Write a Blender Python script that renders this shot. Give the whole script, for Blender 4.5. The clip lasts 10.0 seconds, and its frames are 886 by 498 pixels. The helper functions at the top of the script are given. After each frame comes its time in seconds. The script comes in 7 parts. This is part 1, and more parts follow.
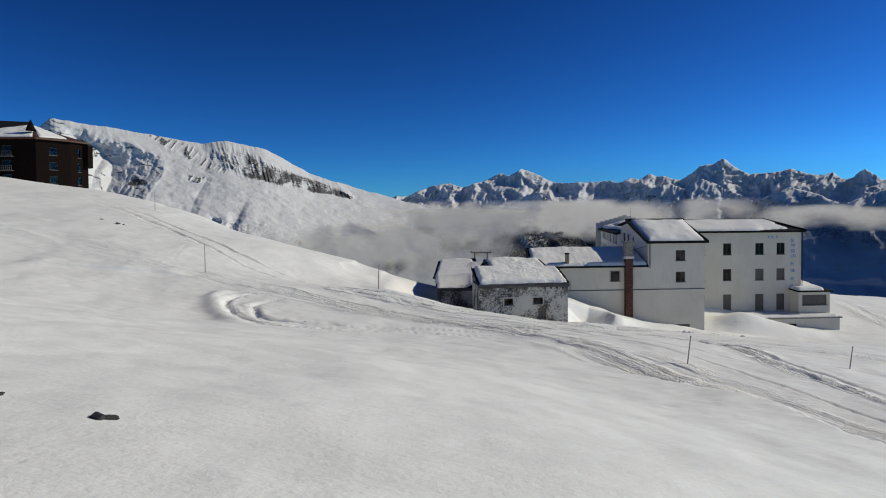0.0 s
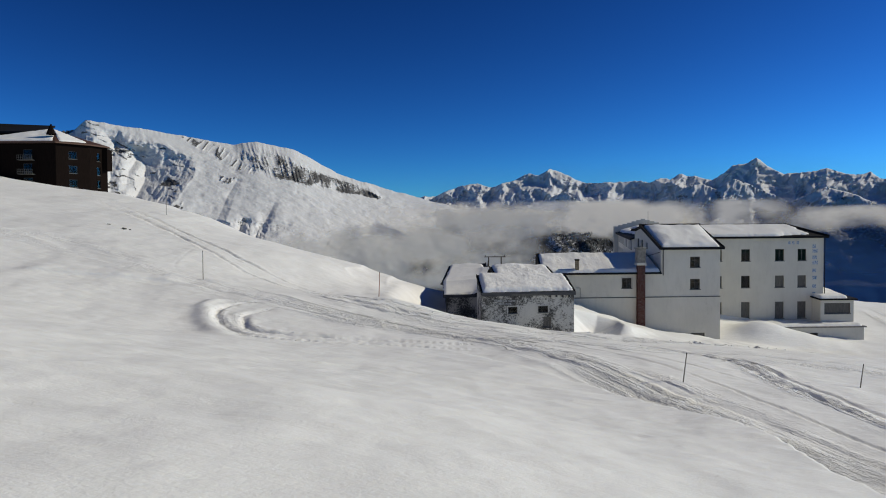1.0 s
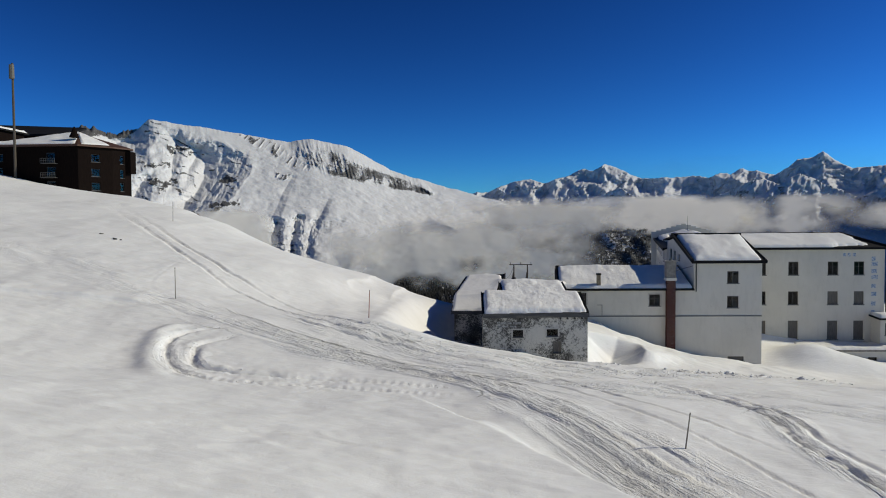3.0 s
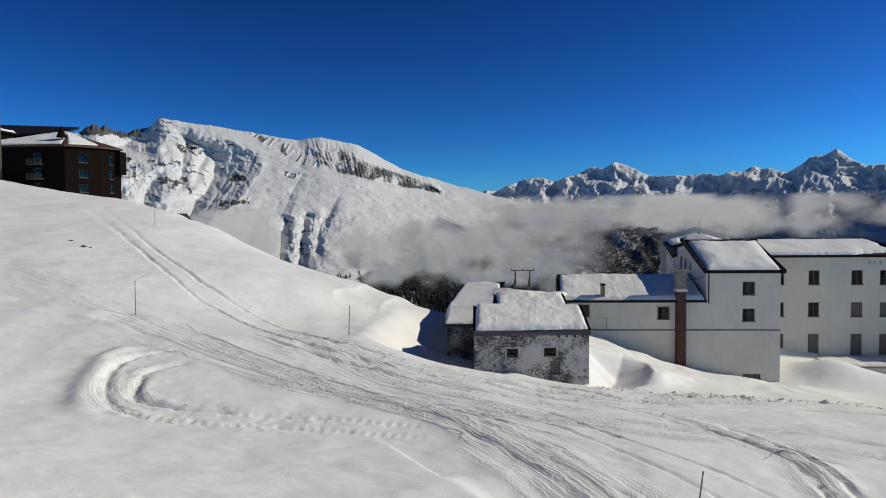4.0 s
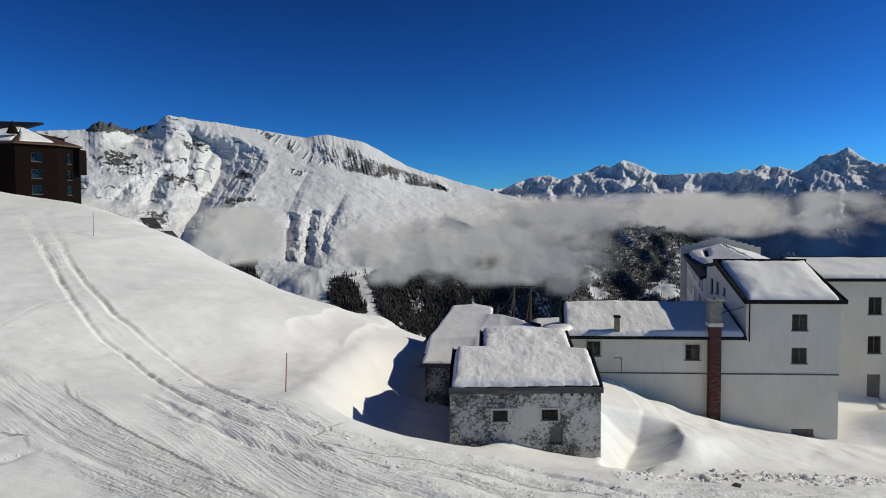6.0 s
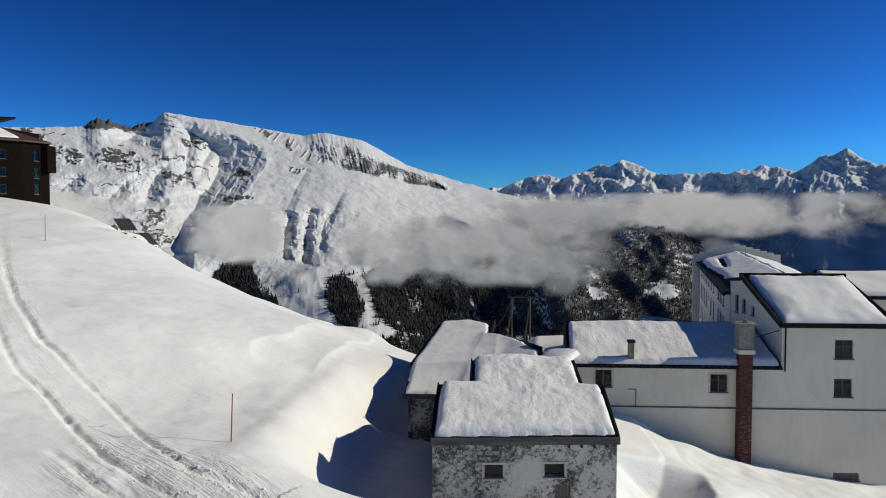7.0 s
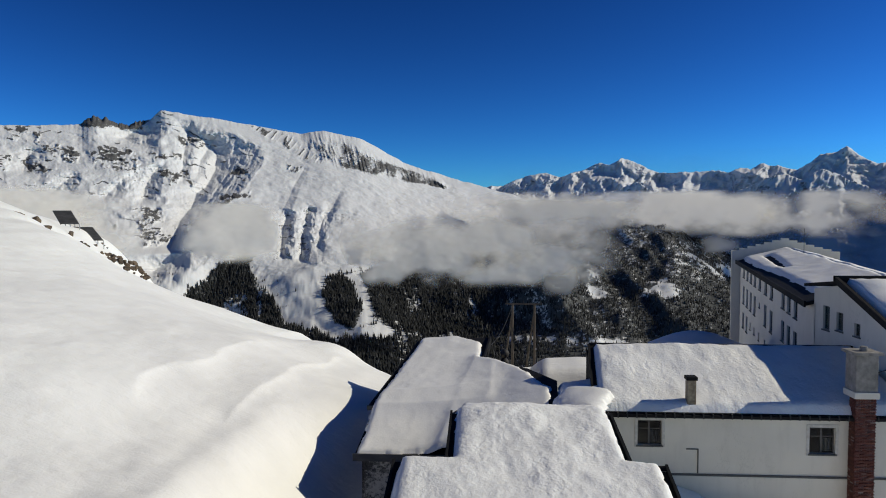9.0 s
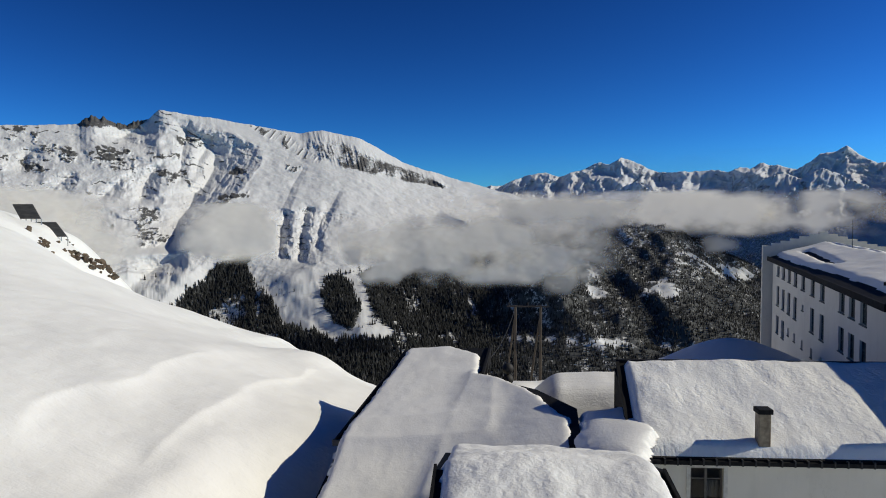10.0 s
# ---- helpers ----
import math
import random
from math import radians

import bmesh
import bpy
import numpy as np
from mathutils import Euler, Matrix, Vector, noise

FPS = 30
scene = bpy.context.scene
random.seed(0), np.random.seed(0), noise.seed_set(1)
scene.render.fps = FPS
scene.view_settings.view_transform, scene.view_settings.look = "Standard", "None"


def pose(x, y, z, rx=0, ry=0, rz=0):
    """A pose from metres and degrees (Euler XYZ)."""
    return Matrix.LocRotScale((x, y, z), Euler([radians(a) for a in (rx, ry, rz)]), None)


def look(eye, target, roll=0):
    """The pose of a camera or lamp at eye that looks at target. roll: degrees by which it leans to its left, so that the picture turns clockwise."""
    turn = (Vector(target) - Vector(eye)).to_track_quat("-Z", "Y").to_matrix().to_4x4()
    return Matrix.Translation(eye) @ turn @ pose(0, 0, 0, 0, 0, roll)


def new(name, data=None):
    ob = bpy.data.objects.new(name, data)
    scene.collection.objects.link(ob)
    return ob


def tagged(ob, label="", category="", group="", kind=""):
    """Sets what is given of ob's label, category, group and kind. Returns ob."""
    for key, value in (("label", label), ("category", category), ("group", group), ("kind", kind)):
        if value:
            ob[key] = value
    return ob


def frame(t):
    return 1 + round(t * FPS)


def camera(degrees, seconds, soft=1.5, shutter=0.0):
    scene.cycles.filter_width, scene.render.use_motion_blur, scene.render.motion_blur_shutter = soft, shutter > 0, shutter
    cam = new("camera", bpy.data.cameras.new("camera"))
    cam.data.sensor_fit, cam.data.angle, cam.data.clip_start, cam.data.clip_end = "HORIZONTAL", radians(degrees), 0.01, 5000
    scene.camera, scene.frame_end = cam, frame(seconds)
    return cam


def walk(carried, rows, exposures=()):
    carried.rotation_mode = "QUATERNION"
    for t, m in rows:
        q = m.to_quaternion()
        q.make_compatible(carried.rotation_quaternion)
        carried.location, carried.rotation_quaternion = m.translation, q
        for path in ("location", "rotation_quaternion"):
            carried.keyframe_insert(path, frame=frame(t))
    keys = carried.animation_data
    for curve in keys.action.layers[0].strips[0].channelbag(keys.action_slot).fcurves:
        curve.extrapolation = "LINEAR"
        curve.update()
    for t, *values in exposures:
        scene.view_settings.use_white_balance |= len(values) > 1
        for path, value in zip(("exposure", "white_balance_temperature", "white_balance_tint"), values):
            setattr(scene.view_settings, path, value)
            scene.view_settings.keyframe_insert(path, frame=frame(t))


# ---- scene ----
# ---- camera and walk ----
cam = camera(65.1, 10.0, 1.0)
PATH = [
    (0, (-1.414, -0.043, 19.132), (-1.259, 1.95, 19.07), -0.55),
    (0.5, (0.116, 0.849, 19.521), (0.23, 2.844, 19.46), -0.55),
    (1, (1.655, 1.401, 19.844), (1.729, 3.399, 19.783), -0.46),
    (1.5, (3.462, 2.647, 20.409), (3.493, 4.646, 20.344), -0.45),
    (2, (5.101, 4.254, 20.776), (5.09, 6.253, 20.708), -0.49),
    (2.5, (6.396, 6.381, 21.12), (6.349, 8.379, 21.052), -0.35),
    (3, (7.698, 9.122, 21.658), (7.619, 11.119, 21.586), -0.39),
    (4.5, (10.266, 19.076, 23.082), (10.152, 21.071, 23.004), -0.42),
    (5, (10.846, 22.859, 23.588), (10.724, 24.854, 23.509), -0.45),
    (5.5, (11.272, 26.619, 23.994), (11.144, 28.614, 23.913), -0.39),
    (6, (11.647, 31.129, 24.353), (11.519, 33.123, 24.269), -0.23),
    (7.5, (12.159, 44.839, 25.259), (12.037, 46.833, 25.17), 0.11),
    (8, (12.246, 49.422, 25.226), (12.126, 51.417, 25.135), 0.13),
    (8.5, (12.336, 53.814, 24.838), (12.216, 55.808, 24.746), 0.02),
    (9, (12.571, 58.637, 23.934), (12.45, 60.632, 23.843), 0.03),
    (9.5, (12.566, 63.608, 23.237), (12.446, 65.602, 23.143), -0),
    (10, (12.606, 68.548, 22.957), (12.487, 70.542, 22.866), -0.02),
]
walk(cam, [(t, look(eye, target, roll)) for t, eye, target, roll in PATH], [(0, -0.13), (5, -0.03), (10, 0.03)])

# ---- sky, sun, exposure ----
SUN_AZ, SUN_EL = 84.0, 30.0          # compass bearing from +y towards +x, height over the horizon
world = bpy.data.worlds.new("world")
scene.world = world
world.use_nodes = True
wn, wl = world.node_tree.nodes, world.node_tree.links
sky = wn.new("ShaderNodeTexSky")
sky.sky_type, sky.sun_disc = "NISHITA", False
sky.sun_elevation, sky.sun_rotation = radians(SUN_EL), radians(SUN_AZ)
sky.altitude, sky.air_density, sky.dust_density, sky.ozone_density = 2900, 1.0, 1.6, 4.0
deep, tint = wn.new("ShaderNodeGamma"), wn.new("ShaderNodeMix")      # the deep blue of high, dry winter air
deep.inputs[1].default_value = 2.0
tint.data_type, tint.blend_type = "RGBA", "MULTIPLY"
tint.inputs[0].default_value, tint.inputs[7].default_value = 1.0, (0.34, 0.82, 0.97, 1)
wl.new(sky.outputs[0], deep.inputs[0])
wl.new(deep.outputs[0], tint.inputs[6])
wl.new(tint.outputs[2], wn["Background"].inputs[0])
wn["Background"].inputs[1].default_value = 0.0166
sun = new("sun", bpy.data.lights.new("sun", "SUN"))
sun.data.energy, sun.data.angle, sun.data.color = 3.62, radians(0.53), (1.0, 0.935, 0.76)
az, el = radians(SUN_AZ), radians(SUN_EL)
SUN_DIR = Vector((math.sin(az) * math.cos(el), math.cos(az) * math.cos(el), math.sin(el)))
sun.matrix_world = look(SUN_DIR * 300, (0, 0, 0))


# ---- noise on arrays ----
def lattice(ix, iy, seed):
    h = (ix.astype(np.int64) * 374761393 + iy.astype(np.int64) * 668265263 + seed * 974711) & 0x7FFFFFFF
    h = ((h ^ (h >> 13)) * 1274126177) & 0x7FFFFFFF
    return ((h ^ (h >> 16)) & 0xFFFF) / 65535.0 * 2 - 1


def value_noise(x, y, seed=0):
    ix, iy = np.floor(x), np.floor(y)
    u, v = x - ix, y - iy
    u, v = u * u * u * (u * (u * 6 - 15) + 10), v * v * v * (v * (v * 6 - 15) + 10)
    a, b = lattice(ix, iy, seed), lattice(ix + 1, iy, seed)
    c, d = lattice(ix, iy + 1, seed), lattice(ix + 1, iy + 1, seed)
    return (a * (1 - u) + b * u) * (1 - v) + (c * (1 - u) + d * u) * v


def fbm(x, y, seed=0, octaves=4, gain=0.5):
    total, amp = 0.0, 1.0
    for k in range(octaves):
        ca, sa = math.cos(0.7 * k), math.sin(0.7 * k)
        total = total + amp * value_noise((x * ca - y * sa) * 2 ** k + 17.3 * k, (x * sa + y * ca) * 2 ** k - 9.1 * k, seed + k)
        amp *= gain
    return total


def ridged(x, y, seed=0, octaves=5, gain=0.5):
    total, amp, weight = 0.0, 1.0, 1.0
    for k in range(octaves):
        ca, sa = math.cos(0.5 * k), math.sin(0.5 * k)
        n = 1 - np.abs(value_noise((x * ca - y * sa) * 2 ** k + 31.7 * k, (x * sa + y * ca) * 2 ** k + 5.9 * k, seed + k))
        n = n * n * weight
        total, amp, weight = total + amp * n, amp * gain, np.clip(n * 1.6, 0, 1)
    return total


def creased(x, y, seed=0, octaves=4, gain=0.45):
    """Knife-edged crests at several sizes, 0 in the hollows to about 1 on the crests."""
    total, amp, whole = 0.0, 1.0, 0.0
    for k in range(octaves):
        ca, sa = math.cos(0.4 * k), math.sin(0.4 * k)
        total = total + amp * (1 - np.abs(value_noise((x * ca - y * sa) * 2.1 ** k + 3.7 * k, (x * sa + y * ca) * 2.1 ** k + 8.3 * k, seed + k)))
        whole, amp = whole + amp, amp * gain
    return total / whole


def step(a, b, v):
    q = np.clip((v - a) / (b - a), 0, 1)
    return q * q * (3 - 2 * q)


# ---- materials ----
def material(name, colour, rough=0.8, metal=0.0):
    m = bpy.data.materials.new(name)
    m.use_nodes = True
    b = m.node_tree.nodes["Principled BSDF"]
    b.inputs["Base Color"].default_value = (*colour, 1)
    b.inputs["Roughness"].default_value = rough
    b.inputs["Metallic"].default_value = metal
    return m


def nodes_of(m):
    return m.node_tree.nodes, m.node_tree.links, m.node_tree.nodes["Principled BSDF"]


def noise_node(m, scale, detail=4, rough=0.55, stretch=(1, 1, 1), random_shift=False):
    n, l, b = nodes_of(m)
    geo, mp, tex = n.new("ShaderNodeNewGeometry"), n.new("ShaderNodeMapping"), n.new("ShaderNodeTexNoise")
    l.new(geo.outputs["Position"], mp.inputs[0])
    mp.inputs["Scale"].default_value = stretch
    l.new(mp.outputs[0], tex.inputs["Vector"])
    tex.inputs["Scale"].default_value, tex.inputs["Detail"].default_value, tex.inputs["Roughness"].default_value = scale, detail, rough
    return tex.outputs["Fac"]


def ramp(m, fac, stops):
    n, l, b = nodes_of(m)
    r = n.new("ShaderNodeValToRGB")
    while len(r.color_ramp.elements) < len(stops):
        r.color_ramp.elements.new(0.5)
    for e, (p, c) in zip(r.color_ramp.elements, stops):
        e.position, e.color = p, (*c, 1) if len(c) == 3 else c
    l.new(fac, r.inputs[0])
    return r.outputs[0]


def mix(m, fac, a, b_, mode="MIX"):
    n, l, b = nodes_of(m)
    x = n.new("ShaderNodeMix")
    x.data_type, x.blend_type = "RGBA", mode
    for sock, val in ((x.inputs[0], fac), (x.inputs[6], a), (x.inputs[7], b_)):
        if isinstance(val, (int, float)):
            sock.default_value = val
        elif isinstance(val, tuple):
            sock.default_value = (*val, 1)
        else:
            l.new(val, sock)
    return x.outputs[2]


def math_node(m, op, a, b_=0.5, clamp=False):
    n, l, b = nodes_of(m)
    x = n.new("ShaderNodeMath")
    x.operation, x.use_clamp = op, clamp
    for sock, val in ((x.inputs[0], a), (x.inputs[1], b_)):
        if isinstance(val, (int, float)):
            sock.default_value = val
        else:
            l.new(val, sock)
    return x.outputs[0]


def attribute(m, name):
    n, l, b = nodes_of(m)
    a = n.new("ShaderNodeAttribute")
    a.attribute_name = name
    return a.outputs["Fac"]


def finish(m, colour=None, bumps=(), rough=None):
    n, l, b = nodes_of(m)
    if colour is not None:
        l.new(colour, b.inputs["Base Color"])
    if rough is not None:
        l.new(rough, b.inputs["Roughness"])
    last = None
    for height, dist, strength in bumps:
        bp = n.new("ShaderNodeBump")
        bp.inputs["Distance"].default_value, bp.inputs["Strength"].default_value = dist, strength
        l.new(height, bp.inputs["Height"])
        if last:
            l.new(last, bp.inputs["Normal"])
        last = bp.outputs[0]
    if last:
        l.new(last, b.inputs["Normal"])
    return m


def make_snow(name, coarse, lumps, grain, stretch=(1, 1, 1)):
    """coarse: size of the lumps per metre; lumps, grain: relief in metres."""
    m = material(name, (0.86, 0.86, 0.84), 0.65)
    tone = ramp(m, noise_node(m, 0.25, 5), [(0.3, (0.80, 0.795, 0.765)), (0.75, (0.88, 0.875, 0.845))])
    m.node_tree.nodes["Principled BSDF"].inputs["Specular IOR Level"].default_value = 0.25
    return finish(m, tone, [(noise_node(m, coarse, 6, 0.62, stretch), lumps, 0.6), (noise_node(m, 7.0, 5, 0.65), grain, 0.6)])


def make_pitted_snow():
    """Old roof snow: pits melted by the sun, drawn out a little down the slope."""
    m = make_snow("roof_snow", 1.1, 0.10, 0.045)
    n, l, b = nodes_of(m)
    geo, mp, tex = n.new("ShaderNodeNewGeometry"), n.new("ShaderNodeMapping"), n.new("ShaderNodeTexVoronoi")
    mp.inputs["Scale"].default_value = (1.5, 0.34, 0.34)
    l.new(geo.outputs["Position"], mp.inputs[0])
    wob = n.new("ShaderNodeTexNoise")
    wob.inputs["Scale"].default_value = 2.4
    l.new(geo.outputs["Position"], wob.inputs["Vector"])
    add = n.new("ShaderNodeVectorMath")
    l.new(mp.outputs[0], add.inputs[0])
    l.new(wob.outputs["Color"], add.inputs[1])
    l.new(add.outputs[0], tex.inputs["Vector"])
    tex.feature, tex.inputs["Scale"].default_value = "SMOOTH_F1", 2.0
    patchy = ramp(m, noise_node(m, 0.5, 3), [(0.35, (0.15, 0.15, 0.15)), (0.65, (1, 1, 1))])
    bp = n.new("ShaderNodeBump")
    bp.inputs["Distance"].default_value, bp.inputs["Strength"].default_value = 0.13, 0.38
    l.new(math_node(m, "MULTIPLY", tex.outputs["Distance"], patchy), bp.inputs["Height"])
    l.new(b.inputs["Normal"].links[0].from_socket, bp.inputs["Normal"])
    l.new(bp.outputs[0], b.inputs["Normal"])
    return m


ROOF_SNOW = make_pitted_snow()
DRIFT_SNOW = make_snow("drifted_snow", 0.7, 0.05, 0.025)


def make_track_snow():
    """Open snow: crust and grain, and in the trodden bands fine ruts that run along the tracks."""
    m = make_snow("snow", 0.5, 0.20, 0.035, (0.5, 1.5, 1))
    n, l, b = nodes_of(m)
    comb = n.new("ShaderNodeCombineXYZ")
    for k, nm in enumerate(("track_side", "track_way")):
        l.new(attribute(m, nm), comb.inputs[k])
    heights = []
    for scale, detail, stretch in ((4.2, 4, (1, 0.05, 1)), (4.6, 6, (1, 0.8, 1))):
        mp, tex = n.new("ShaderNodeMapping"), n.new("ShaderNodeTexNoise")
        mp.inputs["Scale"].default_value = stretch
        l.new(comb.outputs[0], mp.inputs[0])
        l.new(mp.outputs[0], tex.inputs["Vector"])
        tex.inputs["Scale"].default_value, tex.inputs["Detail"].default_value, tex.inputs["Roughness"].default_value = scale, detail, 0.6
        heights.append(math_node(m, "MULTIPLY", tex.outputs["Fac"], attribute(m, "track_band")))
    last = b.inputs["Normal"].links[0].from_socket
    for h, dist in zip(heights, (0.5, 0.3)):
        bp = n.new("ShaderNodeBump")
        bp.inputs["Distance"].default_value, bp.inputs["Strength"].default_value = dist, 0.8
        l.new(h, bp.inputs["Height"])
        l.new(last, bp.inputs["Normal"])
        last = bp.outputs[0]
    l.new(last, b.inputs["Normal"])
    return m


SNOW = make_track_snow()


def make_plaster(name, base, dirty, flaking):
    """Lime plaster with rain streaks; flaking: share of the surface where dark bare masonry shows."""
    m = material(name, base, 0.95)
    m.node_tree.nodes["Principled BSDF"].inputs["Specular IOR Level"].default_value = 0.15
    broad = ramp(m, noise_node(m, 0.22, 6), [(0.35, base), (0.75, tuple(v * 0.86 for v in base))])
    streak = ramp(m, noise_node(m, 2.4, 6, 0.65, (1, 1, 0.22)), [(0.50, (0, 0, 0)), (0.80, (1, 1, 1))])
    spot = ramp(m, noise_node(m, 1.9, 8, 0.75), [(0.66, (0, 0, 0)), (0.70, (1, 1, 1))])
    c = mix(m, math_node(m, "MULTIPLY", streak, 0.2), broad, dirty)
    c = mix(m, math_node(m, "MULTIPLY", spot, 0.5), c, dirty)
    crack = ramp(m, noise_node(m, 0.9, 9, 0.7, (1, 1, 0.6)), [(0.495, (0, 0, 0)), (0.503, (1, 1, 1)), (0.511, (0, 0, 0))])
    where_ = ramp(m, noise_node(m, 0.25, 4), [(0.52, (0, 0, 0)), (0.66, (1, 1, 1))])
    c = mix(m, math_node(m, "MULTIPLY", math_node(m, "MULTIPLY", crack, where_), 0.55), c, dirty)
    relief = [(noise_node(m, 7, 5), 0.015, 0.5)]
    if flaking:
        where = noise_node(m, 0.33, 4, 0.6)
        fleck = noise_node(m, 4.5, 13, 0.82)
        both = math_node(m, "ADD", math_node(m, "MULTIPLY", where, 0.75), math_node(m, "MULTIPLY", fleck, 0.75))
        bare = ramp(m, both, [(0.755 - flaking, (0, 0, 0)), (0.83 - flaking, (0.85, 0.85, 0.85)), (0.95 - flaking, (1, 1, 1))])
        stone = ramp(m, noise_node(m, 6, 6, 0.7), [(0.3, (0.02, 0.02, 0.019)), (0.6, (0.05, 0.048, 0.044)), (0.8, (0.12, 0.115, 0.10))])
        c = mix(m, bare, c, stone)
        relief.append((math_node(m, "SUBTRACT", 1.0, bare), 0.02, 0.6))
    return finish(m, c, relief)


PLASTER = make_plaster("white_plaster", (0.68, 0.645, 0.56), (0.36, 0.335, 0.28), 0.0)
HUT_PLASTER = make_plaster("flaking_plaster", (0.62, 0.595, 0.53), (0.20, 0.19, 0.17), 0.045)
SLATE = finish(material("dark_roofing", (0.05, 0.05, 0.052), 0.75), None)
SLATE = finish(SLATE, ramp(SLATE, noise_node(SLATE, 3, 5), [(0.3, (0.006, 0.006, 0.007)), (0.8, (0.022, 0.022, 0.022))]), [(noise_node(SLATE, 14, 4), 0.02, 0.5)])
FASCIA = material("grey_fascia", (0.16, 0.16, 0.155), 0.7)
finish(FASCIA, ramp(FASCIA, noise_node(FASCIA, 4, 5, 0.6, (0.2, 1, 1)), [(0.3, (0.06, 0.06, 0.06)), (0.8, (0.15, 0.147, 0.14))]))
CONCRETE = material("concrete", (0.33, 0.32, 0.30), 0.9)
finish(CONCRETE, ramp(CONCRETE, noise_node(CONCRETE, 2.5, 6), [(0.3, (0.15, 0.14, 0.125)), (0.75, (0.33, 0.31, 0.28))]), [(noise_node(CONCRETE, 20, 4), 0.02, 0.4)])
PALE_STONE = material("pale_stone", (0.60, 0.58, 0.52), 0.9)
finish(PALE_STONE, ramp(PALE_STONE, noise_node(PALE_STONE, 5, 5), [(0.3, (0.42, 0.40, 0.35)), (0.75, (0.64, 0.62, 0.56))]), [(noise_node(PALE_STONE, 20, 4), 0.01, 0.4)])
OCHRE_STONE = material("ochre_render", (0.3, 0.24, 0.16), 0.9)
finish(OCHRE_STONE, ramp(OCHRE_STONE, noise_node(OCHRE_STONE, 4, 6), [(0.3, (0.17, 0.13, 0.085)), (0.75, (0.40, 0.33, 0.22))]), [(noise_node(OCHRE_STONE, 20, 4), 0.02, 0.4)])
MORTAR = material("mortar", (0.40, 0.37, 0.33), 0.95)
BRICK = material("red_brick", (0.25, 0.07, 0.045), 0.85)
bn, bl, bb = nodes_of(BRICK)
isl = bn.new("ShaderNodeNewGeometry")
finish(BRICK, mix(BRICK, math_node(BRICK, "MULTIPLY", noise_node(BRICK, 9, 4), 0.6), ramp(BRICK, isl.outputs["Random Per Island"], [(0.0, (0.05, 0.013, 0.009)), (0.6, (0.12, 0.03, 0.018)), (0.93, (0.18, 0.06, 0.035)), (1.0, (0.36, 0.33, 0.30))]), (0.09, 0.028, 0.018)), [(noise_node(BRICK, 40, 3), 0.008, 0.5)])
WINDOW_WOOD = material("weathered_window_wood", (0.20, 0.18, 0.15), 0.7)
finish(WINDOW_WOOD, ramp(WINDOW_WOOD, noise_node(WINDOW_WOOD, 6, 4), [(0.3, (0.05, 0.045, 0.04)), (0.8, (0.15, 0.14, 0.125))]))
SHUTTER = material("grey_brown_board", (0.13, 0.12, 0.105), 0.8)
finish(SHUTTER, ramp(SHUTTER, noise_node(SHUTTER, 3, 5, 0.6, (5, 5, 0.5)), [(0.3, (0.085, 0.08, 0.07)), (0.8, (0.19, 0.175, 0.15))]))
GLASS = material("window_glass", (0.32, 0.32, 0.32), 0.03)
gb = GLASS.node_tree.nodes["Principled BSDF"]
gb.inputs["Transmission Weight"].default_value, gb.inputs["IOR"].default_value = 1.0, 1.28
CURTAIN = material("pale_curtain", (0.6, 0.59, 0.55), 0.9)
BROWN_WOOD = material("dark_brown_cladding", (0.02, 0.013, 0.01), 0.95)
BROWN_WOOD.node_tree.nodes["Principled BSDF"].inputs["Specular IOR Level"].default_value = 0.05
finish(BROWN_WOOD, ramp(BROWN_WOOD, noise_node(BROWN_WOOD, 2.2, 5, 0.6, (6, 6, 0.4)), [(0.3, (0.005, 0.0035, 0.003)), (0.8, (0.016, 0.010, 0.008))]))
RUST_EDGE = material("rusty_copper_edge", (0.09, 0.045, 0.028), 0.6, 0.3)
METAL = material("galvanised_metal", (0.32, 0.33, 0.34), 0.45, 0.8)
POLE_WOOD = material("weathered_pole_wood", (0.17, 0.14, 0.10), 0.85)
finish(POLE_WOOD, ramp(POLE_WOOD, noise_node(POLE_WOOD, 5, 5, 0.6, (4, 4, 0.3)), [(0.3, (0.045, 0.037, 0.028)), (0.8, (0.13, 0.105, 0.078))]))
STAKE_RED = material("faded_red_stake", (0.30, 0.10, 0.07), 0.7)
STAKE_GREY = material("grey_wooden_stake", (0.22, 0.20, 0.17), 0.8)
BLACK = material("black_rubber", (0.015, 0.015, 0.016), 0.7)
BLUE_PAINT = material("faded_blue_paint", (0.13, 0.22, 0.36), 0.9)
finish(BLUE_PAINT, ramp(BLUE_PAINT, noise_node(BLUE_PAINT, 5, 5, 0.7), [(0.42, (0.13, 0.22, 0.36)), (0.62, (0.66, 0.67, 0.68))]))
GREY_PAINT = material("faded_grey_lettering", (0.2, 0.2, 0.2), 0.9)
finish(GREY_PAINT, ramp(GREY_PAINT, noise_node(GREY_PAINT, 6, 5, 0.7), [(0.40, (0.16, 0.16, 0.16)), (0.62, (0.46, 0.46, 0.44))]))
SLATE.node_tree.nodes["Principled BSDF"].inputs["Specular IOR Level"].default_value = 0.12
FASCIA.node_tree.nodes["Principled BSDF"].inputs["Specular IOR Level"].default_value = 0.2
ROCK = material("ochre_rock", (0.2, 0.16, 0.12), 0.9)
finish(ROCK, ramp(ROCK, noise_node(ROCK, 0.9, 7, 0.65), [(0.3, (0.03, 0.026, 0.022)), (0.55, (0.12, 0.085, 0.055)), (0.8, (0.30, 0.21, 0.12))]), [(noise_node(ROCK, 3, 6, 0.65), 0.25, 0.8)])


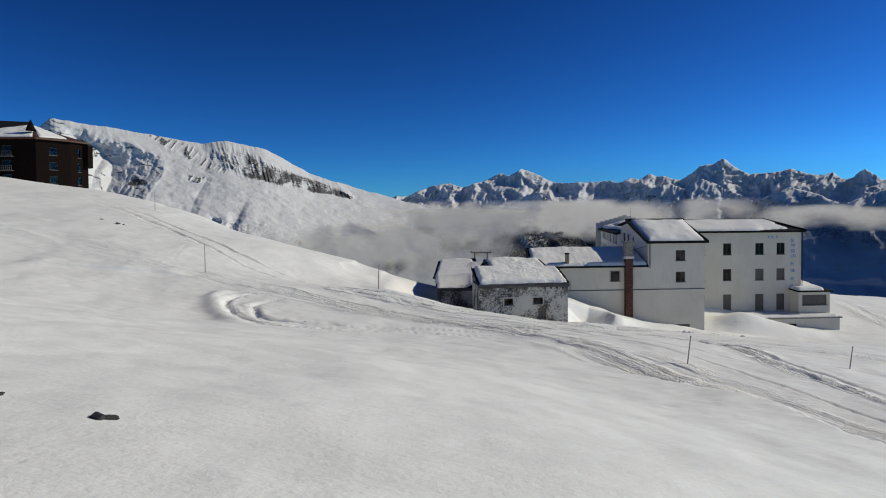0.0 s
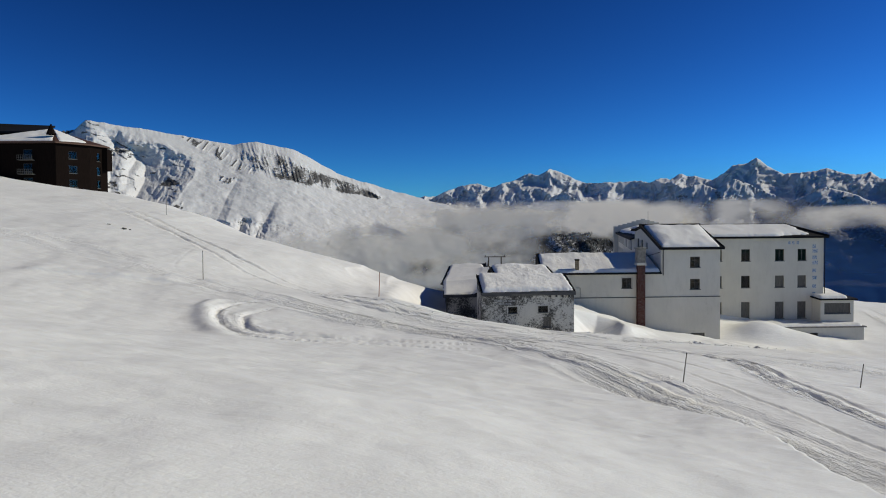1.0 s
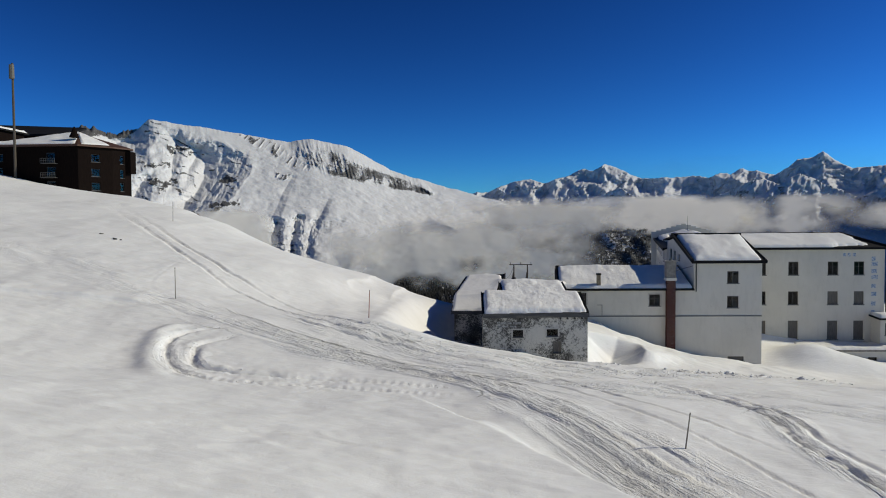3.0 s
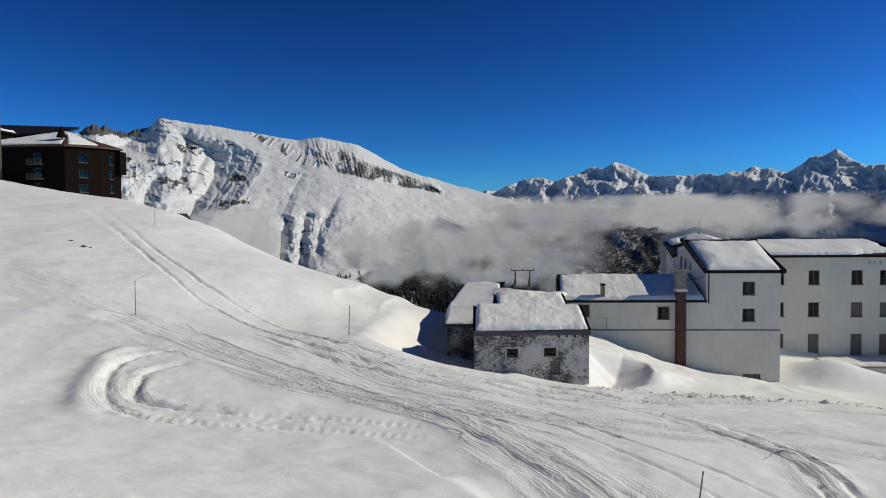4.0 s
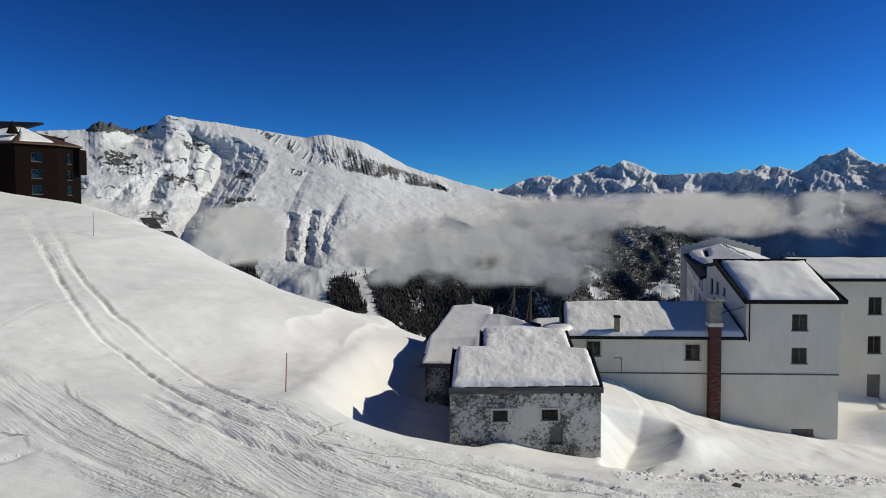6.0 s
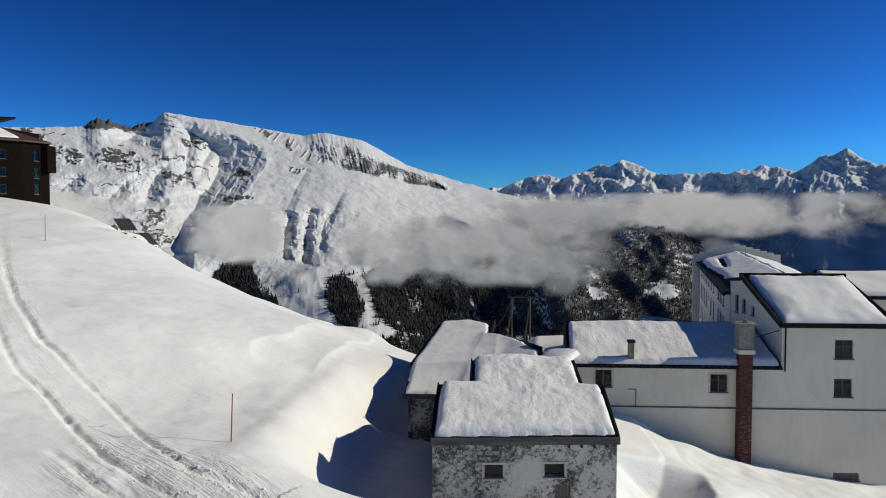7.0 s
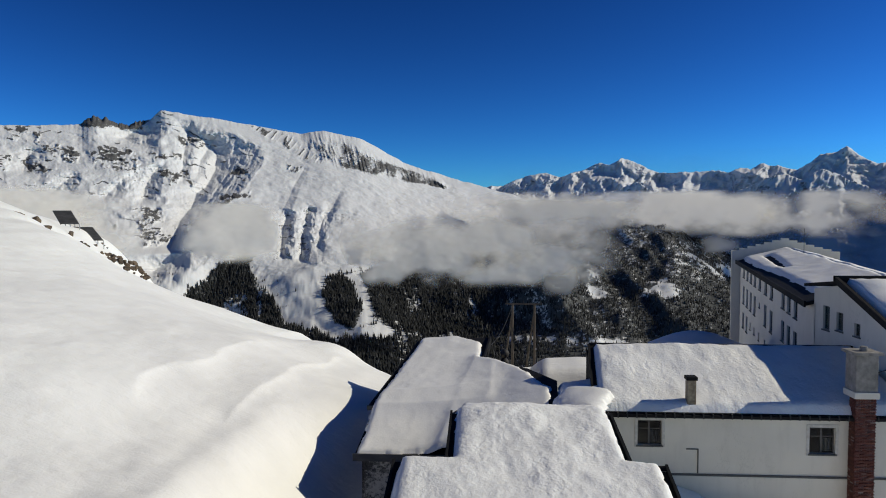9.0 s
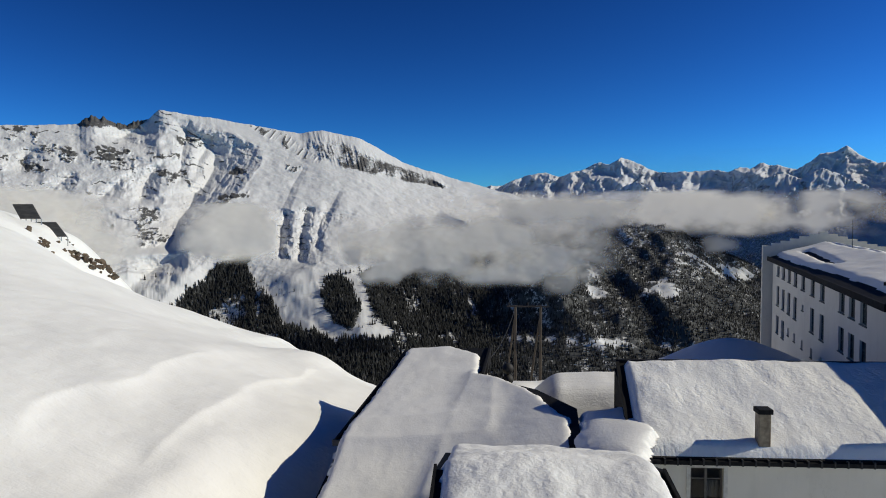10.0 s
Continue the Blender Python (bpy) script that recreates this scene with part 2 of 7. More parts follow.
DARK_ROCK = material("dark_wet_rock", (0.04, 0.04, 0.04), 0.7)
finish(DARK_ROCK, ramp(DARK_ROCK, noise_node(DARK_ROCK, 4, 6, 0.65), [(0.3, (0.015, 0.015, 0.015)), (0.8, (0.075, 0.07, 0.065))]), [(noise_node(DARK_ROCK, 9, 5, 0.65), 0.06, 0.8)])


# ---- building helpers ----
def mesh_object(name, verts, faces, mat, smooth=False):
    me = bpy.data.meshes.new(name)
    me.from_pydata(verts, [], faces)
    me.materials.append(mat)
    if smooth:
        me.polygons.foreach_set("use_smooth", [True] * len(me.polygons))
    me.update()
    return new(name, me)


def adopt(ob, parent):
    ob.parent = parent
    ob.matrix_parent_inverse = parent.matrix_basis.inverted()
    return ob


def part(name, bm, mat, parent=None, label="", smooth=False):
    me = bpy.data.meshes.new(name)
    if smooth:
        for f in bm.faces:
            f.smooth = True
    bm.to_mesh(me)
    bm.free()
    me.materials.append(mat)
    ob = new(name, me)
    if parent:
        adopt(ob, parent)
    if label:
        ob["label"] = label
    return ob


def root(name, x, y, z, label, category, group=""):
    ob = new(name)
    ob.matrix_basis = pose(x, y, z)
    return tagged(ob, label, category, group)


def add_box(bm, x0, x1, y0, y1, z0, z1, m=None, bevel=0.0):
    vs = [bm.verts.new(p) for p in ((x0, y0, z0), (x1, y0, z0), (x1, y1, z0), (x0, y1, z0), (x0, y0, z1), (x1, y0, z1), (x1, y1, z1), (x0, y1, z1))]
    fs = [bm.faces.new([vs[i] for i in q]) for q in ((3, 2, 1, 0), (4, 5, 6, 7), (0, 1, 5, 4), (1, 2, 6, 5), (2, 3, 7, 6), (3, 0, 4, 7))]
    if bevel:
        es = {e for f in fs for e in f.edges}
        r = bmesh.ops.bevel(bm, geom=list(es), offset=bevel, segments=1, affect="EDGES")
        vs = list({v for f in r["faces"] for v in f.verts} | {v for v in vs if v.is_valid})
    if m:
        bmesh.ops.transform(bm, matrix=m, verts=vs)
    return vs


def box(x0, x1, y0, y1, z0, z1, m=None, bevel=0.0):
    bm = bmesh.new()
    add_box(bm, x0, x1, y0, y1, z0, z1, m, bevel)
    return bm


def add_tube(bm, a, b, r0, r1, sides=8):
    a, b = Vector(a), Vector(b)
    m = Matrix.Translation(a) @ (b - a).to_track_quat("Z", "Y").to_matrix().to_4x4()
    ring = [[bm.verts.new(m @ Vector((r * math.cos(2 * math.pi * k / sides), r * math.sin(2 * math.pi * k / sides), h))) for k in range(sides)] for r, h in ((r0, 0), (r1, (b - a).length))]
    for k in range(sides):
        bm.faces.new((ring[0][k], ring[0][(k + 1) % sides], ring[1][(k + 1) % sides], ring[1][k]))
    bm.faces.new(ring[0][::-1])
    bm.faces.new(ring[1])


def tube(a, b, r0, r1, sides=8):
    bm = bmesh.new()
    add_tube(bm, a, b, r0, r1, sides)
    return bm


def slab(corners, thick):
    """A slab under the given upper corners (counter-clockwise from above)."""
    bm = bmesh.new()
    top = [bm.verts.new(c) for c in corners]
    low = [bm.verts.new(Vector(c) - Vector((0, 0, thick))) for c in corners]
    bm.faces.new(top)
    bm.faces.new(low[::-1])
    for k in range(len(top)):
        j = (k + 1) % len(top)
        bm.faces.new((top[j], top[k], low[k], low[j]))
    return bm


def facade(a, b, z0, z1, openings=(), thick=0.4, top=None):
    """A wall from plan point a to b, seen from outside with a on the left, pierced by openings (u0, u1, z0, z1).
    top: further (u, z) points of a gable over the wall."""
    a, b = Vector((*a, 0)), Vector((*b, 0))
    ux = (b - a).normalized()
    n = Vector((ux.y, -ux.x, 0))
    length = (b - a).length
    us = sorted({0.0, length, *(o[k] for o in openings for k in (0, 1))})
    zs = sorted({z0, z1, *(o[k] for o in openings for k in (2, 3))})
    bm = bmesh.new()

    def solid(i, j):
        if not (0 <= i < len(us) - 1 and 0 <= j < len(zs) - 1):
            return False
        u, z = (us[i] + us[i + 1]) / 2, (zs[j] + zs[j + 1]) / 2
        return not any(o[0] < u < o[1] and o[2] < z < o[3] for o in openings)

    def at(u, z, d):
        return bm.verts.new(a + ux * u - n * d + Vector((0, 0, z)))

    for i in range(len(us) - 1):
        for j in range(len(zs) - 1):
            if not solid(i, j):
                continue
            u0, u1, w0, w1 = us[i], us[i + 1], zs[j], zs[j + 1]
            bm.faces.new((at(u0, w0, 0), at(u1, w0, 0), at(u1, w1, 0), at(u0, w1, 0)))
            bm.faces.new((at(u1, w0, thick), at(u0, w0, thick), at(u0, w1, thick), at(u1, w1, thick)))
            for di, dj, (p, q) in ((-1, 0, ((u0, w1), (u0, w0))), (1, 0, ((u1, w0), (u1, w1))), (0, -1, ((u0, w0), (u1, w0))), (0, 1, ((u1, w1), (u0, w1)))):
                if not solid(i + di, j + dj) and 0 <= i + di < len(us) - 1 and 0 <= j + dj:
                    bm.faces.new((at(*q, 0), at(*p, 0), at(*p, thick), at(*q, thick)))
    if top:
        pts = [(0.0, z1)] + [(length, z1)] + list(top)
        front = [at(u, z, 0) for u, z in pts]
        back = [at(u, z, thick) for u, z in pts]
        bm.faces.new(front)
        bm.faces.new(back[::-1])
        for k in range(1, len(pts)):
            j = (k + 1) % len(pts)
            bm.faces.new((front[j], front[k], back[k], back[j]))
    bmesh.ops.remove_doubles(bm, verts=bm.verts, dist=0.001)
    return bm


WINDOW_MESHES = {}


def window(parent, a, b, u0, u1, z0, z1, style="cross", label=""):
    """A window in the opening of a facade from a to b: frame, glazing bars, pane and sill."""
    a, b = Vector((*a, 0)), Vector((*b, 0))
    ux = (b - a).normalized()
    w, h = round(u1 - u0, 2), round(z1 - z0, 2)
    key = (w, h, style)
    if key not in WINDOW_MESHES:
        bm = bmesh.new()
        t = 0.07
        for r in ((0, t, 0, h), (w - t, w, 0, h), (t, w - t, 0, t), (t, w - t, h - t, h)):
            add_box(bm, r[0], r[1], 0.14, 0.22, r[2], r[3])
        if style in ("cross", "curtain"):
            add_box(bm, w / 2 - 0.05, w / 2 + 0.05, 0.15, 0.21, t, h - t)
            add_box(bm, t, w / 2 - 0.05, 0.16, 0.20, h * 0.62, h * 0.62 + 0.05)
            add_box(bm, w / 2 + 0.05, w - t, 0.16, 0.20, h * 0.62, h * 0.62 + 0.05)
        if style == "board":
            k = max(3, int(w / 0.22))
            for i in range(k):
                add_box(bm, t + (w - 2 * t) * i / k + 0.008, t + (w - 2 * t) * (i + 1) / k - 0.008, 0.15, 0.19, t, h - t)
        frame_me = bpy.data.meshes.new("window")
        bm.to_mesh(frame_me)
        bm.free()
        frame_me.materials.append(SHUTTER if style == "board" else WINDOW_WOOD)
        pane_me = None
        if style != "board":
            bm = box(t, w - t, 0.175, 0.185, t, h - t)
            pane_me = bpy.data.meshes.new("pane")
            bm.to_mesh(pane_me)
            bm.free()
            pane_me.materials.append(GLASS)
        bm = box(-0.08, w + 0.08, -0.07, 0.14, -0.09, -0.004)
        sill_me = bpy.data.meshes.new("sill")
        bm.to_mesh(sill_me)
        bm.free()
        sill_me.materials.append(FASCIA)
        cur_me = None
        if style == "curtain":
            bm = bmesh.new()
            cols = 13
            for lo, hi in ((0.52, 0.93),):
                pts = [(w * (lo + (hi - lo) * i / cols), 0.30 + 0.03 * math.sin(i * 2.1)) for i in range(cols + 1)]
                grid = [[bm.verts.new((x, y, zz)) for x, y in pts] for zz in (0.08, h * 0.55 )]
                for i in range(cols):
                    bm.faces.new((grid[0][i], grid[0][i + 1], grid[1][i + 1], grid[1][i]))
            cur_me = bpy.data.meshes.new("curtain")
            bm.to_mesh(cur_me)
            bm.free()
            cur_me.materials.append(CURTAIN)
        WINDOW_MESHES[key] = (frame_me, pane_me, sill_me, cur_me)
    frame_me, pane_me, sill_me, cur_me = WINDOW_MESHES[key]
    ob = new("window", frame_me)
    ob.matrix_basis = Matrix.Translation(a + ux * u0 + Vector((0, 0, z0))) @ pose(0, 0, 0, 0, 0, math.degrees(math.atan2(ux.y, ux.x)))
    adopt(ob, parent)
    for nm, me in (("pane", pane_me), ("sill", sill_me), ("curtain", cur_me)):
        if me:
            c = new(nm, me)
            c.parent = ob
            if nm == "pane":
                c.visible_shadow = False
    if label:
        ob["label"] = label
    return ob


def snow_sheet(corners, thick, seed, label, res=0.22, wobble=0.25, cut=None, lumps=0.05, round_at=0.5, group="snow on the roofs", mat=None):
    """Snow lying on a roof plane: corners eave left, eave right, ridge right, ridge left."""
    c = [np.array(p, float) for p in corners]
    w = max(np.linalg.norm(c[1] - c[0]), np.linalg.norm(c[2] - c[3]))
    h = max(np.linalg.norm(c[3] - c[0]), np.linalg.norm(c[2] - c[1]))
    nu, nv = max(8, int(w / res)), max(8, int(h / res))
    u, v = np.meshgrid(np.linspace(0, 1, nu + 1), np.linspace(0, 1, nv + 1))
    p = (c[0] * ((1 - u) * (1 - v))[..., None] + c[1] * (u * (1 - v))[..., None] + c[2] * (u * v)[..., None] + c[3] * ((1 - u) * v)[..., None])
    n1 = fbm(p[..., 0] * 0.55, p[..., 1] * 0.55 + p[..., 2], seed, 4)
    edge = np.minimum(np.minimum(u, 1 - u) * w, np.minimum(v, 1 - v) * h)
    edge = edge + wobble * (n1 * 0.6 - 0.3) * np.clip(edge * 1.2, 0, 1)
    if cut is not None:
        edge = np.minimum(edge, cut(p[..., 0], p[..., 1]) + wobble * n1 * 0.8)
    prof = np.sqrt(np.clip(1 - (1 - np.clip(edge / round_at, 0, 1)) ** 2, 0, 1))
    z = thick * prof * (1 + 0.25 * fbm(p[..., 0] * 0.3, p[..., 1] * 0.3, seed + 7, 2)) + lumps * prof * fbm(p[..., 0] * 1.5, p[..., 1] * 0.8, seed + 3, 3)
    p[..., 2] += np.where(edge <= 0.0, -0.08, z)
    verts = p.reshape(-1, 3)
    idx = np.arange((nu + 1) * (nv + 1)).reshape(nv + 1, nu + 1)
    quads = np.stack([idx[:-1, :-1], idx[:-1, 1:], idx[1:, 1:], idx[1:, :-1]], -1).reshape(-1, 4)
    keep = (edge.reshape(-1)[quads] > -0.6).any(1)
    ob = mesh_object("roof_snow", verts.tolist(), quads[keep].tolist(), mat or ROOF_SNOW, True)
    return tagged(ob, label, "snow", group)


def inside(a, e, poly, reach=1.5):
    """Signed distance to the rim of a flat patch, positive inside."""
    q = np.array(poly)[:, :2]
    out = np.full(a.shape, -9.0)
    near = (a > q[:, 0].min() - reach) & (a < q[:, 0].max() + reach) & (e > q[:, 1].min() - reach) & (e < q[:, 1].max() + reach)
    x, y = a[near], e[near]
    best, odd = np.full(x.shape, 9.0), np.zeros(x.shape, bool)
    for (ax_, ay), (bx, by) in zip(q, np.roll(q, -1, 0)):
        dx, dy = bx - ax_, by - ay
        k = np.clip(((x - ax_) * dx + (y - ay) * dy) / (dx * dx + dy * dy), 0, 1)
        best = np.minimum(best, np.hypot(x - ax_ - k * dx, y - ay - k * dy))
        if dy:
            odd ^= ((ay > y) != (by > y)) & (x < ax_ + (y - ay) * dx / dy)
    out[near] = np.where(odd, best, -best)
    return out


def draped_snow(poly, roofs, thick, seed, label, res=0.13, ridge=False, round_at=0.4, ragged=0.12, lumps=0.0, mat=None):
    """One sheet of snow over several roof planes, running smoothly from one to the next, ragged at its rim;
    ridge: the planes meet in ridges, not in valleys."""
    q = np.array(poly)
    x, y = np.meshgrid(np.arange(q[:, 0].min() - 0.3, q[:, 0].max() + 0.3, res), np.arange(q[:, 1].min() - 0.3, q[:, 1].max() + 0.3, res))
    rim = inside(x, y, poly)
    rim = rim + ragged * fbm(x / 1.1, y / 0.7, seed, 3, 0.6) * step(0.5, 0.1, np.abs(rim))
    sign, soft, total = (-1 if ridge else 1), (0.12 if ridge else 0.35), 0.0
    for corners in roofs:
        c = np.array(corners)
        k = np.linalg.lstsq(np.c_[c[:, :2], np.ones(len(c))], c[:, 2], rcond=None)[0]
        off = np.clip(-inside(x, y, corners, 6.0) - 0.5, 0, 4) if not ridge else 0.0
        total = total + np.exp(sign * (k[0] * x + k[1] * y + k[2] - 0.6 * off - 12.0) / soft)
    z = sign * soft * np.log(total) + 12.0
    prof = np.sqrt(np.clip(1 - (1 - np.clip(rim / round_at, 0, 1)) ** 2, 0, 1))
    z = z + prof * (thick * (1 + 0.25 * fbm(x / 3.5, y / 3.5, seed + 5, 2)) + lumps * fbm(x / 0.7, y / 1.0, seed + 7, 3, 0.6)) - 0.12 * (rim <= 0)
    idx = np.arange(x.size).reshape(x.shape)
    quads = np.stack([idx[:-1, :-1], idx[:-1, 1:], idx[1:, 1:], idx[1:, :-1]], -1).reshape(-1, 4)
    keep = (rim.reshape(-1)[quads] > -0.05).any(1)
    ob = mesh_object("roof_snow", np.stack([x, y, z], -1).reshape(-1, 3).tolist(), quads[keep].tolist(), mat or ROOF_SNOW, True)
    return tagged(ob, label, "snow", "snow on the roofs")


# ---- ground: one snow-covered hillside ----
GX = np.array([-170, -100, -65, -38, -18, -2, 14, 34, 64, 130.0])
GY = np.array([-60, 8, 32, 54, 75, 95, 118, 150, 240.0])
GZ = np.array([
    [24.0, 20.3, 18.7, 17.9, 17.7, 17.8, 17.9, 17.6, 15.7, 9.7],
    [30.8, 23.7, 20.9, 19.2, 17.9, 16.3, 12.3, 7.9, 5.0, 2.7],
    [34.3, 24.9, 20.9, 18.8, 15.7, 12.9, 10.1, 7.8, 3.9, 1.0],
    [37.4, 25.8, 20.4, 15.8, 11.9, 10.8, 10.7, 8.2, 4.3, -0.3],
    [40.1, 26.5, 20.7, 16.3, 14.6, 12.8, 8.8, 7.0, 4.4, -1.0],
    [41.9, 27.4, 22.6, 20.4, 17.5, 12.3, 5.6, 4.0, 1.2, -1.0],
    [42.9, 29.3, 25.4, 22.1, 16.8, 12.2, 10.6, 14.5, 8.0, 0.0],
    [40.9, 35.3, 29.0, 24.0, 9.7, 4.4, 9.3, 14.0, 12.0, 2.0],
    [40.0, 39.8, 12.6, 20.0, 18.0, 8.2, 6.5, 10.0, 10.0, 8.0]])


def broad_ground(x, y):
    total, weight = 0.0, 0.0
    for i in range(-2, 3):
        for j in range(-2, 3):
            w = math.exp(-(i * i + j * j) / 2)
            px, py = np.clip(x + 4 * i, GX[0], GX[-1] - 1e-6), np.clip(y + 4 * j, GY[0], GY[-1] - 1e-6)
            a, b = np.searchsorted(GX, px, side="right") - 1, np.searchsorted(GY, py, side="right") - 1
            u, v = (px - GX[a]) / (GX[a + 1] - GX[a]), (py - GY[b]) / (GY[b + 1] - GY[b])
            z = (GZ[b, a] * (1 - u) + GZ[b, a + 1] * u) * (1 - v) + (GZ[b + 1, a] * (1 - u) + GZ[b + 1, a + 1] * u) * v
            total, weight = total + w * z, weight + w
    return total / weight


def along(x, y, pts, reach=10.0):
    """Distance from a polyline, signed by side, and the way along it; far off beyond its reach."""
    q = np.array(pts)
    near = (x > q[:, 0].min() - reach) & (x < q[:, 0].max() + reach) & (y > q[:, 1].min() - reach) & (y < q[:, 1].max() + reach)
    px, py = x[near], y[near]
    best, side, way, run = np.full(px.shape, 1e3), np.ones(px.shape), np.zeros(px.shape), 0.0
    for (ax, ay), (bx, by) in zip(pts[:-1], pts[1:]):
        dx, dy = bx - ax, by - ay
        ln = math.hypot(dx, dy)
        k = np.clip(((px - ax) * dx + (py - ay) * dy) / ln ** 2, 0, 1)
        d = np.hypot(px - ax - k * dx, py - ay - k * dy)
        closer = d < best
        best = np.where(closer, d, best)
        side = np.where(closer, np.sign((px - ax) * dy - (py - ay) * dx), side)
        way = np.where(closer, run + k * ln, way)
        run += ln
    full_d, full_way = np.full(x.shape, 1e3), np.zeros(x.shape)
    full_d[near], full_way[near] = best * side, way
    return full_d, full_way


def smooth_line(pts, n=6):
    out = []
    p = [pts[0], *pts, pts[-1]]
    for i in range(1, len(p) - 2):
        for k in range(n):
            t = k / n
            out.append(tuple(0.5 * (2 * p[i][c] + (p[i + 1][c] - p[i - 1][c]) * t + (2 * p[i - 1][c] - 5 * p[i][c] + 4 * p[i + 1][c] - p[i + 2][c]) * t ** 2 + (3 * p[i][c] - p[i - 1][c] - 3 * p[i + 1][c] + p[i + 2][c]) * t ** 3) for c in (0, 1)))
    return out + [pts[-1]]


BANDS = [  # trodden or groomed ways over the snow: line, half width, roughness
    (smooth_line([(29, 12), (25.5, 22), (23.2, 29), (21.4, 35), (19, 40.5), (16.2, 45.5), (12.5, 51.5), (8.5, 57.5), (3.5, 61.5), (-3, 64.0), (-10.4, 66.5), (-17.2, 71.4), (-24.0, 76.0), (-40, 84), (-62, 92)]), 2.8, 1.0),
    (smooth_line([(-9.8, 75.4), (3, 66), (12, 62.5), (22, 61.5), (34, 62), (46, 58), (62, 50)]), 5.5, 0.7),
    (smooth_line([(-10.3, 79.2), (-3.1, 71.9), (3, 69.8), (9, 70.2), (13, 69.5), (16, 69), (20, 69.5), (25, 71.5), (31.5, 74), (44, 78), (70, 80), (100, 78)]), 2.6, 0.9),
    (smooth_line([(-60, 137), (-47.8, 120.2), (-33.2, 101.6), (-24.5, 91.3), (-19.4, 86.5), (-16.1, 84.6), (-12.3, 81.4), (-8.1, 77.1), (-4.8, 74.2), (0, 71.5), (5, 71.2), (11, 71.2), (18, 70.4)]), 2.3, 0.2),
    (smooth_line([(8, 54.7), (2, 54.9), (-2.5, 54.6), (-5.4, 54.3), (-8.5, 54.3), (-11.3, 55.4), (-13.2, 57.6), (-14.2, 60.0), (-14.4, 62.5), (-13, 65)]), 1.7, 0.34),
    (smooth_line([(20, 68), (24, 63), (27.6, 56.5), (27.4, 50.5), (28.2, 46), (29, 39), (33, 28)]), 1.6, 0.8),
    (smooth_line([(130, 78), (96, 92), (80, 102), (78, 118)]), 2.6, 0.8)]
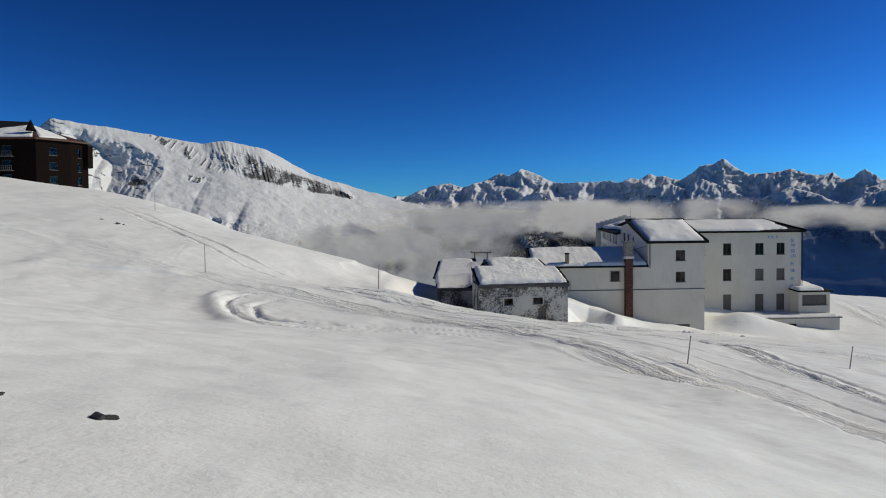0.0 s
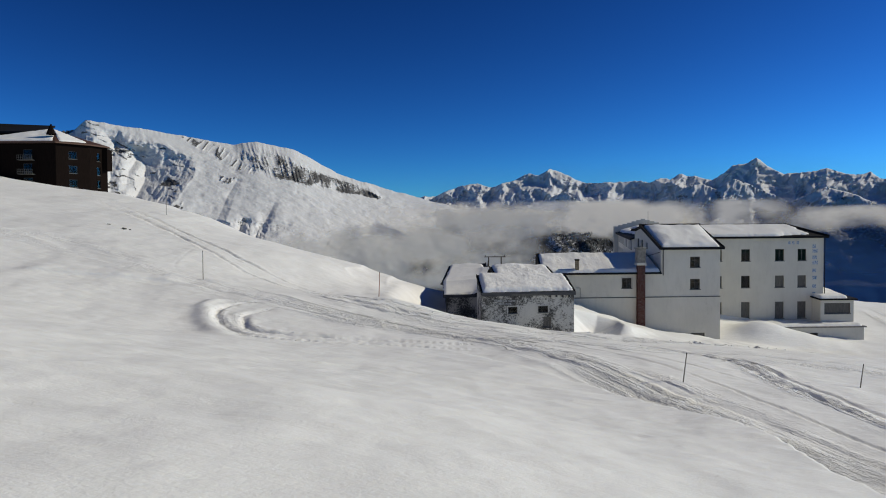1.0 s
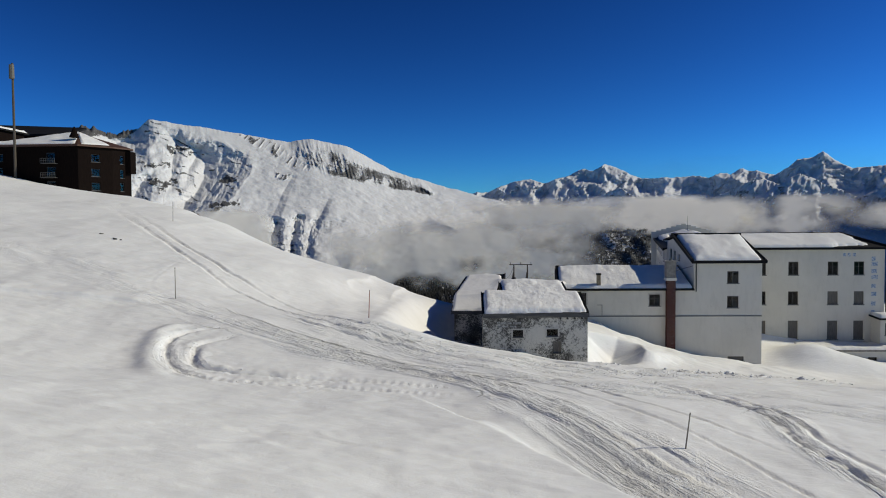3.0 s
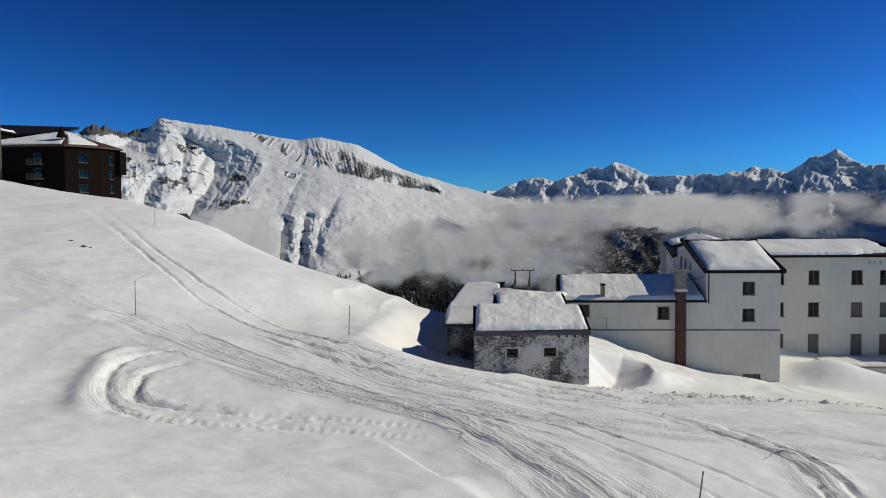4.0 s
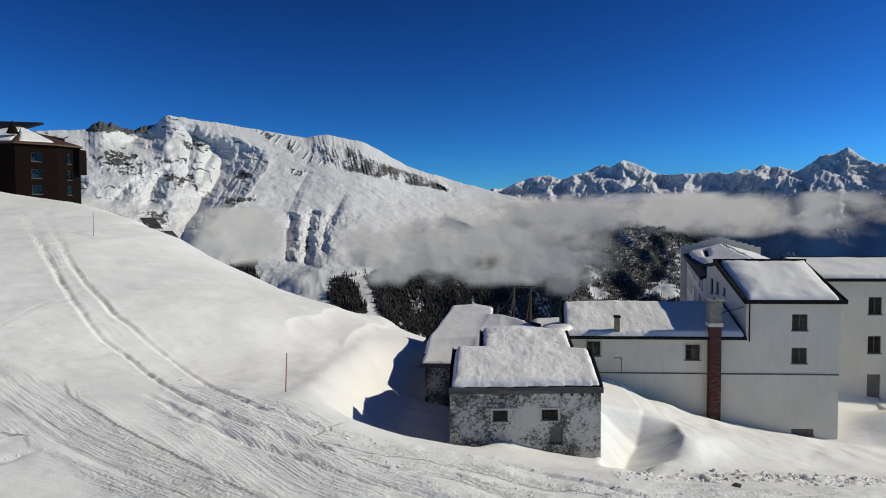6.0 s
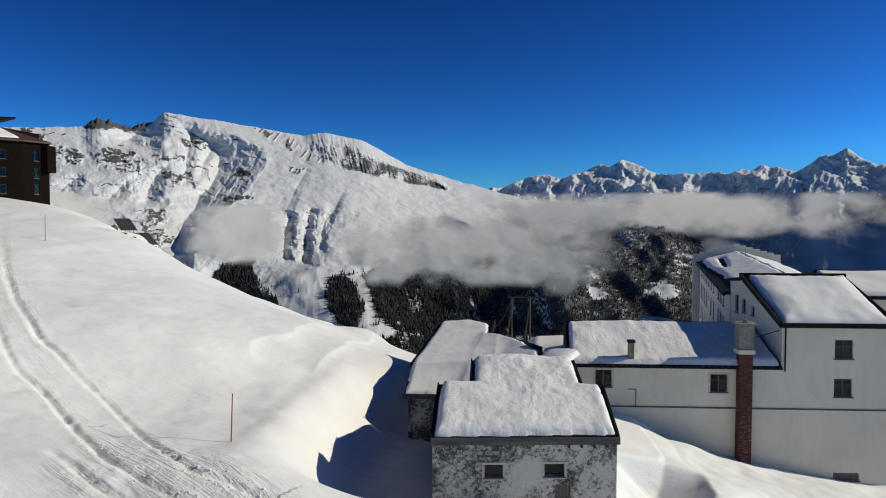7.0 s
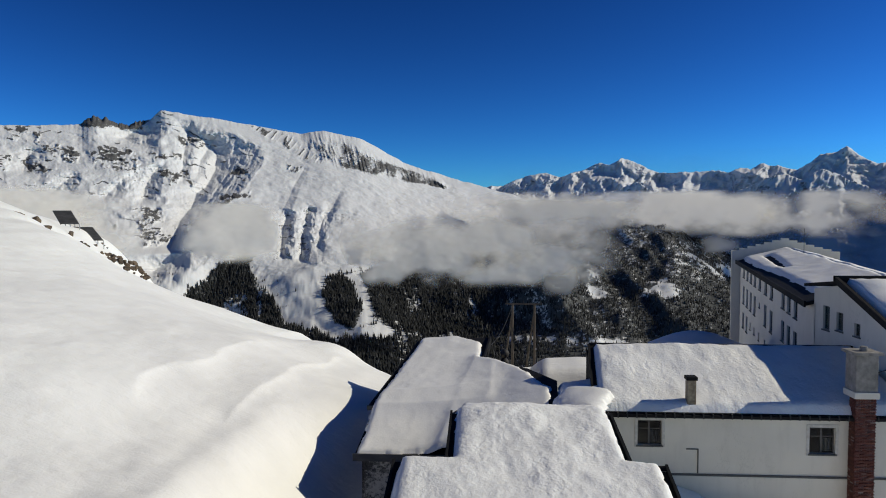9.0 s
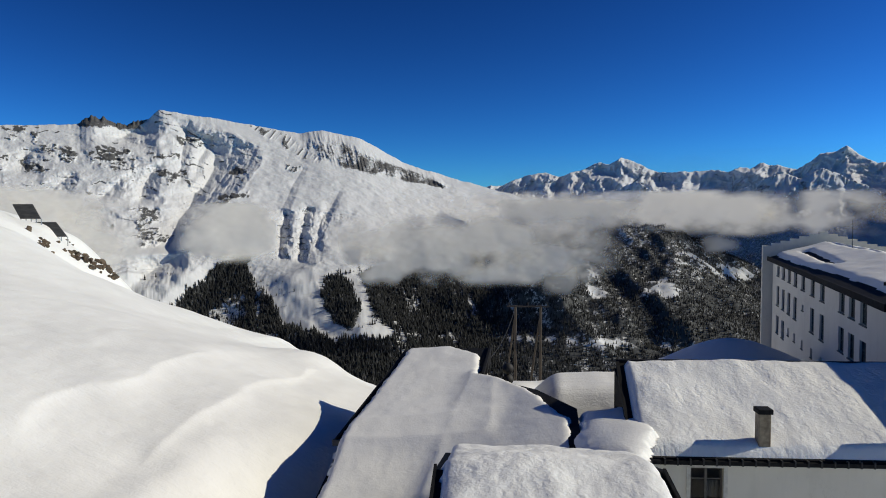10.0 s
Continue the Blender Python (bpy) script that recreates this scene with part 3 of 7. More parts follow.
RUTS = [  # single wheel ruts: line, depth, width
    (smooth_line([(-62, 137), (-50.4, 121.6), (-36.3, 103.9), (-26.7, 92.1), (-20.6, 85.5), (-17.1, 83.2), (-12.9, 79.5), (-9.2, 76.0), (-6.0, 73.4), (-2.4, 71.4), (0.4, 70.2), (4.5, 69.6), (9, 69.4), (14, 68.6), (20, 68.5)]), 0.24, 0.19),
    (smooth_line([(-58, 136), (-45.2, 118.8), (-30.2, 99.3), (-22.4, 90.7), (-18.3, 87.6), (-14.8, 85.1), (-11.2, 82.4), (-6.9, 77.8), (-3.3, 74.5), (-1.1, 73.5), (1.2, 72.7), (4.5, 72.7), (9, 73.0), (13, 73.0), (17, 72.0), (21, 70.6), (26, 71)]), 0.24, 0.19),
    (smooth_line([(-11.0, 74.6), (-5.6, 71.0), (-2.5, 69.2), (-0.4, 68.6), (2.4, 67.6), (5.0, 66.4), (9, 65.2), (14, 64.6), (20, 63)]), 0.24, 0.22),
    (smooth_line([(-12.6, 66.4), (-14.8, 64.9), (-15.7, 63.2), (-15.3, 60.3), (-14.2, 57.8), (-12.5, 55.2), (-10.5, 53.7), (-8.5, 53.0), (-5.6, 53.0), (-2.8, 53.3), (1.4, 53.8), (5.8, 53.6)]), 0.30, 0.26),
    (smooth_line([(-11.0, 64.6), (-13.1, 61.8), (-12.9, 59.8), (-12.1, 57.4), (-10.8, 56.2), (-8.4, 55.6), (-5.2, 55.5), (-2.2, 55.8), (2.4, 56.0), (5.5, 55.7)]), 0.34, 0.3),
    (smooth_line([(24, 64), (27.4, 56.5), (27, 50.5), (27.8, 46), (28.6, 39), (32, 30)]), 0.20, 0.24),
    (smooth_line([(26, 64), (28.9, 56.5), (28.5, 50.5), (29.3, 46), (30.1, 39), (33.5, 30)]), 0.15, 0.2),
    (smooth_line([(4, 68.6), (9, 68.8), (16, 67.6), (22, 68.4), (31, 71.5), (44, 75.5), (70, 77)]), 0.12, 0.14),
    (smooth_line([(6, 71.5), (12, 71), (18, 70.5), (25, 73), (33, 76), (46, 80), (70, 82)]), 0.14, 0.15),
    (smooth_line([(-26.1, 77.6), (-17.3, 72.2), (-10, 67.6), (-3, 65.2), (3.5, 62.6), (9, 58.2), (13.5, 51.8)]), 0.075, 0.12),
    (smooth_line([(-23.9, 74.8), (-16.2, 70.1), (-10, 66), (-3, 63.4), (3.5, 60.6), (8.5, 56.4), (12.6, 50.4)]), 0.085, 0.12),
    (smooth_line([(-22.0, 73.0), (-15, 68.4), (-9, 64.9), (-2, 62.4), (4, 59.6), (8.4, 55.4), (12, 49.6)]), 0.075, 0.12),
    (smooth_line([(-3, 63), (4, 62), (10, 58.5), (14, 53), (18, 46.5), (21.5, 39.5)]), 0.10, 0.12),
    (smooth_line([(6, 63.6), (10, 62.8), (13.4, 61.8), (16.2, 58.1), (19, 54.6), (22, 51.5), (27, 45)]), 0.14, 0.13),
    (smooth_line([(4, 65.2), (12, 64.2), (21, 63.5), (27.5, 64.3), (31, 63.7), (36, 62), (44, 58)]), 0.14, 0.13),
    (smooth_line([(6, 67.2), (14, 66.2), (23, 65.6), (31, 67), (40, 68), (56, 66)]), 0.12, 0.12),
    (smooth_line([(10, 60.5), (14, 57.5), (18, 52), (21.5, 47), (24, 40), (27, 30)]), 0.12, 0.12),
    (smooth_line([(12, 72.2), (20, 71.6), (28, 70.2), (39, 71), (60, 70)]), 0.12, 0.12),
    (smooth_line([(-6.4, 40), (-0.7, 41), (3.4, 40.2), (9, 40.6), (14.2, 39.1), (17.1, 36.2)]), 0.07, 0.13),
    (smooth_line([(-26.4, 90.4), (-26.0, 84.3), (-25.3, 79.5), (-22.4, 74.6)]), 0.035, 0.13),
    (smooth_line([(-10.6, 81.1), (-7.7, 79.2), (-4.6, 78.0), (-1.7, 76.8)]), 0.05, 0.14)]
LIP = smooth_line([(22, 8), (18.8, 18), (17.4, 23), (17.2, 26.5), (17.7, 29.5), (17.9, 32), (17.0, 34.4), (14.9, 37.3), (11.8, 41.5), (8, 47)])
FOLD_UPPER = smooth_line([(-7.0, 95.1), (-8.6, 99.4), (-8.3, 102.5), (-7.0, 104.9), (-6.7, 110.8), (-6.5, 117.4)])
FOLD_LOWER = smooth_line([(-2.8, 96.7), (-2.8, 103.2), (-2.3, 106.2), (-2.1, 116.0), (-2.3, 130.8)])
LOOP_BANK = smooth_line([(-14.5, 66.6), (-16.6, 65.5), (-17.1, 63.5), (-16.4, 60.4), (-15.4, 57.6), (-14.0, 54.6), (-12.0, 52.6), (-9.8, 51.8)])
OLD_LIP = smooth_line([(-38, 70), (-33.4, 70.6), (-30, 71.1), (-27.4, 71.4), (-24.3, 71.8), (-21, 71.6)])
DUNE = smooth_line([(-36, 19), (-24, 21.5), (-14, 23.6), (-8, 24.9), (-1, 25.8), (6, 27)])
CHURN = smooth_line([(20.2, 73.6), (24.3, 77.4), (29.5, 79.4), (34.6, 80.6), (40.9, 83.2), (48, 86)])
EDGE_X = [-170, -90, -62, -45, -30, -15, 0, 20, 60, 130]      # where the hill breaks off into the valley
EDGE_Y = [196, 190, 189.5, 144.5, 145, 156, 146, 122, 122, 146]


def ground_height(x, y, full=False):
    b = y - np.interp(x, EDGE_X, EDGE_Y)
    z = broad_ground(x, y) - 0.5 * np.where(b > 40, b, 0.5 * (b + np.sqrt(b * b + 36)))
    # hollow between the big drift and the stone houses
    z = z - 2.4 * step(-2.0, 5.0, x - 0.06 * (y - 95)) * step(13.0, 8.5, x) * step(75.5, 84, y) * step(108, 98, y)
    z = z - 1.8 * np.exp(-((x - 5.5) / 3.5) ** 2 - ((y - 81.5) / 4) ** 2)
    z = z - 2.2 * np.exp(-((x - 6) / 4) ** 2 - ((y - 121) / 9) ** 2) - 1.5 * np.exp(-(x / 5) ** 2 - ((y - 121) / 9) ** 2)
    z = z - 1.3 * np.exp(-((x - 2.5) / 3.2) ** 2 - ((y - 90) / 8) ** 2)
    z = z + 1.3 * np.exp(-((x + 57.5) / 3.5) ** 2 - ((y - 174.5) / 3.5) ** 2) + 0.45 * np.exp(-((x - 22) / 7) ** 2 - ((y - 73.6) / 2.2) ** 2) - 0.5 * np.exp(-((x - 23.5) / 3.5) ** 2 - ((y - 78.2) / 2.2) ** 2)
    z = z + (1.5 * np.exp(-((x + 4.2) / 4) ** 2) - 2.3 * np.exp(-((x - 4.8) / 3) ** 2)) * np.exp(-((y - 138) / 9) ** 2)
    # snow heaped in the yard behind the long house, and the terrace beside the barn
    yard = 12.3 - 2.6 * step(116, 120, y) + 3.6 * np.exp(-((x - 32.5) / 6.5) ** 2 - ((y - 125.5) / 4) ** 2)
    z = z + (yard - z) * step(14.0, 17.5, x - 0.1 * (y - 112)) * step(46, 40, x) * step(109, 112, y) * step(136, 124, y)
    # dips behind the crest and the rocky rib beyond them
    z = z - 1.8 * np.exp(-((x + 31) / 7) ** 2 - ((y - 145) / 8) ** 2) - 3.2 * np.exp(-((x + 50) / 7) ** 2 - ((y - 158) / 9) ** 2)
    z = z + 4.8 * np.exp(-((x + 46) / 5) ** 2 - ((y - 177) / 6) ** 2) - 3.0 * np.exp(-((x + 59.0) / 4.2) ** 2 - ((y - 180) / 9) ** 2) - 2.0 * np.exp(-((x + 38) / 7) ** 2 - ((y - 151) / 8) ** 2) - 1.8 * np.exp(-((x + 55) / 5) ** 2 - ((y - 169) / 6) ** 2)
    z = z - 1.2 * step(-55, -90, x) * step(108, 135, y)
    z = z - 1.5 * np.exp(-((x - 0.3) / 3.6) ** 2 - ((y - 140) / 9) ** 2) - 0.5 * np.exp(-((x + 11) / 9) ** 2 - ((y - 149) / 10) ** 2)
    # the slope above the track sags before it rises to the crest of the drift
    z = z - (1.6 * np.exp(-((x + 11) / 10) ** 2 - ((y - 84.5) / 8.5) ** 2) + 0.95 * np.exp(-((x + 5) / 4.5) ** 2 - ((y - 96) / 7.5) ** 2)) * step(1.0, -3.5, x)
    # scooped folds on the face of the drift
    for fold, rise_ in ((FOLD_UPPER, 0.28), (FOLD_LOWER, 0.3)):
        d, way = along(x, y, fold, 25.0)
        d = d + 0.4 * value_noise(way / 3, way * 0, 98)
        z = z + rise_ * np.where(d > 0, np.exp(-np.abs(d) / 0.7), np.exp(-np.abs(d) / 3.2)) * step(0, 4, way) * step(0, 4, way.max() - way)
    z = z + 0.25 * np.exp(-((x + 4.5 + 0.25 * (y - 95)) / 2.2) ** 2) * step(84, 92, y) * step(112, 104, y)
    # snow mass between stone house and long house, with a steep scooped flank towards the stone house
    crown = np.interp(x, [20, 22.5, 24, 26.5, 31, 36, 41, 47], [9.0, 8.8, 8.5, 7.95, 6.5, 5.5, 4.6, 3.9])
    gully_x = np.interp(y, [79, 81.7, 85.3, 87, 88.5], [20.3, 21.4, 23.1, 24.0, 24.3]) + 0.12 * value_noise(y / 0.9, x * 0, 6)
    gully_z = np.interp(y, [79, 81.7, 85.3, 87, 88.5], [5.7, 6.0, 6.7, 8.75, 8.8])
    rim_x = np.interp(y, [80, 81.5, 82.5, 83.6, 86, 89], [22.6, 24.6, 25.9, 26.4, 26.5, 26.0])
    rim_z = np.interp(y, [80, 81.5, 82.5, 83.6, 86, 89], [6.3, 6.9, 7.7, 8.2, 8.2, 8.1])
    bank = np.minimum(gully_z + 1.05 * (gully_x - x), 9.0 + 0.29 * (24 - x))
    bowl = gully_z + (rim_z - gully_z) * np.clip((x - gully_x) / (rim_x - gully_x), 0, 1) ** 1.25
    mass = np.where(x < gully_x, bank, np.where(x < rim_x, bowl, crown - (np.interp(rim_x, [24, 26.5], [8.5, 7.95]) - rim_z) * np.exp(-np.clip(x - rim_x, 0, 30) / 1.6)))
    mass = mass + 0.16 * step(25.5, 28, x) * fbm(x / 3.4, y / 2.6, 8, 3) - 0.5 * step(93.8, 95.6, y) * step(24, 27, x)
    face = np.interp(x, [19, 24, 28, 33, 44], [78.2, 78.6, 79.6, 80.5, 82.0])
    z = z + (mass - z) * step(0, 1, (y - face) / np.interp(x, [21, 24, 27, 32], [2.0, 2.4, 4.0, 10.0])) * step(19.2, 19.9, x) * step(52, 40, x) * step(99, 96.5, y)
    # ploughed mound in front of the hotel
    z = z + 2.3 * np.exp(-((x - 50.5) / 4.5) ** 2 - ((y - 98.5) / 2.6) ** 2) + 1.2 * np.exp(-((x - 57.5) / 5) ** 2 - ((y - 98) / 2.4) ** 2)
    # wind-scooped snow
    z = z + 0.20 * fbm(x / 11, y / 16, 3, 3) + 0.05 * fbm(x / 2.6, y / 1.7, 11, 3) + 0.012 * fbm(x / 0.6, y / 0.35, 12, 2)
    z = z + 0.06 * (ridged(x / 5.5 + 0.25 * y, y / 1.3, 14, 3, 0.55) - 0.9) * step(62, 40, y) * step(-0.3, 0.4, fbm(x / 14, y / 7, 15, 2) + 0.2)
    # undercut edge of the near hump along the road
    d, way = along(x, y, LIP, 60.0)
    z = z + 0.45 * step(0.3, -0.25, d) * np.exp(-np.clip(-d, 0, 60) / 9) * step(0, 6, way) * step(36, 27, way)
    # the road cut into the slope beside it
    z = z - 1.35 * step(-0.1, 1.7, d) * np.exp(-np.clip(d - 3, 0, 60) / 6) * step(3, 12, y) * step(56, 44, y) * step(48, 34, way)
    # wind-blown dune on the near hump
    d, way = along(x, y, DUNE, 40.0)
    z = z + 0.55 * np.exp(-np.where(d > 0, d / 5.0, -d / 1.5)) * step(0, 8, way) * step(48, 36, way)
    near, side, run, mask = np.full(x.shape, 1e9), np.zeros(x.shape), np.zeros(x.shape), np.zeros(x.shape)
    for k, (line, half, weight) in enumerate(BANDS):
        d, way = along(x, y, line, 15.0)
        d = d + 0.3 * value_noise(way / 9, way * 0 + k, 40)
        worn = 0.55 + 0.6 * value_noise(way / 7, d / 1.6, 45 + k) + 0.3 * value_noise(way / 2.5, d / 0.6, 46 + k)
        band = step(half * 1.4, half * 0.55, np.abs(d) + 0.5 * value_noise(way / 4, np.sign(d) * 2, 47 + k)) * step(0, 6, way) * step(0, 6, way.max() - way) * np.clip(worn, 0.15, 1)
        closer = np.abs(d) - half < near
        near, side, run = np.where(closer, np.abs(d) - half, near), np.where(closer, d + 9 * k, side), np.where(closer, way, run)
        if k == 0:
            band = band * (0.25 + 0.75 * step(-20, -4, x))
        mask = np.maximum(mask, band * weight)
        z = z + band * (weight * (0.05 * fbm(way * 1.1, d * 2.2, 50 + k, 3) + 0.10 * value_noise(d * 1.9, way / 13, 57 + k)) - 0.06)
    crumbs = fbm(x * 2.6, y * 2.6, 97, 3, 0.6)
    for k, (line, depth, width) in enumerate(RUTS):
        d, way = along(x, y, line)
        d = d + 0.10 * value_noise(way / 3, way * 0 + k, 80)
        fade = (0.7 + 0.3 * value_noise(way / 6, way * 0, 60 + k)) * step(0, 2, way) * step(0, 8, way.max() - way)
        z = z - 1.25 * depth * fade * np.exp(-(np.abs(d) / width) ** 1.6) * (1 + 0.35 * value_noise(way * 1.6, way * 0, 70 + k))
        z = z + 0.18 * depth * fade * np.exp(-((np.abs(d) - 2.3 * width) / width) ** 2) * (1 + 0.9 * value_noise(way * 1.9, np.sign(d) * 3, 90 + k))
        z = z + 0.16 * depth * fade * crumbs * np.exp(-(d / (4 * width)) ** 2)
    # snow pushed up outside the turning loop
    d, way = along(x, y, LOOP_BANK)
    z = z + 0.30 * np.exp(-(d / 0.75) ** 2) * step(0, 3, way) * step(0, 5, way.max() - way)
    # wind lip above the old track
    d, way = along(x, y, OLD_LIP, 20.0)
    z = z + 0.45 * np.where(d > 0, np.exp(-np.abs(d) / 0.35), np.exp(-np.abs(d) / 3.0)) * step(0, 3, way) * step(0, 3, way.max() - way)
    # tread marks pressed across the turning loop
    d, way = along(x, y, BANDS[4][0])
    z = z + 0.035 * np.sin(way * 10.5) * np.exp(-((np.abs(d) - 1.05) / 0.45) ** 2) * step(0, 4, way) * step(26, 14, way)
    # churned row of snow lumps left by the plough
    d, way = along(x, y, CHURN)
    lump = np.clip(fbm(x * 1.7, y * 1.7, 95, 4, 0.65) + 0.15, 0, 2)
    z = z + (0.22 * lump) * np.exp(-(d / 1.3) ** 2) * step(0, 4, way)
    return (z, side, run, mask) if full else z


def spaced(lo, hi, a, b, fine, growth=1.07):
    mid = list(np.arange(a, b, fine))
    out, s, v = [], fine, b
    while v < hi:
        out.append(v)
        s *= growth
        v += s
    out.append(hi)
    low, s, v = [], fine, a - fine
    while v > lo:
        low.append(v)
        s *= growth
        v -= s
    low.append(lo)
    return np.array(low[::-1] + mid + out)


def grid_mesh(name, X, Y, Z, mat, attributes=()):
    rows, cols = X.shape
    me = bpy.data.meshes.new(name)
    me.vertices.add(rows * cols)
    me.vertices.foreach_set("co", np.stack([X, Y, Z], -1).reshape(-1).astype(np.float32))
    idx = np.arange(rows * cols).reshape(rows, cols)
    quads = np.stack([idx[:-1, :-1], idx[:-1, 1:], idx[1:, 1:], idx[1:, :-1]], -1).reshape(-1, 4)
    me.loops.add(quads.size)
    me.loops.foreach_set("vertex_index", quads.reshape(-1).astype(np.int32))
    me.polygons.add(len(quads))
    me.polygons.foreach_set("loop_start", np.arange(0, quads.size, 4, dtype=np.int32))
    me.polygons.foreach_set("use_smooth", np.ones(len(quads), bool))
    me.update()
    me.validate()
    for nm, vals in attributes:
        at = me.attributes.new(nm, "FLOAT", "POINT")
        at.data.foreach_set("value", vals.reshape(-1).astype(np.float32))
    me.materials.append(mat)
    return new(name, me)


gx, gy = np.meshgrid(spaced(-165, 128, -32, 38, 0.16, 1.016), spaced(-55, 236, 28, 88, 0.16, 1.016))
gz, g_side, g_way, g_band = ground_height(gx, gy, True)
ground = grid_mesh("ground", gx, gy, gz, SNOW, [("track_side", g_side), ("track_way", g_way), ("track_band", g_band)])
tagged(ground, "wind-packed white snow slope with vehicle tracks", "snow slope", kind="structure")

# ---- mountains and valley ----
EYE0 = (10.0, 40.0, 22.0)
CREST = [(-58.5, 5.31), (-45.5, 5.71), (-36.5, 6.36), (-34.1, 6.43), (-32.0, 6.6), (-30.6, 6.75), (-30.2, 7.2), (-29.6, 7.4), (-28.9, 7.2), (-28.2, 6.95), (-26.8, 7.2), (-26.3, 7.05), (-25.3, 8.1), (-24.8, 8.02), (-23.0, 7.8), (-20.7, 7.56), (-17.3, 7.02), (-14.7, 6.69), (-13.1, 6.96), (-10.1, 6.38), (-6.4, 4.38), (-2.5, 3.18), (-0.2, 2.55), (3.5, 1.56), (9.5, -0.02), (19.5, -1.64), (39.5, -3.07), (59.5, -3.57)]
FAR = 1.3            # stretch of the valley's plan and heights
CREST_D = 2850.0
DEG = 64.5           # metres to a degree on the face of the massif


def polar(a, d):
    return EYE0[0] + d * np.sin(np.radians(a)), EYE0[1] + d * np.cos(np.radians(a))


def smooth_curve(table, a):
    q = np.array(table)
    return sum(np.interp(a + o, q[:, 0], q[:, 1]) * w for o, w in ((-0.3, 0.2), (0, 0.6), (0.3, 0.2)))


def curve(table, v):
    q = np.array(sorted(table))
    return np.interp(v, q[:, 0], q[:, 1])


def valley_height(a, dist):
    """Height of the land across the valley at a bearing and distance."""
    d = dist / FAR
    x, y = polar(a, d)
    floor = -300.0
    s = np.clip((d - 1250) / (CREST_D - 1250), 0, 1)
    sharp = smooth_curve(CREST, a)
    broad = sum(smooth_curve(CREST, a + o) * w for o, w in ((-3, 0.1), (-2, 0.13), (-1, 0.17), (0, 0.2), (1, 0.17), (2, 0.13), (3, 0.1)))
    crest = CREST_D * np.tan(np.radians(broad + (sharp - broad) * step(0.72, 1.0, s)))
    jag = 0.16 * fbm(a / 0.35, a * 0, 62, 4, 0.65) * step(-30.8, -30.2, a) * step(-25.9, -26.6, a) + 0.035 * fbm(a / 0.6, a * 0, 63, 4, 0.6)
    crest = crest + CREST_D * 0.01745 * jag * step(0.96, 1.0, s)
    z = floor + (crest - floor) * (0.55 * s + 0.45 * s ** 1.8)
    # forested hillside across the valley, its brow sinking to the east
    brow = -37 - 14.5 * np.clip(a - 15, 0, 40) - 26 * step(6, 0, a)
    rise_d = np.clip((d - 1250 - 12 * np.clip(a - 8, 0, 30)) / 700, 0, 1)
    hill = floor + (brow - floor) * (0.75 * rise_d + 0.25 * step(0, 1, rise_d)) - 0.10 * np.clip(d - 2000, 0, 2000)
    z = z + (hill - z) * step(-5, 6, a) * (1 - step(2050, 2650, d) * step(14, 2, a))
    away = np.clip((CREST_D - d) / 900, 0, 1)
    free = step(0.0, 0.16, away)
    warp = 60 * fbm(x / 400, y / 400, 21, 3)
    gullies = ridged((x + 0.35 * y + warp) / 290, (y - 0.2 * x + warp) / 1100, 22, 4, 0.45) - 1.0
    knolls = fbm((x + warp) / 220, y / 260, 24, 6, 0.52)
    east = step(-4, 4, a)
    z = z + free * step(0.0, 0.2, s) * ((26 + 10 * east) * gullies + (10 + 14 * east) * knolls) * (1 - step(0.3, 0.5, s) * (1 - east))
    z = z + 2.0 * fbm(x / 34, y / 34, 27, 4) * step(0, 0.1, s) * free
    z = z - 500 * np.clip((d - CREST_D) / 600, 0, 1)
    z = z - 60 * step(900, 250, d)
    return EYE0[2] + FAR * z, s


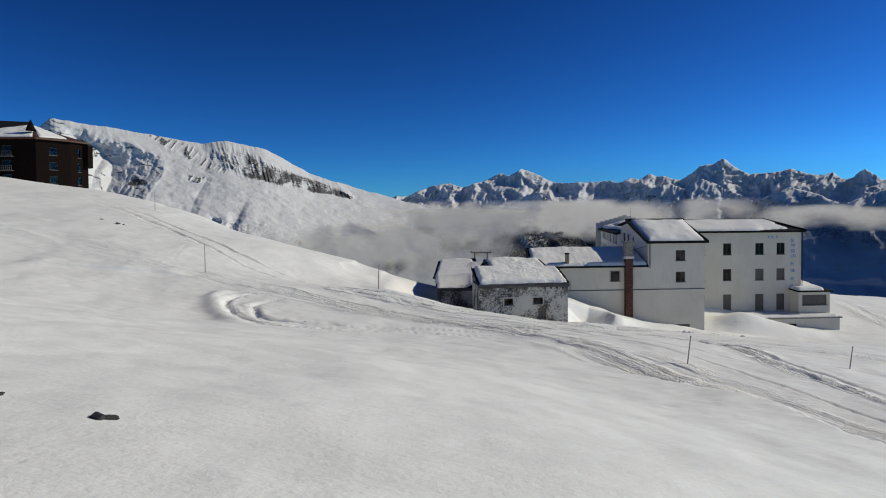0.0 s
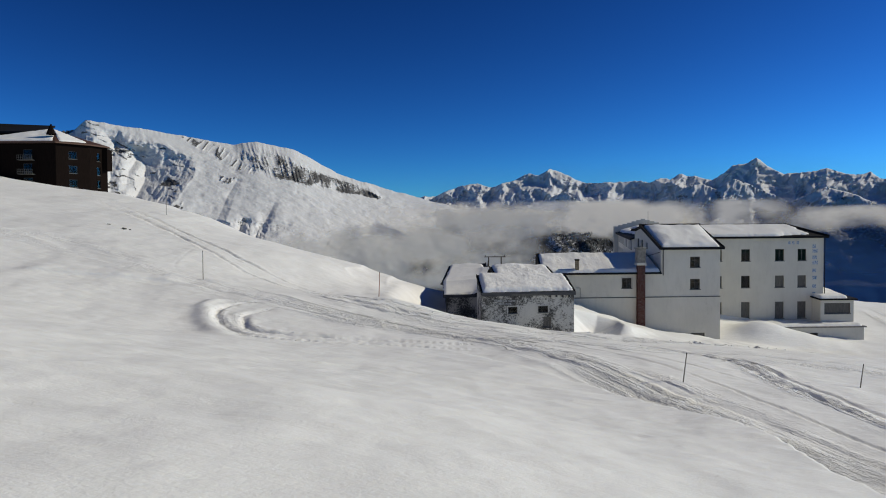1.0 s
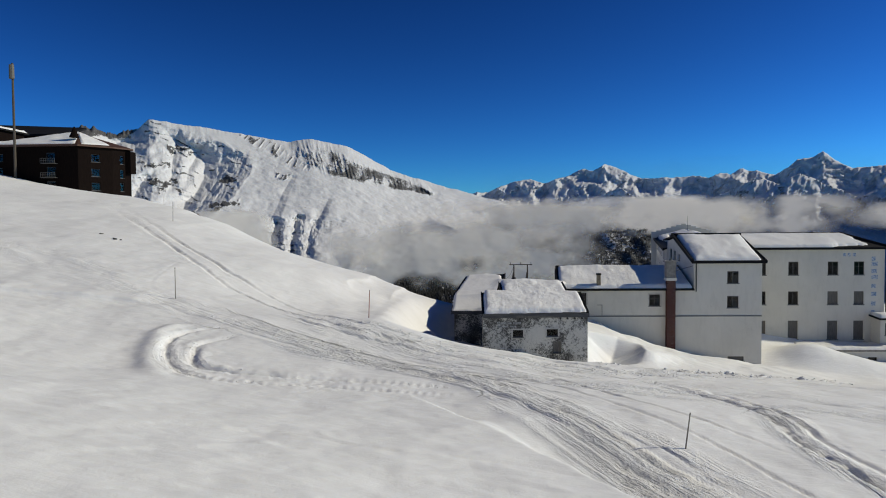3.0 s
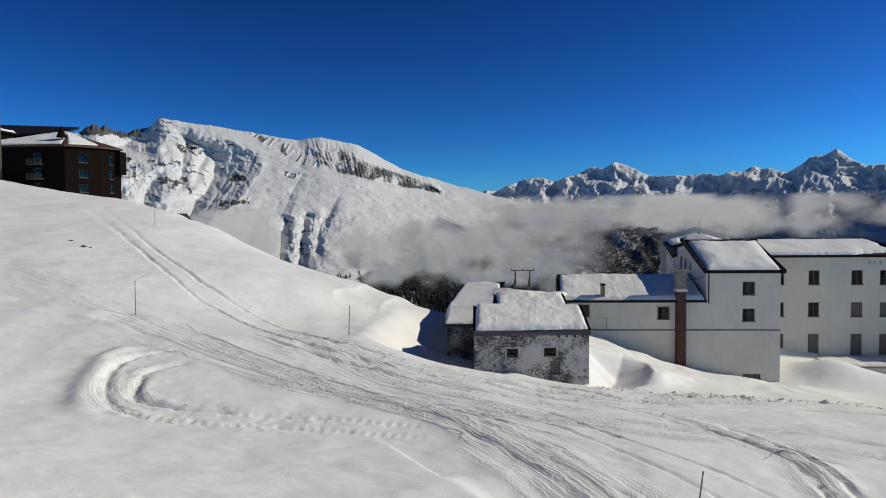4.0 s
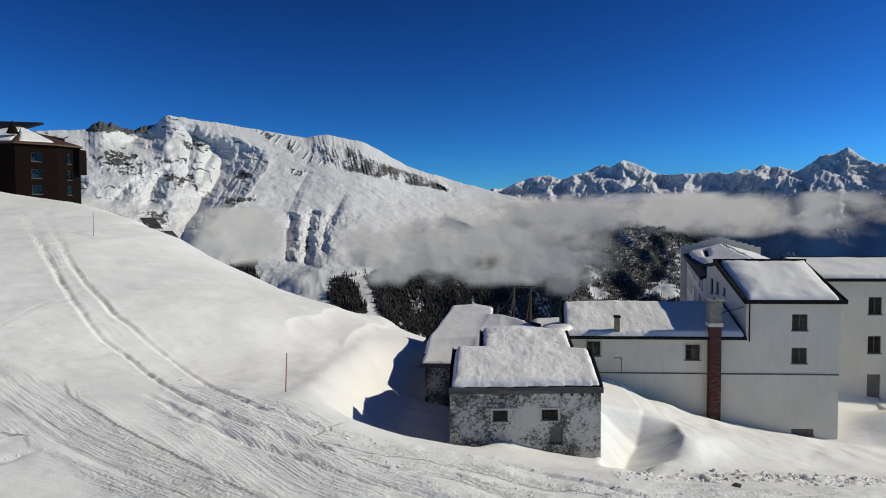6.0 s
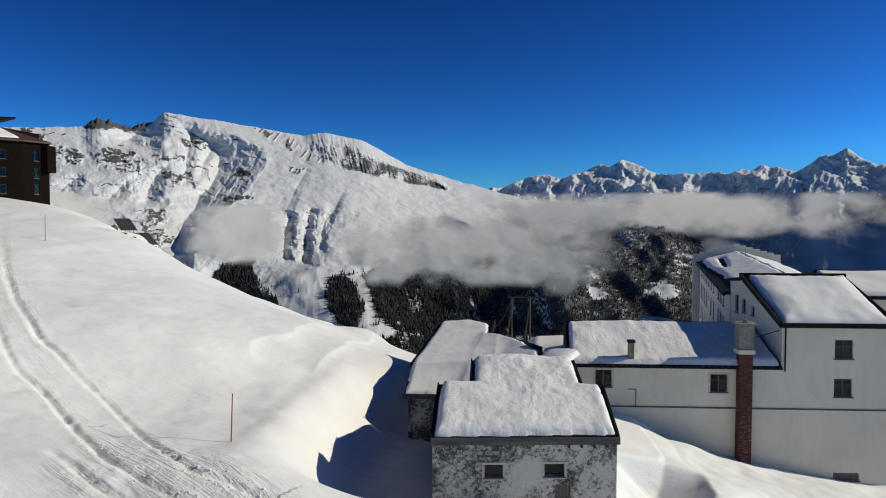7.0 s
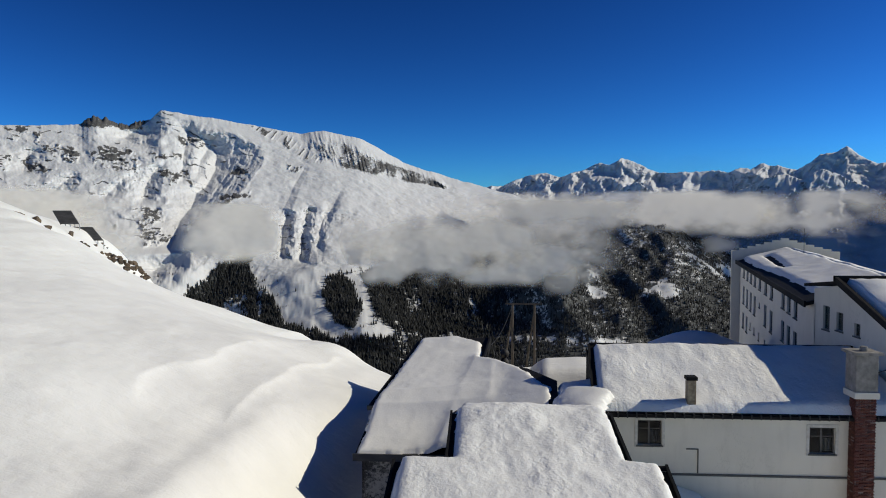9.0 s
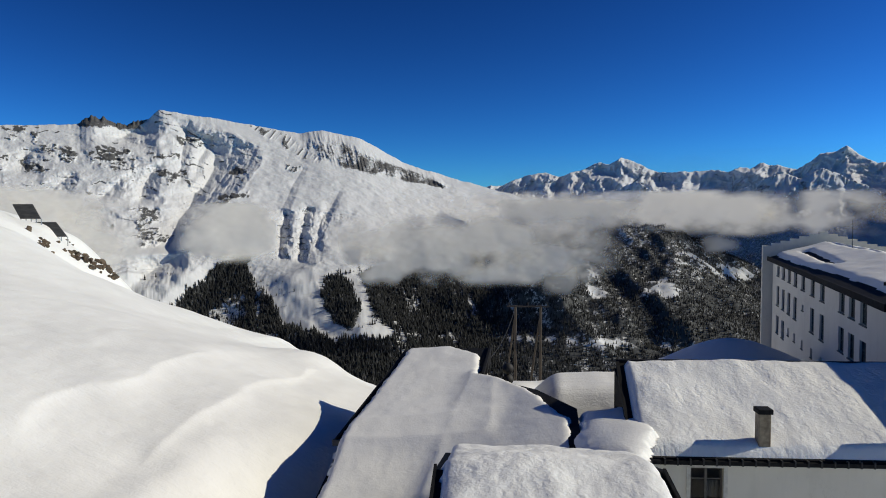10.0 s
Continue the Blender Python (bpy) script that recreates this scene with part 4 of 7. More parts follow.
# shaded flanks: crest and foot as (height, bearing) in degrees, how steeply they fall back
FLANKS = [
    ([(8.2, -22.4), (6.7, -20.6), (5.98, -18.8), (5.48, -17.8), (4.24, -17.9), (3.26, -18.5), (2.23, -19.2), (1.12, -20.7), (0.0, -21.8), (-0.85, -22.9), (-2.4, -23.5)],
     [(8.2, -24.8), (6.7, -23.6), (6.0, -22.2), (5.0, -21.3), (3.7, -21.4), (2.4, -22.1), (1.9, -22.8), (0.9, -23.1), (-0.2, -24.0), (-2.4, -24.7)], [(8.2, 10), (6.7, 80), (5.5, 190), (4.0, 265), (2.0, 255), (0.0, 210), (-2.4, 130)], 3.0, 0.12),
    ([(7.9, -25.1), (7.2, -24.7), (6.4, -24.5), (5.9, -25.4), (5.3, -25.6)], [(7.9, -25.2), (7.2, -26.3), (6.6, -26.9), (5.9, -27.8), (5.3, -27.0)], 0.7, 1.6, 0.16),
    ([(7.4, -23.0), (6.2, -22.7), (4.9, -23.0), (3.6, -23.2), (2.8, -23.3)], [(7.4, -23.1), (6.2, -23.4), (4.9, -23.7), (3.6, -23.8), (2.8, -23.8)], 1.1, 0.5, 0.12),
    ([(6.4, -20.9), (5.4, -21.3), (4.4, -21.9), (3.4, -22.3)], [(6.4, -21.2), (5.4, -21.9), (4.4, -22.5), (3.4, -22.7)], 0.9, 0.5, 0.12),
    ([(3.9, -24.9), (3.0, -25.2), (2.2, -25.3), (1.2, -25.4)], [(3.9, -25.4), (3.0, -26.1), (2.2, -26.5), (1.2, -26.6)], 1.1, 1.0, 0.15),
    ([(5.0, -33.0), (4.2, -32.9), (3.2, -33.2)], [(5.0, -33.3), (4.2, -34.1), (3.2, -34.3)], 0.9, 0.6, 0.2),
    ([(3.2, -30.6), (2.4, -30.8), (1.6, -31.4)], [(3.2, -31.0), (2.4, -32.0), (1.6, -32.6)], 0.8, 0.8, 0.2),
    ([(3.1, -27.0), (2.2, -27.3), (1.4, -27.9)], [(3.1, -27.6), (2.2, -28.6), (1.4, -29.2)], 0.8, 0.8, 0.2),
    ([(3.9, -14.2), (2.6, -14.9), (1.4, -15.3), (0.4, -15.6)], [(3.9, -14.6), (2.6, -15.4), (1.4, -15.9), (0.4, -16.4)], 0.62, 1.6, 0.06),
    ([(2.0, -11.5), (1.0, -11.7), (0.2, -12.1)], [(2.0, -11.8), (1.0, -12.3), (0.2, -12.8)], 0.7, 1.2, 0.08),
    ([(0.5, -15.2), (-1.0, -15.4), (-3.2, -15.6)], [(0.5, -15.9), (-1.0, -16.3), (-3.2, -16.4)], 1.2, 0.5, 0.2),
    ([(0.7, -13.6), (-1.0, -14.0), (-3.4, -14.1)], [(0.7, -14.3), (-1.0, -14.7), (-3.4, -14.9)], 1.2, 0.5, 0.2),
    ([(0.3, -12.3), (-1.0, -12.9), (-2.6, -13.0)], [(0.3, -13.0), (-1.0, -13.4), (-2.6, -13.6)], 1.1, 0.5, 0.2),
    ([(-2.4, -21.4), (-3.2, -21.9), (-4.5, -23.4), (-6.0, -25.0), (-7.5, -26.5)], [(-2.4, -23.0), (-3.2, -24.6), (-4.5, -26.6), (-6.0, -28.5), (-7.5, -30.0)], 0.5, 3.0, 0.12)]
# outcrops of bare rock on the face, in degrees
OUTCROPS = [
    [(-30.15, 4.85), (-29.2, 5.09), (-27.3, 4.92), (-26.7, 4.0), (-26.9, 3.3), (-27.8, 3.4), (-28.5, 4.0), (-29.4, 3.9), (-30.2, 4.3)],
    [(-35.6, 6.2), (-34.2, 6.34), (-33.4, 5.9), (-34.9, 5.7)], [(-33.5, 5.29), (-32.1, 5.24), (-30.3, 4.4), (-31.1, 4.2), (-33.2, 4.8)],
    [(-34.2, 3.96), (-33.5, 4.4), (-32.9, 3.4), (-33.9, 3.5)], [(-22.9, 2.6), (-23.6, 2.9), (-22.5, 1.8), (-23.2, 1.9)],
    [(-26.0, 4.68), (-24.2, 4.95), (-23.9, 4.5), (-25.8, 4.3)], [(-21.0, 1.8), (-18.8, 2.1), (-18.8, 1.5), (-21.4, 1.0)],
    [(-26.7, 0.65), (-25.3, 0.74), (-25.6, -0.2), (-26.9, -0.4)], [(-26.6, -1.0), (-25.0, -1.2), (-24.9, -1.9), (-26.6, -1.9)], [(-16.0, 4.37), (-14.7, 4.07), (-14.9, 3.8), (-15.9, 3.95)],
    [(-36.2, 4.6), (-35.2, 4.3), (-35.4, 3.5), (-36.2, 3.7)], [(-25.6, 3.6), (-24.4, 3.4), (-23.4, 3.5), (-24.2, 2.8)], [(-24.0, 6.1), (-22.4, 6.0), (-22.6, 5.7), (-24.0, 5.8)],
    [(-20.2, 3.7), (-19.0, 3.9), (-18.8, 3.4), (-20.4, 3.3)]]
KNOB = [(-30.7, 6.5), (-30.5, 7.4), (-25.8, 7.9), (-26.4, 6.8), (-26.9, 6.6), (-28.3, 6.5), (-29.2, 6.6)]
LOW_CLIFF = [(-16.9, 0.6), (-15.4, 0.1), (-14.3, 0.92), (-12.3, 0.24), (-10.4, 0.34), (-11.8, -0.5), (-12.5, -0.9), (-12.9, -3.6), (-17.2, -3.4), (-17.0, -0.7)]
RIDGE_ROCK = [(-18.8, 7.2), (-17.1, 6.9), (-15.8, 6.4), (-13.4, 4.6), (-14.4, 4.75), (-16.2, 5.7), (-17.5, 6.4)]
CLIFF_TOP = [(-16.0, 7.2), (-14.2, 6.98), (-11.75, 6.5), (-9.95, 5.35), (-7.2, 4.46), (-4.5, 3.47), (-2.98, 2.55)]
CLIFF_LOW = [(-16.0, 6.9), (-14.2, 5.6), (-12.2, 4.24), (-9.5, 3.63), (-7.2, 3.14), (-4.9, 2.73), (-2.98, 2.41)]


def crag(a, e):
    """How far the rock face of the massif is carved back (+) or stands out (-), by bearing and height in degrees;
    also where it is bare rock, and how rough it is."""
    X, Z = a * DEG, e * DEG
    wx, wz = 45 * fbm(X / 260, Z / 260, 21, 3), 30 * fbm(X / 200, Z / 200, 23, 3)
    ragged = fbm(X / 45, Z / 45, 61, 5, 0.6)
    crest, foot = FLANKS[0][:2]
    # the smooth shoulder lies east of the great spur
    calm = step(0.5, -0.5, a - curve(crest, e)) * step(-2.6, -1.6, e + 0.02 * a)
    low = step(-0.5, 0.2, inside(a, e, LOW_CLIFF))
    rough = np.clip(np.maximum(calm, 0.7 * low), 0, 1)
    out = np.zeros(a.shape)
    for crest, foot, fall, tail, rag in FLANKS:
        lo, hi = crest[-1][0], crest[0][0]
        c, f = curve(crest, e) + rag * ragged, curve(foot, e)
        wide = np.maximum(c - f, 0.05)
        back = np.clip((c - a) / wide, 0, 1)
        fluted = back + 0.10 * np.sin(np.pi * back) * (creased((X - 0.6 * Z) / 40, (Z + X) / 160, 71, 3, 0.5) - 0.7) * 2
        deep = curve(fall, e) if isinstance(fall, list) else fall * DEG * wide
        drop = deep * fluted * np.exp(-np.clip(f - a, 0, 30) / tail)
        out = out + drop * step(lo - 0.4, lo + 0.3, e) * step(hi + 0.25, hi - 0.15, e)
    # ribs and runnels down the face
    lean = X + 0.42 * Z + wx
    wild = 0.15 + 0.55 * step(-0.35, 0.45, fbm(X / 130, Z / 90, 77, 3))
    ribs = wild * (42 * (1 - creased(lean / 210, (Z + wz) / 300, 22, 2)) + 22 * (1 - creased((lean + 0.3 * Z) / 80, (Z + wz) / 150, 25, 4, 0.5)))
    # ledges of layered limestone
    b = (Z + wz + 0.10 * X) / 34 + 0.4 * fbm(X / 80, Z / 80, 29, 4)
    tooth = b - np.floor(b)
    hard = step(-0.1, 0.4, fbm(X / 70 + 3 * np.floor(b), np.floor(b) * 3.3, 30, 4, 0.6))
    band = 38 * (np.where(tooth < 0.28, tooth / 0.28 * 0.06, 0.06 + (tooth - 0.28) / 0.72 * 0.94) - tooth) * hard
    # rock wall under the second summit, fluted and dusted with snow
    t_, l_ = curve(CLIFF_TOP, a), curve(CLIFF_LOW, a)
    into = (e + 0.10 * ragged - l_) / np.maximum(t_ - l_, 0.2)
    wall = step(-15.6, -14.0, a) * step(-2.6, -3.6, a)
    flute = ridged((X + 0.25 * Z) / 17, Z / 70, 65, 3, 0.6)
    cliff = -46 * wall * np.clip(into, 0, 1) * step(2.2, 1.0, into) - 9 * wall * step(-0.2, 0.2, into) * step(1.25, 0.9, into) * (flute - 0.9)
    streaks = ridged((X - 0.75 * Z) / 34, (Z + X) / 190, 73, 3, 0.6)
    ridge = step(-0.25, 0.1, inside(a, e, RIDGE_ROCK) + 0.15 * ragged)
    fine = fbm(X / 20, Z / 20, 31, 4, 0.62)
    out = out + rough * (ribs + band) + cliff + 1.4 * fine * (0.08 + 0.92 * rough) + 12 * fbm(X / 200, Z / 140, 67, 2) * (1 - rough) + 14 * ridge * (1 - streaks)
    bare = 0.9 * rough * hard * step(0.02, 0.08, tooth) * step(0.34, 0.2, tooth) * step(-0.3, 0.4, ragged)
    for poly in OUTCROPS:
        stone = step(-0.22, 0.16, inside(a, e, poly) + 0.26 * ragged)
        out = out - 16 * stone * (0.6 + 0.6 * fine)
        bare = np.maximum(bare, 1.1 * stone * step(-0.7, 0.4, fbm(X / 30, Z / 14, 75, 4, 0.65)))
    bare = np.maximum(bare, low * 0.5 * step(0.05, 0.6, fbm(X / 34, Z / 55, 76, 4, 0.65)))
    bare = np.maximum(bare, 0.8 * ridge * step(0.75, 1.15, streaks))
    bare = np.maximum(bare, wall * step(-0.1, 0.12, into) * step(1.1, 0.8, into) * np.clip(0.10 + 0.6 * step(-12.9, -11.2, a) * step(1.1, 0.6, into) + 0.2 * step(0.6, 1.2, flute) + 0.35 * ragged, 0, 1))
    bare = np.maximum(bare, 0.95 * step(-0.2, 0.12, inside(a, e, KNOB) + 0.15 * ragged))
    return out, np.clip(bare, 0, 1.2), rough


def finer(lo, hi, breaks):
    """Stations from lo to hi, with a step of their own up to each break."""
    out, v = [], lo
    for upto, gap_ in breaks:
        n_ = max(1, int(round((upto - v) / gap_)))
        out += list(v + (upto - v) * np.arange(n_) / n_)
        v = upto
    return np.array(out + [hi])


va, vd = np.meshgrid(finer(-54, 50, [(-38, 0.16), (-2, 0.05), (24, 0.12), (50, 0.3)]), FAR * np.concatenate([np.linspace(190, 900, 30), np.linspace(906, 1800, 90)[:-1], np.linspace(1800, CREST_D, 250), np.linspace(CREST_D + 15, CREST_D + 500, 8)]))
vz, vs = valley_height(va, vd)
ve = np.degrees(np.arctan2(vz - EYE0[2], vd))
carve, bare, crude = crag(va, ve)
carve = carve + 15 * np.clip(-10.0 - va, 0, 12) * step(-0.5, -8.0, ve) * step(-33, -25, va)      # the lower slopes turn away from the sun
under = np.clip((FAR * CREST_D - vd) / 160, 0, 1)
carve = carve * step(6, -4, va) * step(1300, 1750, vd) * (0.4 + 0.6 * step(0, 1, under))
vd2 = vd + carve
vz = EYE0[2] + (vz - EYE0[2]) * (1 + carve / vd)          # keeps the skyline while the face moves to and fro
vx, vy = polar(va, vd2)


def slope_of(x, y, z):
    p = np.stack([x, y, z], -1)
    n = np.cross(np.gradient(p, axis=1), np.gradient(p, axis=0))
    n /= np.linalg.norm(n, axis=-1, keepdims=True) + 1e-9
    return np.abs(n[..., 2])


up = slope_of(vx, vy, vz)
rock = np.clip(bare + 0.25 * step(0.5, 0.25, up) * crude, 0, 1) * step(3, -3, va) * step(-330, -260, vz)

# stands of conifers, in degrees of bearing and height
STANDS = [
    [(-25.2, -7.5), (-23.56, -5.84), (-21.46, -4.07), (-19.54, -2.78), (-18.86, -3.1), (-18.58, -5.12), (-18.2, -7.8), (-18.6, -11.3), (-25.3, -10.0)],
    [(-17.8, -6.0), (-17.0, -6.95), (-16.1, -8.76), (-13.7, -9.07), (-11.0, -10.9), (-9.1, -14.3), (-18.6, -13.0), (-18.3, -9.1)],
    [(-13.1, -5.0), (-11.83, -4.33), (-10.6, -5.49), (-10.0, -7.33), (-10.85, -8.91), (-12.3, -8.42), (-13.3, -6.6)],
    [(-10.0, -4.81), (-9.1, -4.13), (-6.3, -3.45), (-2.6, -2.06), (0.6, -2.0), (0.6, -15.2), (-11.0, -15.1), (-11.9, -9.8), (-10.0, -9.83), (-7.3, -9.87), (-7.26, -9.19), (-8.9, -8.0)]]
SPARSE = [(-20.86, -6.1), (-19.37, -6.2), (-18.74, -7.8), (-20.26, -8.6), (-21.73, -8.2)]
CLEARINGS = [[(15.45, -2.61), (16.68, -2.81), (17.3, -3.31), (16.08, -3.25)], [(18.1, -3.55), (19.3, -3.4), (20.7, -3.91), (19.3, -4.46)], [(8.2, -4.6), (8.8, -4.6), (9.6, -7.8), (8.6, -7.6)], [(12.6, -5.2), (13.4, -4.9), (15.0, -6.0), (14.2, -6.3)]]
speck = fbm(vx / 70, vy / 70, 46, 5, 0.65)
west = np.zeros(va.shape)
for poly in STANDS:
    west = np.maximum(west, step(-0.25, 0.2, inside(va, ve, poly) + 0.22 * speck))
west = west * (1 - 0.75 * step(-0.3, 0.3, inside(va, ve, SPARSE) + 0.4 * speck))
west = np.maximum(west, 0.10 * step(0.2, 0.6, speck) * step(-3.4, -4.5, ve) + 0.5 * step(0.35, 0.7, speck) * step(-9.0, -8.6, va) * step(-0.6, -1.2, ve))
shelf = np.exp(-((ve + 9.7 + 0.10 * speck + 0.02 * va) / 0.28) ** 2) * step(-0.2, 0.4, fbm(va / 0.9, ve / 3, 49, 3))
drifts = step(0.2, 0.6, fbm(va / 1.5, ve / 0.7, 48, 5, 0.62)) * step(-9, -3, ve)
chutes = step(0.45, 0.7, fbm(va / 0.7 + ve / 2.2, ve / 3.4, 43, 3))
east = 0.92 + 0.08 * step(-4.0, -5.6, ve + 0.5 * speck) - 0.28 * drifts - 0.3 * chutes * step(14, 10, va) - 0.9 * shelf
for poly in CLEARINGS:
    east = east - 0.85 * step(-0.3, 0.5, inside(va, ve, poly) + 0.75 * speck)
woods = np.clip(np.where(va < 0.0, west * (1 - 0.8 * shelf) - 0.5 * chutes * step(-9, -7, va), east), 0, 1) * step(430, 800, vd) * step(60, 0, vz)

MOUNTAIN = material("snowy_mountain", (0.8, 0.8, 0.8), 0.85)
rk = attribute(MOUNTAIN, "rock")
fr = attribute(MOUNTAIN, "woods")
fine = noise_node(MOUNTAIN, 0.10, 10, 0.8, (1, 1, 1.8))
rockmask = ramp(MOUNTAIN, math_node(MOUNTAIN, "ADD", rk, math_node(MOUNTAIN, "MULTIPLY", math_node(MOUNTAIN, "SUBTRACT", fine, 0.5), 2.6)), [(0.48, (0, 0, 0)), (0.72, (1, 1, 1))])
rockcol = ramp(MOUNTAIN, noise_node(MOUNTAIN, 0.09, 7, 0.7, (1, 1, 2)), [(0.3, (0.022, 0.022, 0.024)), (0.6, (0.06, 0.058, 0.056)), (0.85, (0.13, 0.122, 0.11))])
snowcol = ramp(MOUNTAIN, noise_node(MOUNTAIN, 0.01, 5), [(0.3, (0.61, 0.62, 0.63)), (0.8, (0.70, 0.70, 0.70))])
woodmask = ramp(MOUNTAIN, math_node(MOUNTAIN, "ADD", fr, math_node(MOUNTAIN, "MULTIPLY", math_node(MOUNTAIN, "SUBTRACT", noise_node(MOUNTAIN, 0.07, 6, 0.75), 0.5), 3.4)), [(0.42, (0, 0, 0)), (0.72, (1, 1, 1))])
mc = mix(MOUNTAIN, math_node(MOUNTAIN, "MULTIPLY", rockmask, 0.95), snowcol, rockcol)
mc = mix(MOUNTAIN, math_node(MOUNTAIN, "MULTIPLY", woodmask, 0.94), mc, (0.02, 0.023, 0.024))
ruffle = math_node(MOUNTAIN, "MULTIPLY", noise_node(MOUNTAIN, 0.035, 8, 0.68, (1, 1, 0.7)), attribute(MOUNTAIN, "crude"))
finish(MOUNTAIN, mc, [(noise_node(MOUNTAIN, 0.02, 5, 0.5), 2.0, 0.4), (ruffle, 2.5, 0.7)])
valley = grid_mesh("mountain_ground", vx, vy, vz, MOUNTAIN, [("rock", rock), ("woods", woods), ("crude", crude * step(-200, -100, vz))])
tagged(valley, "snowy mountain massif with rock bands above a wooded valley", "mountain", kind="structure")

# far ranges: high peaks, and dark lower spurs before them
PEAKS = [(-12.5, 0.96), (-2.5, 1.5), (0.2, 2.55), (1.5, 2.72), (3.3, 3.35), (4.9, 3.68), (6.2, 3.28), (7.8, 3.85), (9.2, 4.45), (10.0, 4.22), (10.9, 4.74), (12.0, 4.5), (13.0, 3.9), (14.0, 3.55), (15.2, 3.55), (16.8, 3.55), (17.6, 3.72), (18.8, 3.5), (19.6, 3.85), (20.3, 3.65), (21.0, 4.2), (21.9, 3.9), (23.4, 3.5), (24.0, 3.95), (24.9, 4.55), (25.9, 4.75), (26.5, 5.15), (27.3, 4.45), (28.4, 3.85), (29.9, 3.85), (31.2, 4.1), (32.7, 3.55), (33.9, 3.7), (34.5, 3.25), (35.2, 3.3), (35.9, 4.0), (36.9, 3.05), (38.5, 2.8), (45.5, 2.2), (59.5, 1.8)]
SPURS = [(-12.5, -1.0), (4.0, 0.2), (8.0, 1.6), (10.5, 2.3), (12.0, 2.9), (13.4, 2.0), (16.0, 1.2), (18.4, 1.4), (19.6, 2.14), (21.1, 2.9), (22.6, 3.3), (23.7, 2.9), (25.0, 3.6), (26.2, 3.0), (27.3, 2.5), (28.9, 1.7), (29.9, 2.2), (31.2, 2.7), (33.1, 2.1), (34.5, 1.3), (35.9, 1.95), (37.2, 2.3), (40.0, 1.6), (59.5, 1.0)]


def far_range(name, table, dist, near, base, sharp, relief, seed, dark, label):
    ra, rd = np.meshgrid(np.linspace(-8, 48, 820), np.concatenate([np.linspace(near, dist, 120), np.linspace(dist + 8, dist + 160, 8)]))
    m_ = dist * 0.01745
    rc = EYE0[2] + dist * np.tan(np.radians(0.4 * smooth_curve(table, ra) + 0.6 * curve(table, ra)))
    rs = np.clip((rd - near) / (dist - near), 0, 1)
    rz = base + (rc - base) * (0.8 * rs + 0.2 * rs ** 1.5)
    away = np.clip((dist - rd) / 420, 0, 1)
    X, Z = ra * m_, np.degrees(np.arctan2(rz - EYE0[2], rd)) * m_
    w = 60 * fbm(X / 200, Z / 200, seed, 4)
    # arms that run down from the crest on either hand, with smaller ribs on them
    carve_ = relief * (1 - creased((X + 0.7 * Z + w) / 330, (Z + w) / 420, seed + 1, 2)) + 0.85 * relief * (1 - creased((X - 0.7 * Z + 0.7 * w) / 150, (Z - 0.7 * w) / 210, seed + 3, 6, 0.62))
    tooth = sharp * (creased(X / 110, X * 0, seed + 7, 5, 0.6) - 0.75) * step(0.8, 1.0, rs)
    carve_ = carve_ * step(0, 0.2, rs) * (0.55 + 0.45 * step(0, 0.4, away))
    rz = EYE0[2] + (rz + tooth - EYE0[2]) * (1 + carve_ / rd)
    rz = rz - 700 * np.clip((rd - dist) / 160, 0, 1) ** 1.2
    rx, ry = polar(ra, rd + carve_)
    rup = slope_of(rx, ry, rz)
    stone = np.clip(0.4 * step(0.5, 0.22, rup + 0.1 * fbm(X / 50, Z / 50, seed + 9, 4)) + 0.4 * fbm(X / 40, Z / 30, seed + 11, 5, 0.65) + dark * (0.3 + 0.3 * fbm(X / 90, Z / 70, seed + 13, 4, 0.65)) - 0.22, 0, 1)
    trees = step(200 * dark + 20, -80, rz) * (0.45 + 0.4 * dark)
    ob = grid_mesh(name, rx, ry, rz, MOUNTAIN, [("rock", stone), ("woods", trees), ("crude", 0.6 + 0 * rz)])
    return tagged(ob, label, "mountain range", kind="structure")


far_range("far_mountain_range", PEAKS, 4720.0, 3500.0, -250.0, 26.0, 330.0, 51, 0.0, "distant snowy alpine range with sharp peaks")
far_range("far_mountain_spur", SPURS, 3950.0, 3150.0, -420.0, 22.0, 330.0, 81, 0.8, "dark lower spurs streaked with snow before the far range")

# woods on the valley sides
TREE = material("dark_conifer", (0.03, 0.04, 0.03), 0.9)
ti = TREE.node_tree.nodes.new("ShaderNodeNewGeometry")
finish(TREE, ramp(TREE, ti.outputs["Random Per Island"], [(0.0, (0.004, 0.006, 0.007)), (0.8, (0.011, 0.0125, 0.0135)), (0.94, (0.028, 0.029, 0.031)), (1.0, (0.09, 0.09, 0.095))]))
rng = np.random.default_rng(5)


